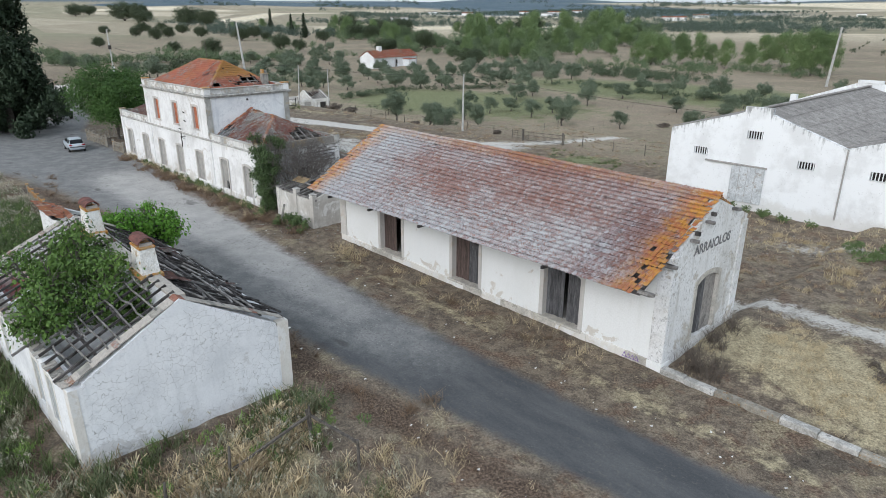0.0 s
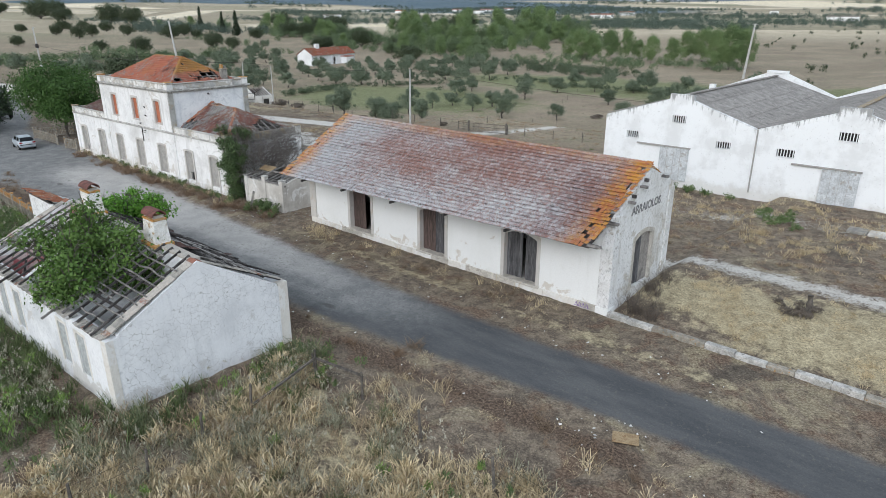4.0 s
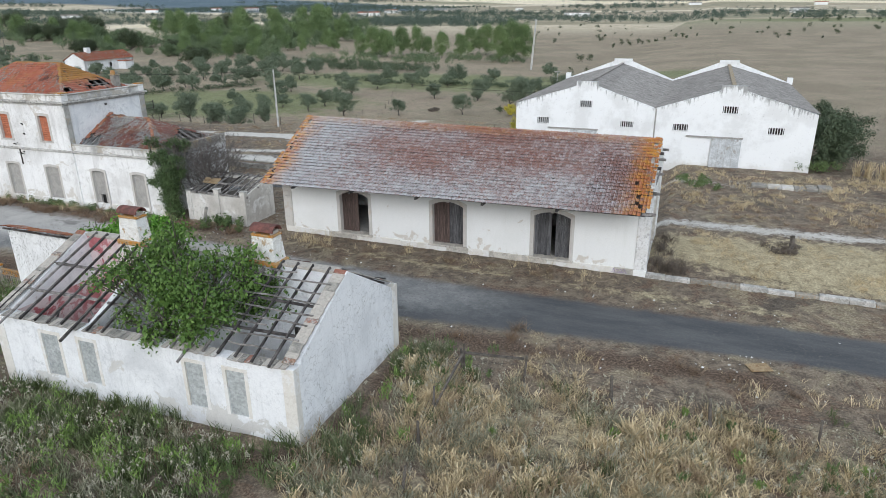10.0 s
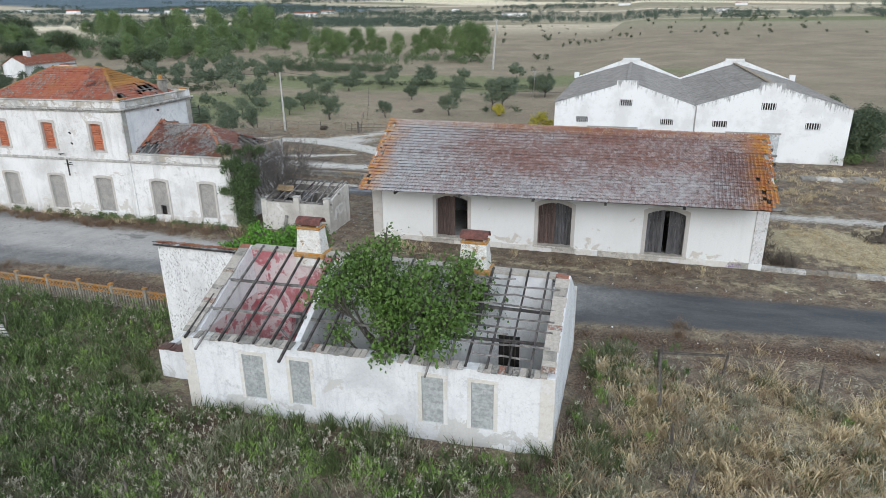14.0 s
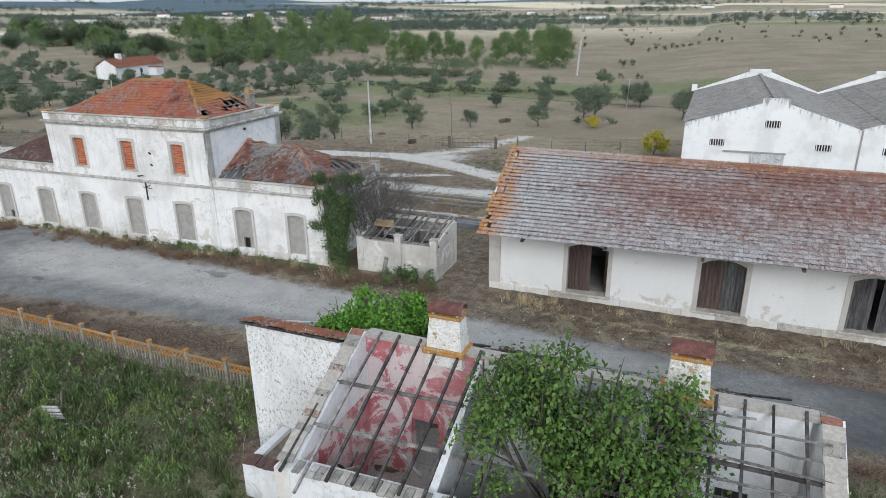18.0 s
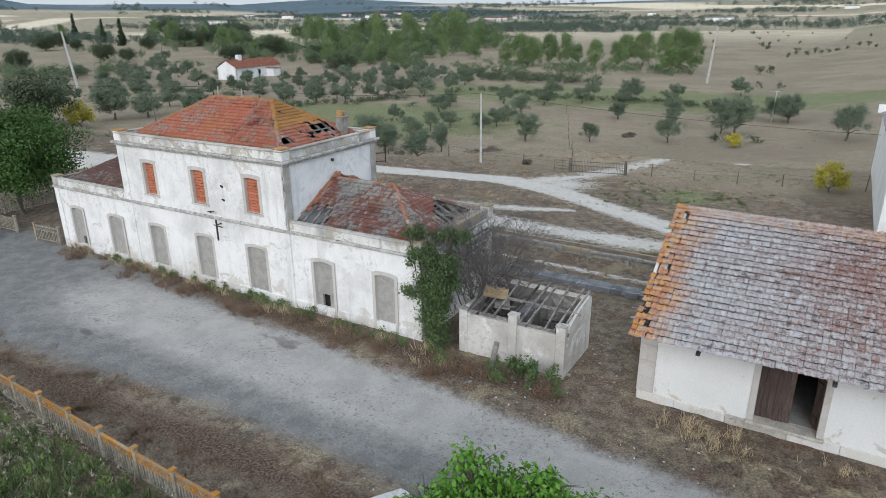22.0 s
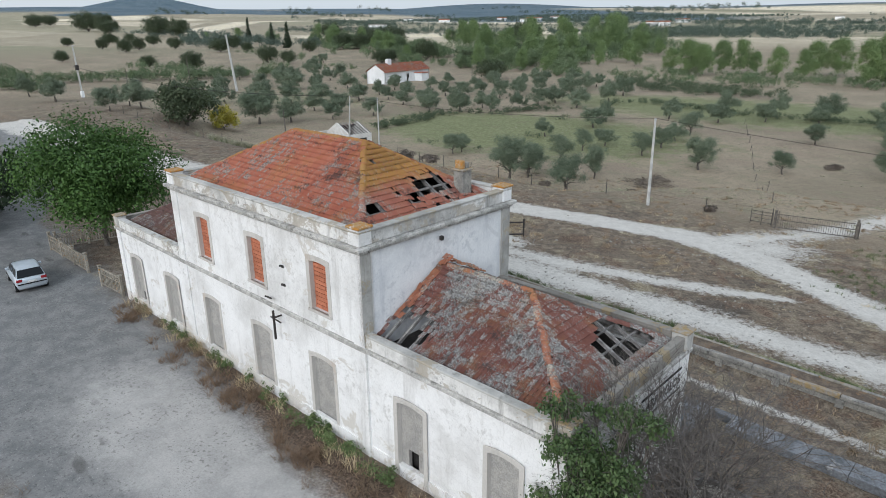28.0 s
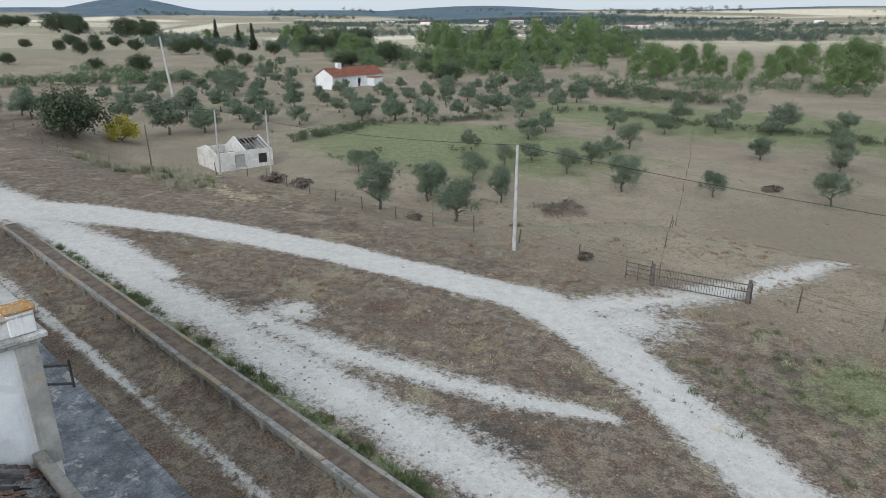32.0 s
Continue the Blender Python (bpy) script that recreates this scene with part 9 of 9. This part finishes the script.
def hatchback(at, turn):
    """A small three-door hatchback, nose along +x."""
    car = thing("hatchback_car", "silver-blue three-door hatchback parked on the yard", "car", (*at, ground_at(*at)), turn)
    prof = [(-1.93, 0.42, 0.78, 0.72), (-1.88, 0.30, 0.92, 0.79), (-1.2, 0.24, 0.96, 0.82), (0.0, 0.22, 0.93, 0.83), (0.9, 0.22, 0.90, 0.82), (1.5, 0.26, 0.80, 0.80), (1.85, 0.32, 0.66, 0.74), (1.93, 0.42, 0.56, 0.62)]
    secs = []
    for x, z0, z1, w in prof:
        zm = (z0 + z1) / 2
        secs.append([(x, -w * 0.9, z0), (x, -w, zm - 0.08), (x, -w, zm + 0.1), (x, -w * 0.92, z1), (x, 0, z1 + 0.03), (x, w * 0.92, z1), (x, w, zm + 0.1), (x, w, zm - 0.08), (x, w * 0.9, z0), (x, 0, z0 - 0.02)])
    bm = loft(bmesh.new(), secs)
    bmesh.ops.recalc_face_normals(bm, faces=bm.faces[:])
    for f in bm.faces:
        f.smooth = True
    part("body", bm, M_CARP, car)
    cab = [(-1.82, 0.90, 0.93, 0.72), (-1.45, 0.93, 1.36, 0.62), (-0.9, 0.93, 1.44, 0.60), (-0.1, 0.92, 1.44, 0.60), (0.35, 0.90, 1.36, 0.60), (1.0, 0.88, 0.90, 0.70)]
    secs = [[(x, -w - (0.10 if z1 > 1 else 0), z0), (x, -w, z1 - 0.05), (x, -w * 0.85, z1), (x, 0, z1 + 0.02), (x, w * 0.85, z1), (x, w, z1 - 0.05), (x, w + (0.10 if z1 > 1 else 0), z0)] for x, z0, z1, w in cab]
    bm = loft(bmesh.new(), secs)
    bmesh.ops.recalc_face_normals(bm, faces=bm.faces[:])
    part("cabin", bm, M_CARP, car)
    bm = bmesh.new()
    for quad in ([(-1.80, -0.68, 0.95), (-1.80, 0.68, 0.95), (-1.48, 0.58, 1.34), (-1.48, -0.58, 1.34)],):
        bm.faces.new([bm.verts.new((x - 0.035, y, z + 0.02)) for x, y, z in quad])
    part("rear_window", bm, M_GLASS, car)
    bm = bmesh.new()
    bm.faces.new([bm.verts.new(p) for p in ((0.98, -0.6, 0.94), (0.98, 0.6, 0.94), (0.42, 0.54, 1.36), (0.42, -0.54, 1.36))])
    part("windscreen", bm, M_GLASS, car)
    for s in (-1, 1):
        bm = bmesh.new()
        for xa, xb in ((-1.5, -0.6), (-0.56, 0.5)):
            bm.faces.new([bm.verts.new(p) for p in ((xa, s * 0.735, 0.98), (xb + (0.25 if xb > 0 else 0), s * 0.725, 0.98), (xb - 0.12, s * 0.635, 1.36), (xa + 0.12, s * 0.635, 1.36))])
        part("side_window", bm, M_GLASS, car)
        part("tail_lamp", soft(boxes((-1.94, -1.8, s * 0.62 - 0.15, s * 0.62 + 0.15, 0.74, 0.90)), 0.02), M_RED, car)
        part("mirror", soft(boxes((0.35, 0.5, s * 0.86 - 0.09, s * 0.86 + 0.09, 0.95, 1.07)), 0.02), M_CARP, car)
        part("headlamp", soft(boxes((1.78, 1.92, s * 0.55 - 0.14, s * 0.55 + 0.14, 0.58, 0.7)), 0.02), M_RIM, car)
        for x in (-1.22, 1.24):
            wh_ = part("wheel", tube(bmesh.new(), [(x, s * 0.66, 0.28), (x, s * 0.84, 0.28)], [0.28, 0.28], 20), M_RUB, car)
            part("rim", tube(bmesh.new(), [(x, s * 0.80, 0.28), (x, s * 0.85, 0.28)], [0.18, 0.17], 16), M_RIM, wh_)
    part("bumper_strip", boxes((-1.97, -1.9, -0.74, 0.74, 0.58, 0.64)), M_RUB, car)
    part("number_plate", boxes((-1.965, -1.93, -0.24, 0.24, 0.66, 0.76)), M_LITTER, car, "plain blank plate")
    return car


hatchback((-69.45, -4.75), 176)
jeep = thing("off_road_vehicle", "dark green off-road vehicle under the cypress", "car", (-97.0, 0.4, ground_at(-97, 0.4)), 10)
M_JEEP = plain("dark_green_paint", (0.025, 0.035, 0.03), (0.05, 0.06, 0.052), 3, 0.5)
part("body", soft(boxes((-2.1, 2.1, -0.85, 0.85, 0.55, 1.15)), 0.06), M_JEEP, jeep)
part("cabin", soft(boxes((-2.0, 0.9, -0.8, 0.8, 1.15, 1.95)), 0.1), M_JEEP, jeep)
part("side_window", boxes((-1.7, 0.6, -0.83, -0.80, 1.3, 1.75)), M_GLASS, jeep)
part("roof_rack", boxes((-1.8, 0.5, -0.7, 0.7, 1.98, 2.08)), M_LITTER, jeep)
for x in (-1.3, 1.3):
    for y in (-0.8, 0.8):
        part("wheel", tube(bmesh.new(), [(x, y - 0.13, 0.4), (x, y + 0.13, 0.4)], [0.4, 0.4], 16), M_RUB, jeep)

# ---- small things ----
stump = thing("stump", "dark weathered timber post stump in dry grass", "stump", (7.55, 5.2, ground_at(7.55, 5.2)))
part("post", tube(bmesh.new(), [(0, 0, -0.1), (0.05, 0, 0.6), (0.02, 0.03, 0.95)], [0.17, 0.14, 0.13], 8), M_POST, stump)
bushes("stump_brush", [(7.2 + rw.uniform(-1.3, 1.0), 5.1 + rw.uniform(-0.5, 0.6), 0.4, 0.4) for _ in range(9)], 200, 0.09, M_DEAD, 130, "dead brush round the stump", "brush")
rl = random.Random(66)
vs, qs = [], []
for i in range(130):
    if i < 110:
        x, y = rl.uniform(-30, 9), rl.choice((-9.7, -3.4)) + rl.gauss(0, 0.6)
    else:
        x, y = rl.gauss(4.6, 1.0), rl.gauss(-8.6, 0.5)
    z = ground_at(x, y) + 0.03
    s = rl.uniform(0.03, 0.09)
    a = rl.uniform(0, 6.28)
    n = len(vs)
    for k in range(4):
        b = a + k * math.pi / 2
        vs.append((x + s * math.cos(b) * rl.uniform(0.6, 1), y + s * math.sin(b), z + rl.uniform(0, 0.06)))
    qs.append((n, n + 1, n + 2, n + 3))
np_mesh("litter", vs, qs, M_LITTER, None, "scattered pale litter along the road edge", "stuff", "litter")
board = thing("dumped_board", "yellowish dumped board on the verge", "board", (5.3, -8.5, 0.06), 25)
part("sheet", soft(boxes((-0.45, 0.45, -0.3, 0.3, 0, 0.05)), 0.01), M_PANEL, board)
rocks_v, rocks_q = [], []
for i in range(900):
    t = rl.random()
    if i < 300:
        x, y = rl.uniform(-9, 14), 21 + rl.gauss(0, 1.2)
    elif i < 700:
        x, y = rl.uniform(-55, -30), rl.choice((17.5, 22.5, 27.5)) + rl.gauss(0, 1.0)
    else:
        x, y = rl.uniform(-30, -24.5), rl.uniform(-3.0, 5)
    s = rl.uniform(0.02, 0.065) * (1.8 if i % 17 == 0 else 1)
    z = ground_at(x, y)
    n = len(rocks_v)
    for sx, sy in ((-1, -1), (1, -1), (1, 1), (-1, 1)):
        rocks_v.append((x + sx * s * rl.uniform(0.7, 1.2), y + sy * s * rl.uniform(0.7, 1.2), z - 0.02))
    for sx, sy in ((-1, -1), (1, -1), (1, 1), (-1, 1)):
        rocks_v.append((x + sx * s * rl.uniform(0.3, 0.8), y + sy * s * rl.uniform(0.3, 0.8), z + s * rl.uniform(0.5, 0.9)))
    rocks_q += [tuple(n + k for k in f) for f in ((4, 5, 6, 7), (0, 1, 5, 4), (1, 2, 6, 5), (2, 3, 7, 6), (3, 0, 4, 7))]
np_mesh("stones", rocks_v, rocks_q, M_CONC, None, "loose pale stones on the ground", "stuff", "stones")
hut_sign = thing("leaning_board", "small white slatted board leaning in weeds", "board", (-34.0, -18.2, 0.0), 20)
for i in range(4):
    part("slat", boxes((-0.3, 0.3, 0, 0.03, 0.5 + i * 0.2, 0.62 + i * 0.2), m=pose(0, 0, 0, 18)), M_LITTER, hut_sign)
part("stake", beam(bmesh.new(), (0, 0.05, 0), (0.0, 0.4, 1.3), 0.06, 0.06), M_POST, hut_sign)
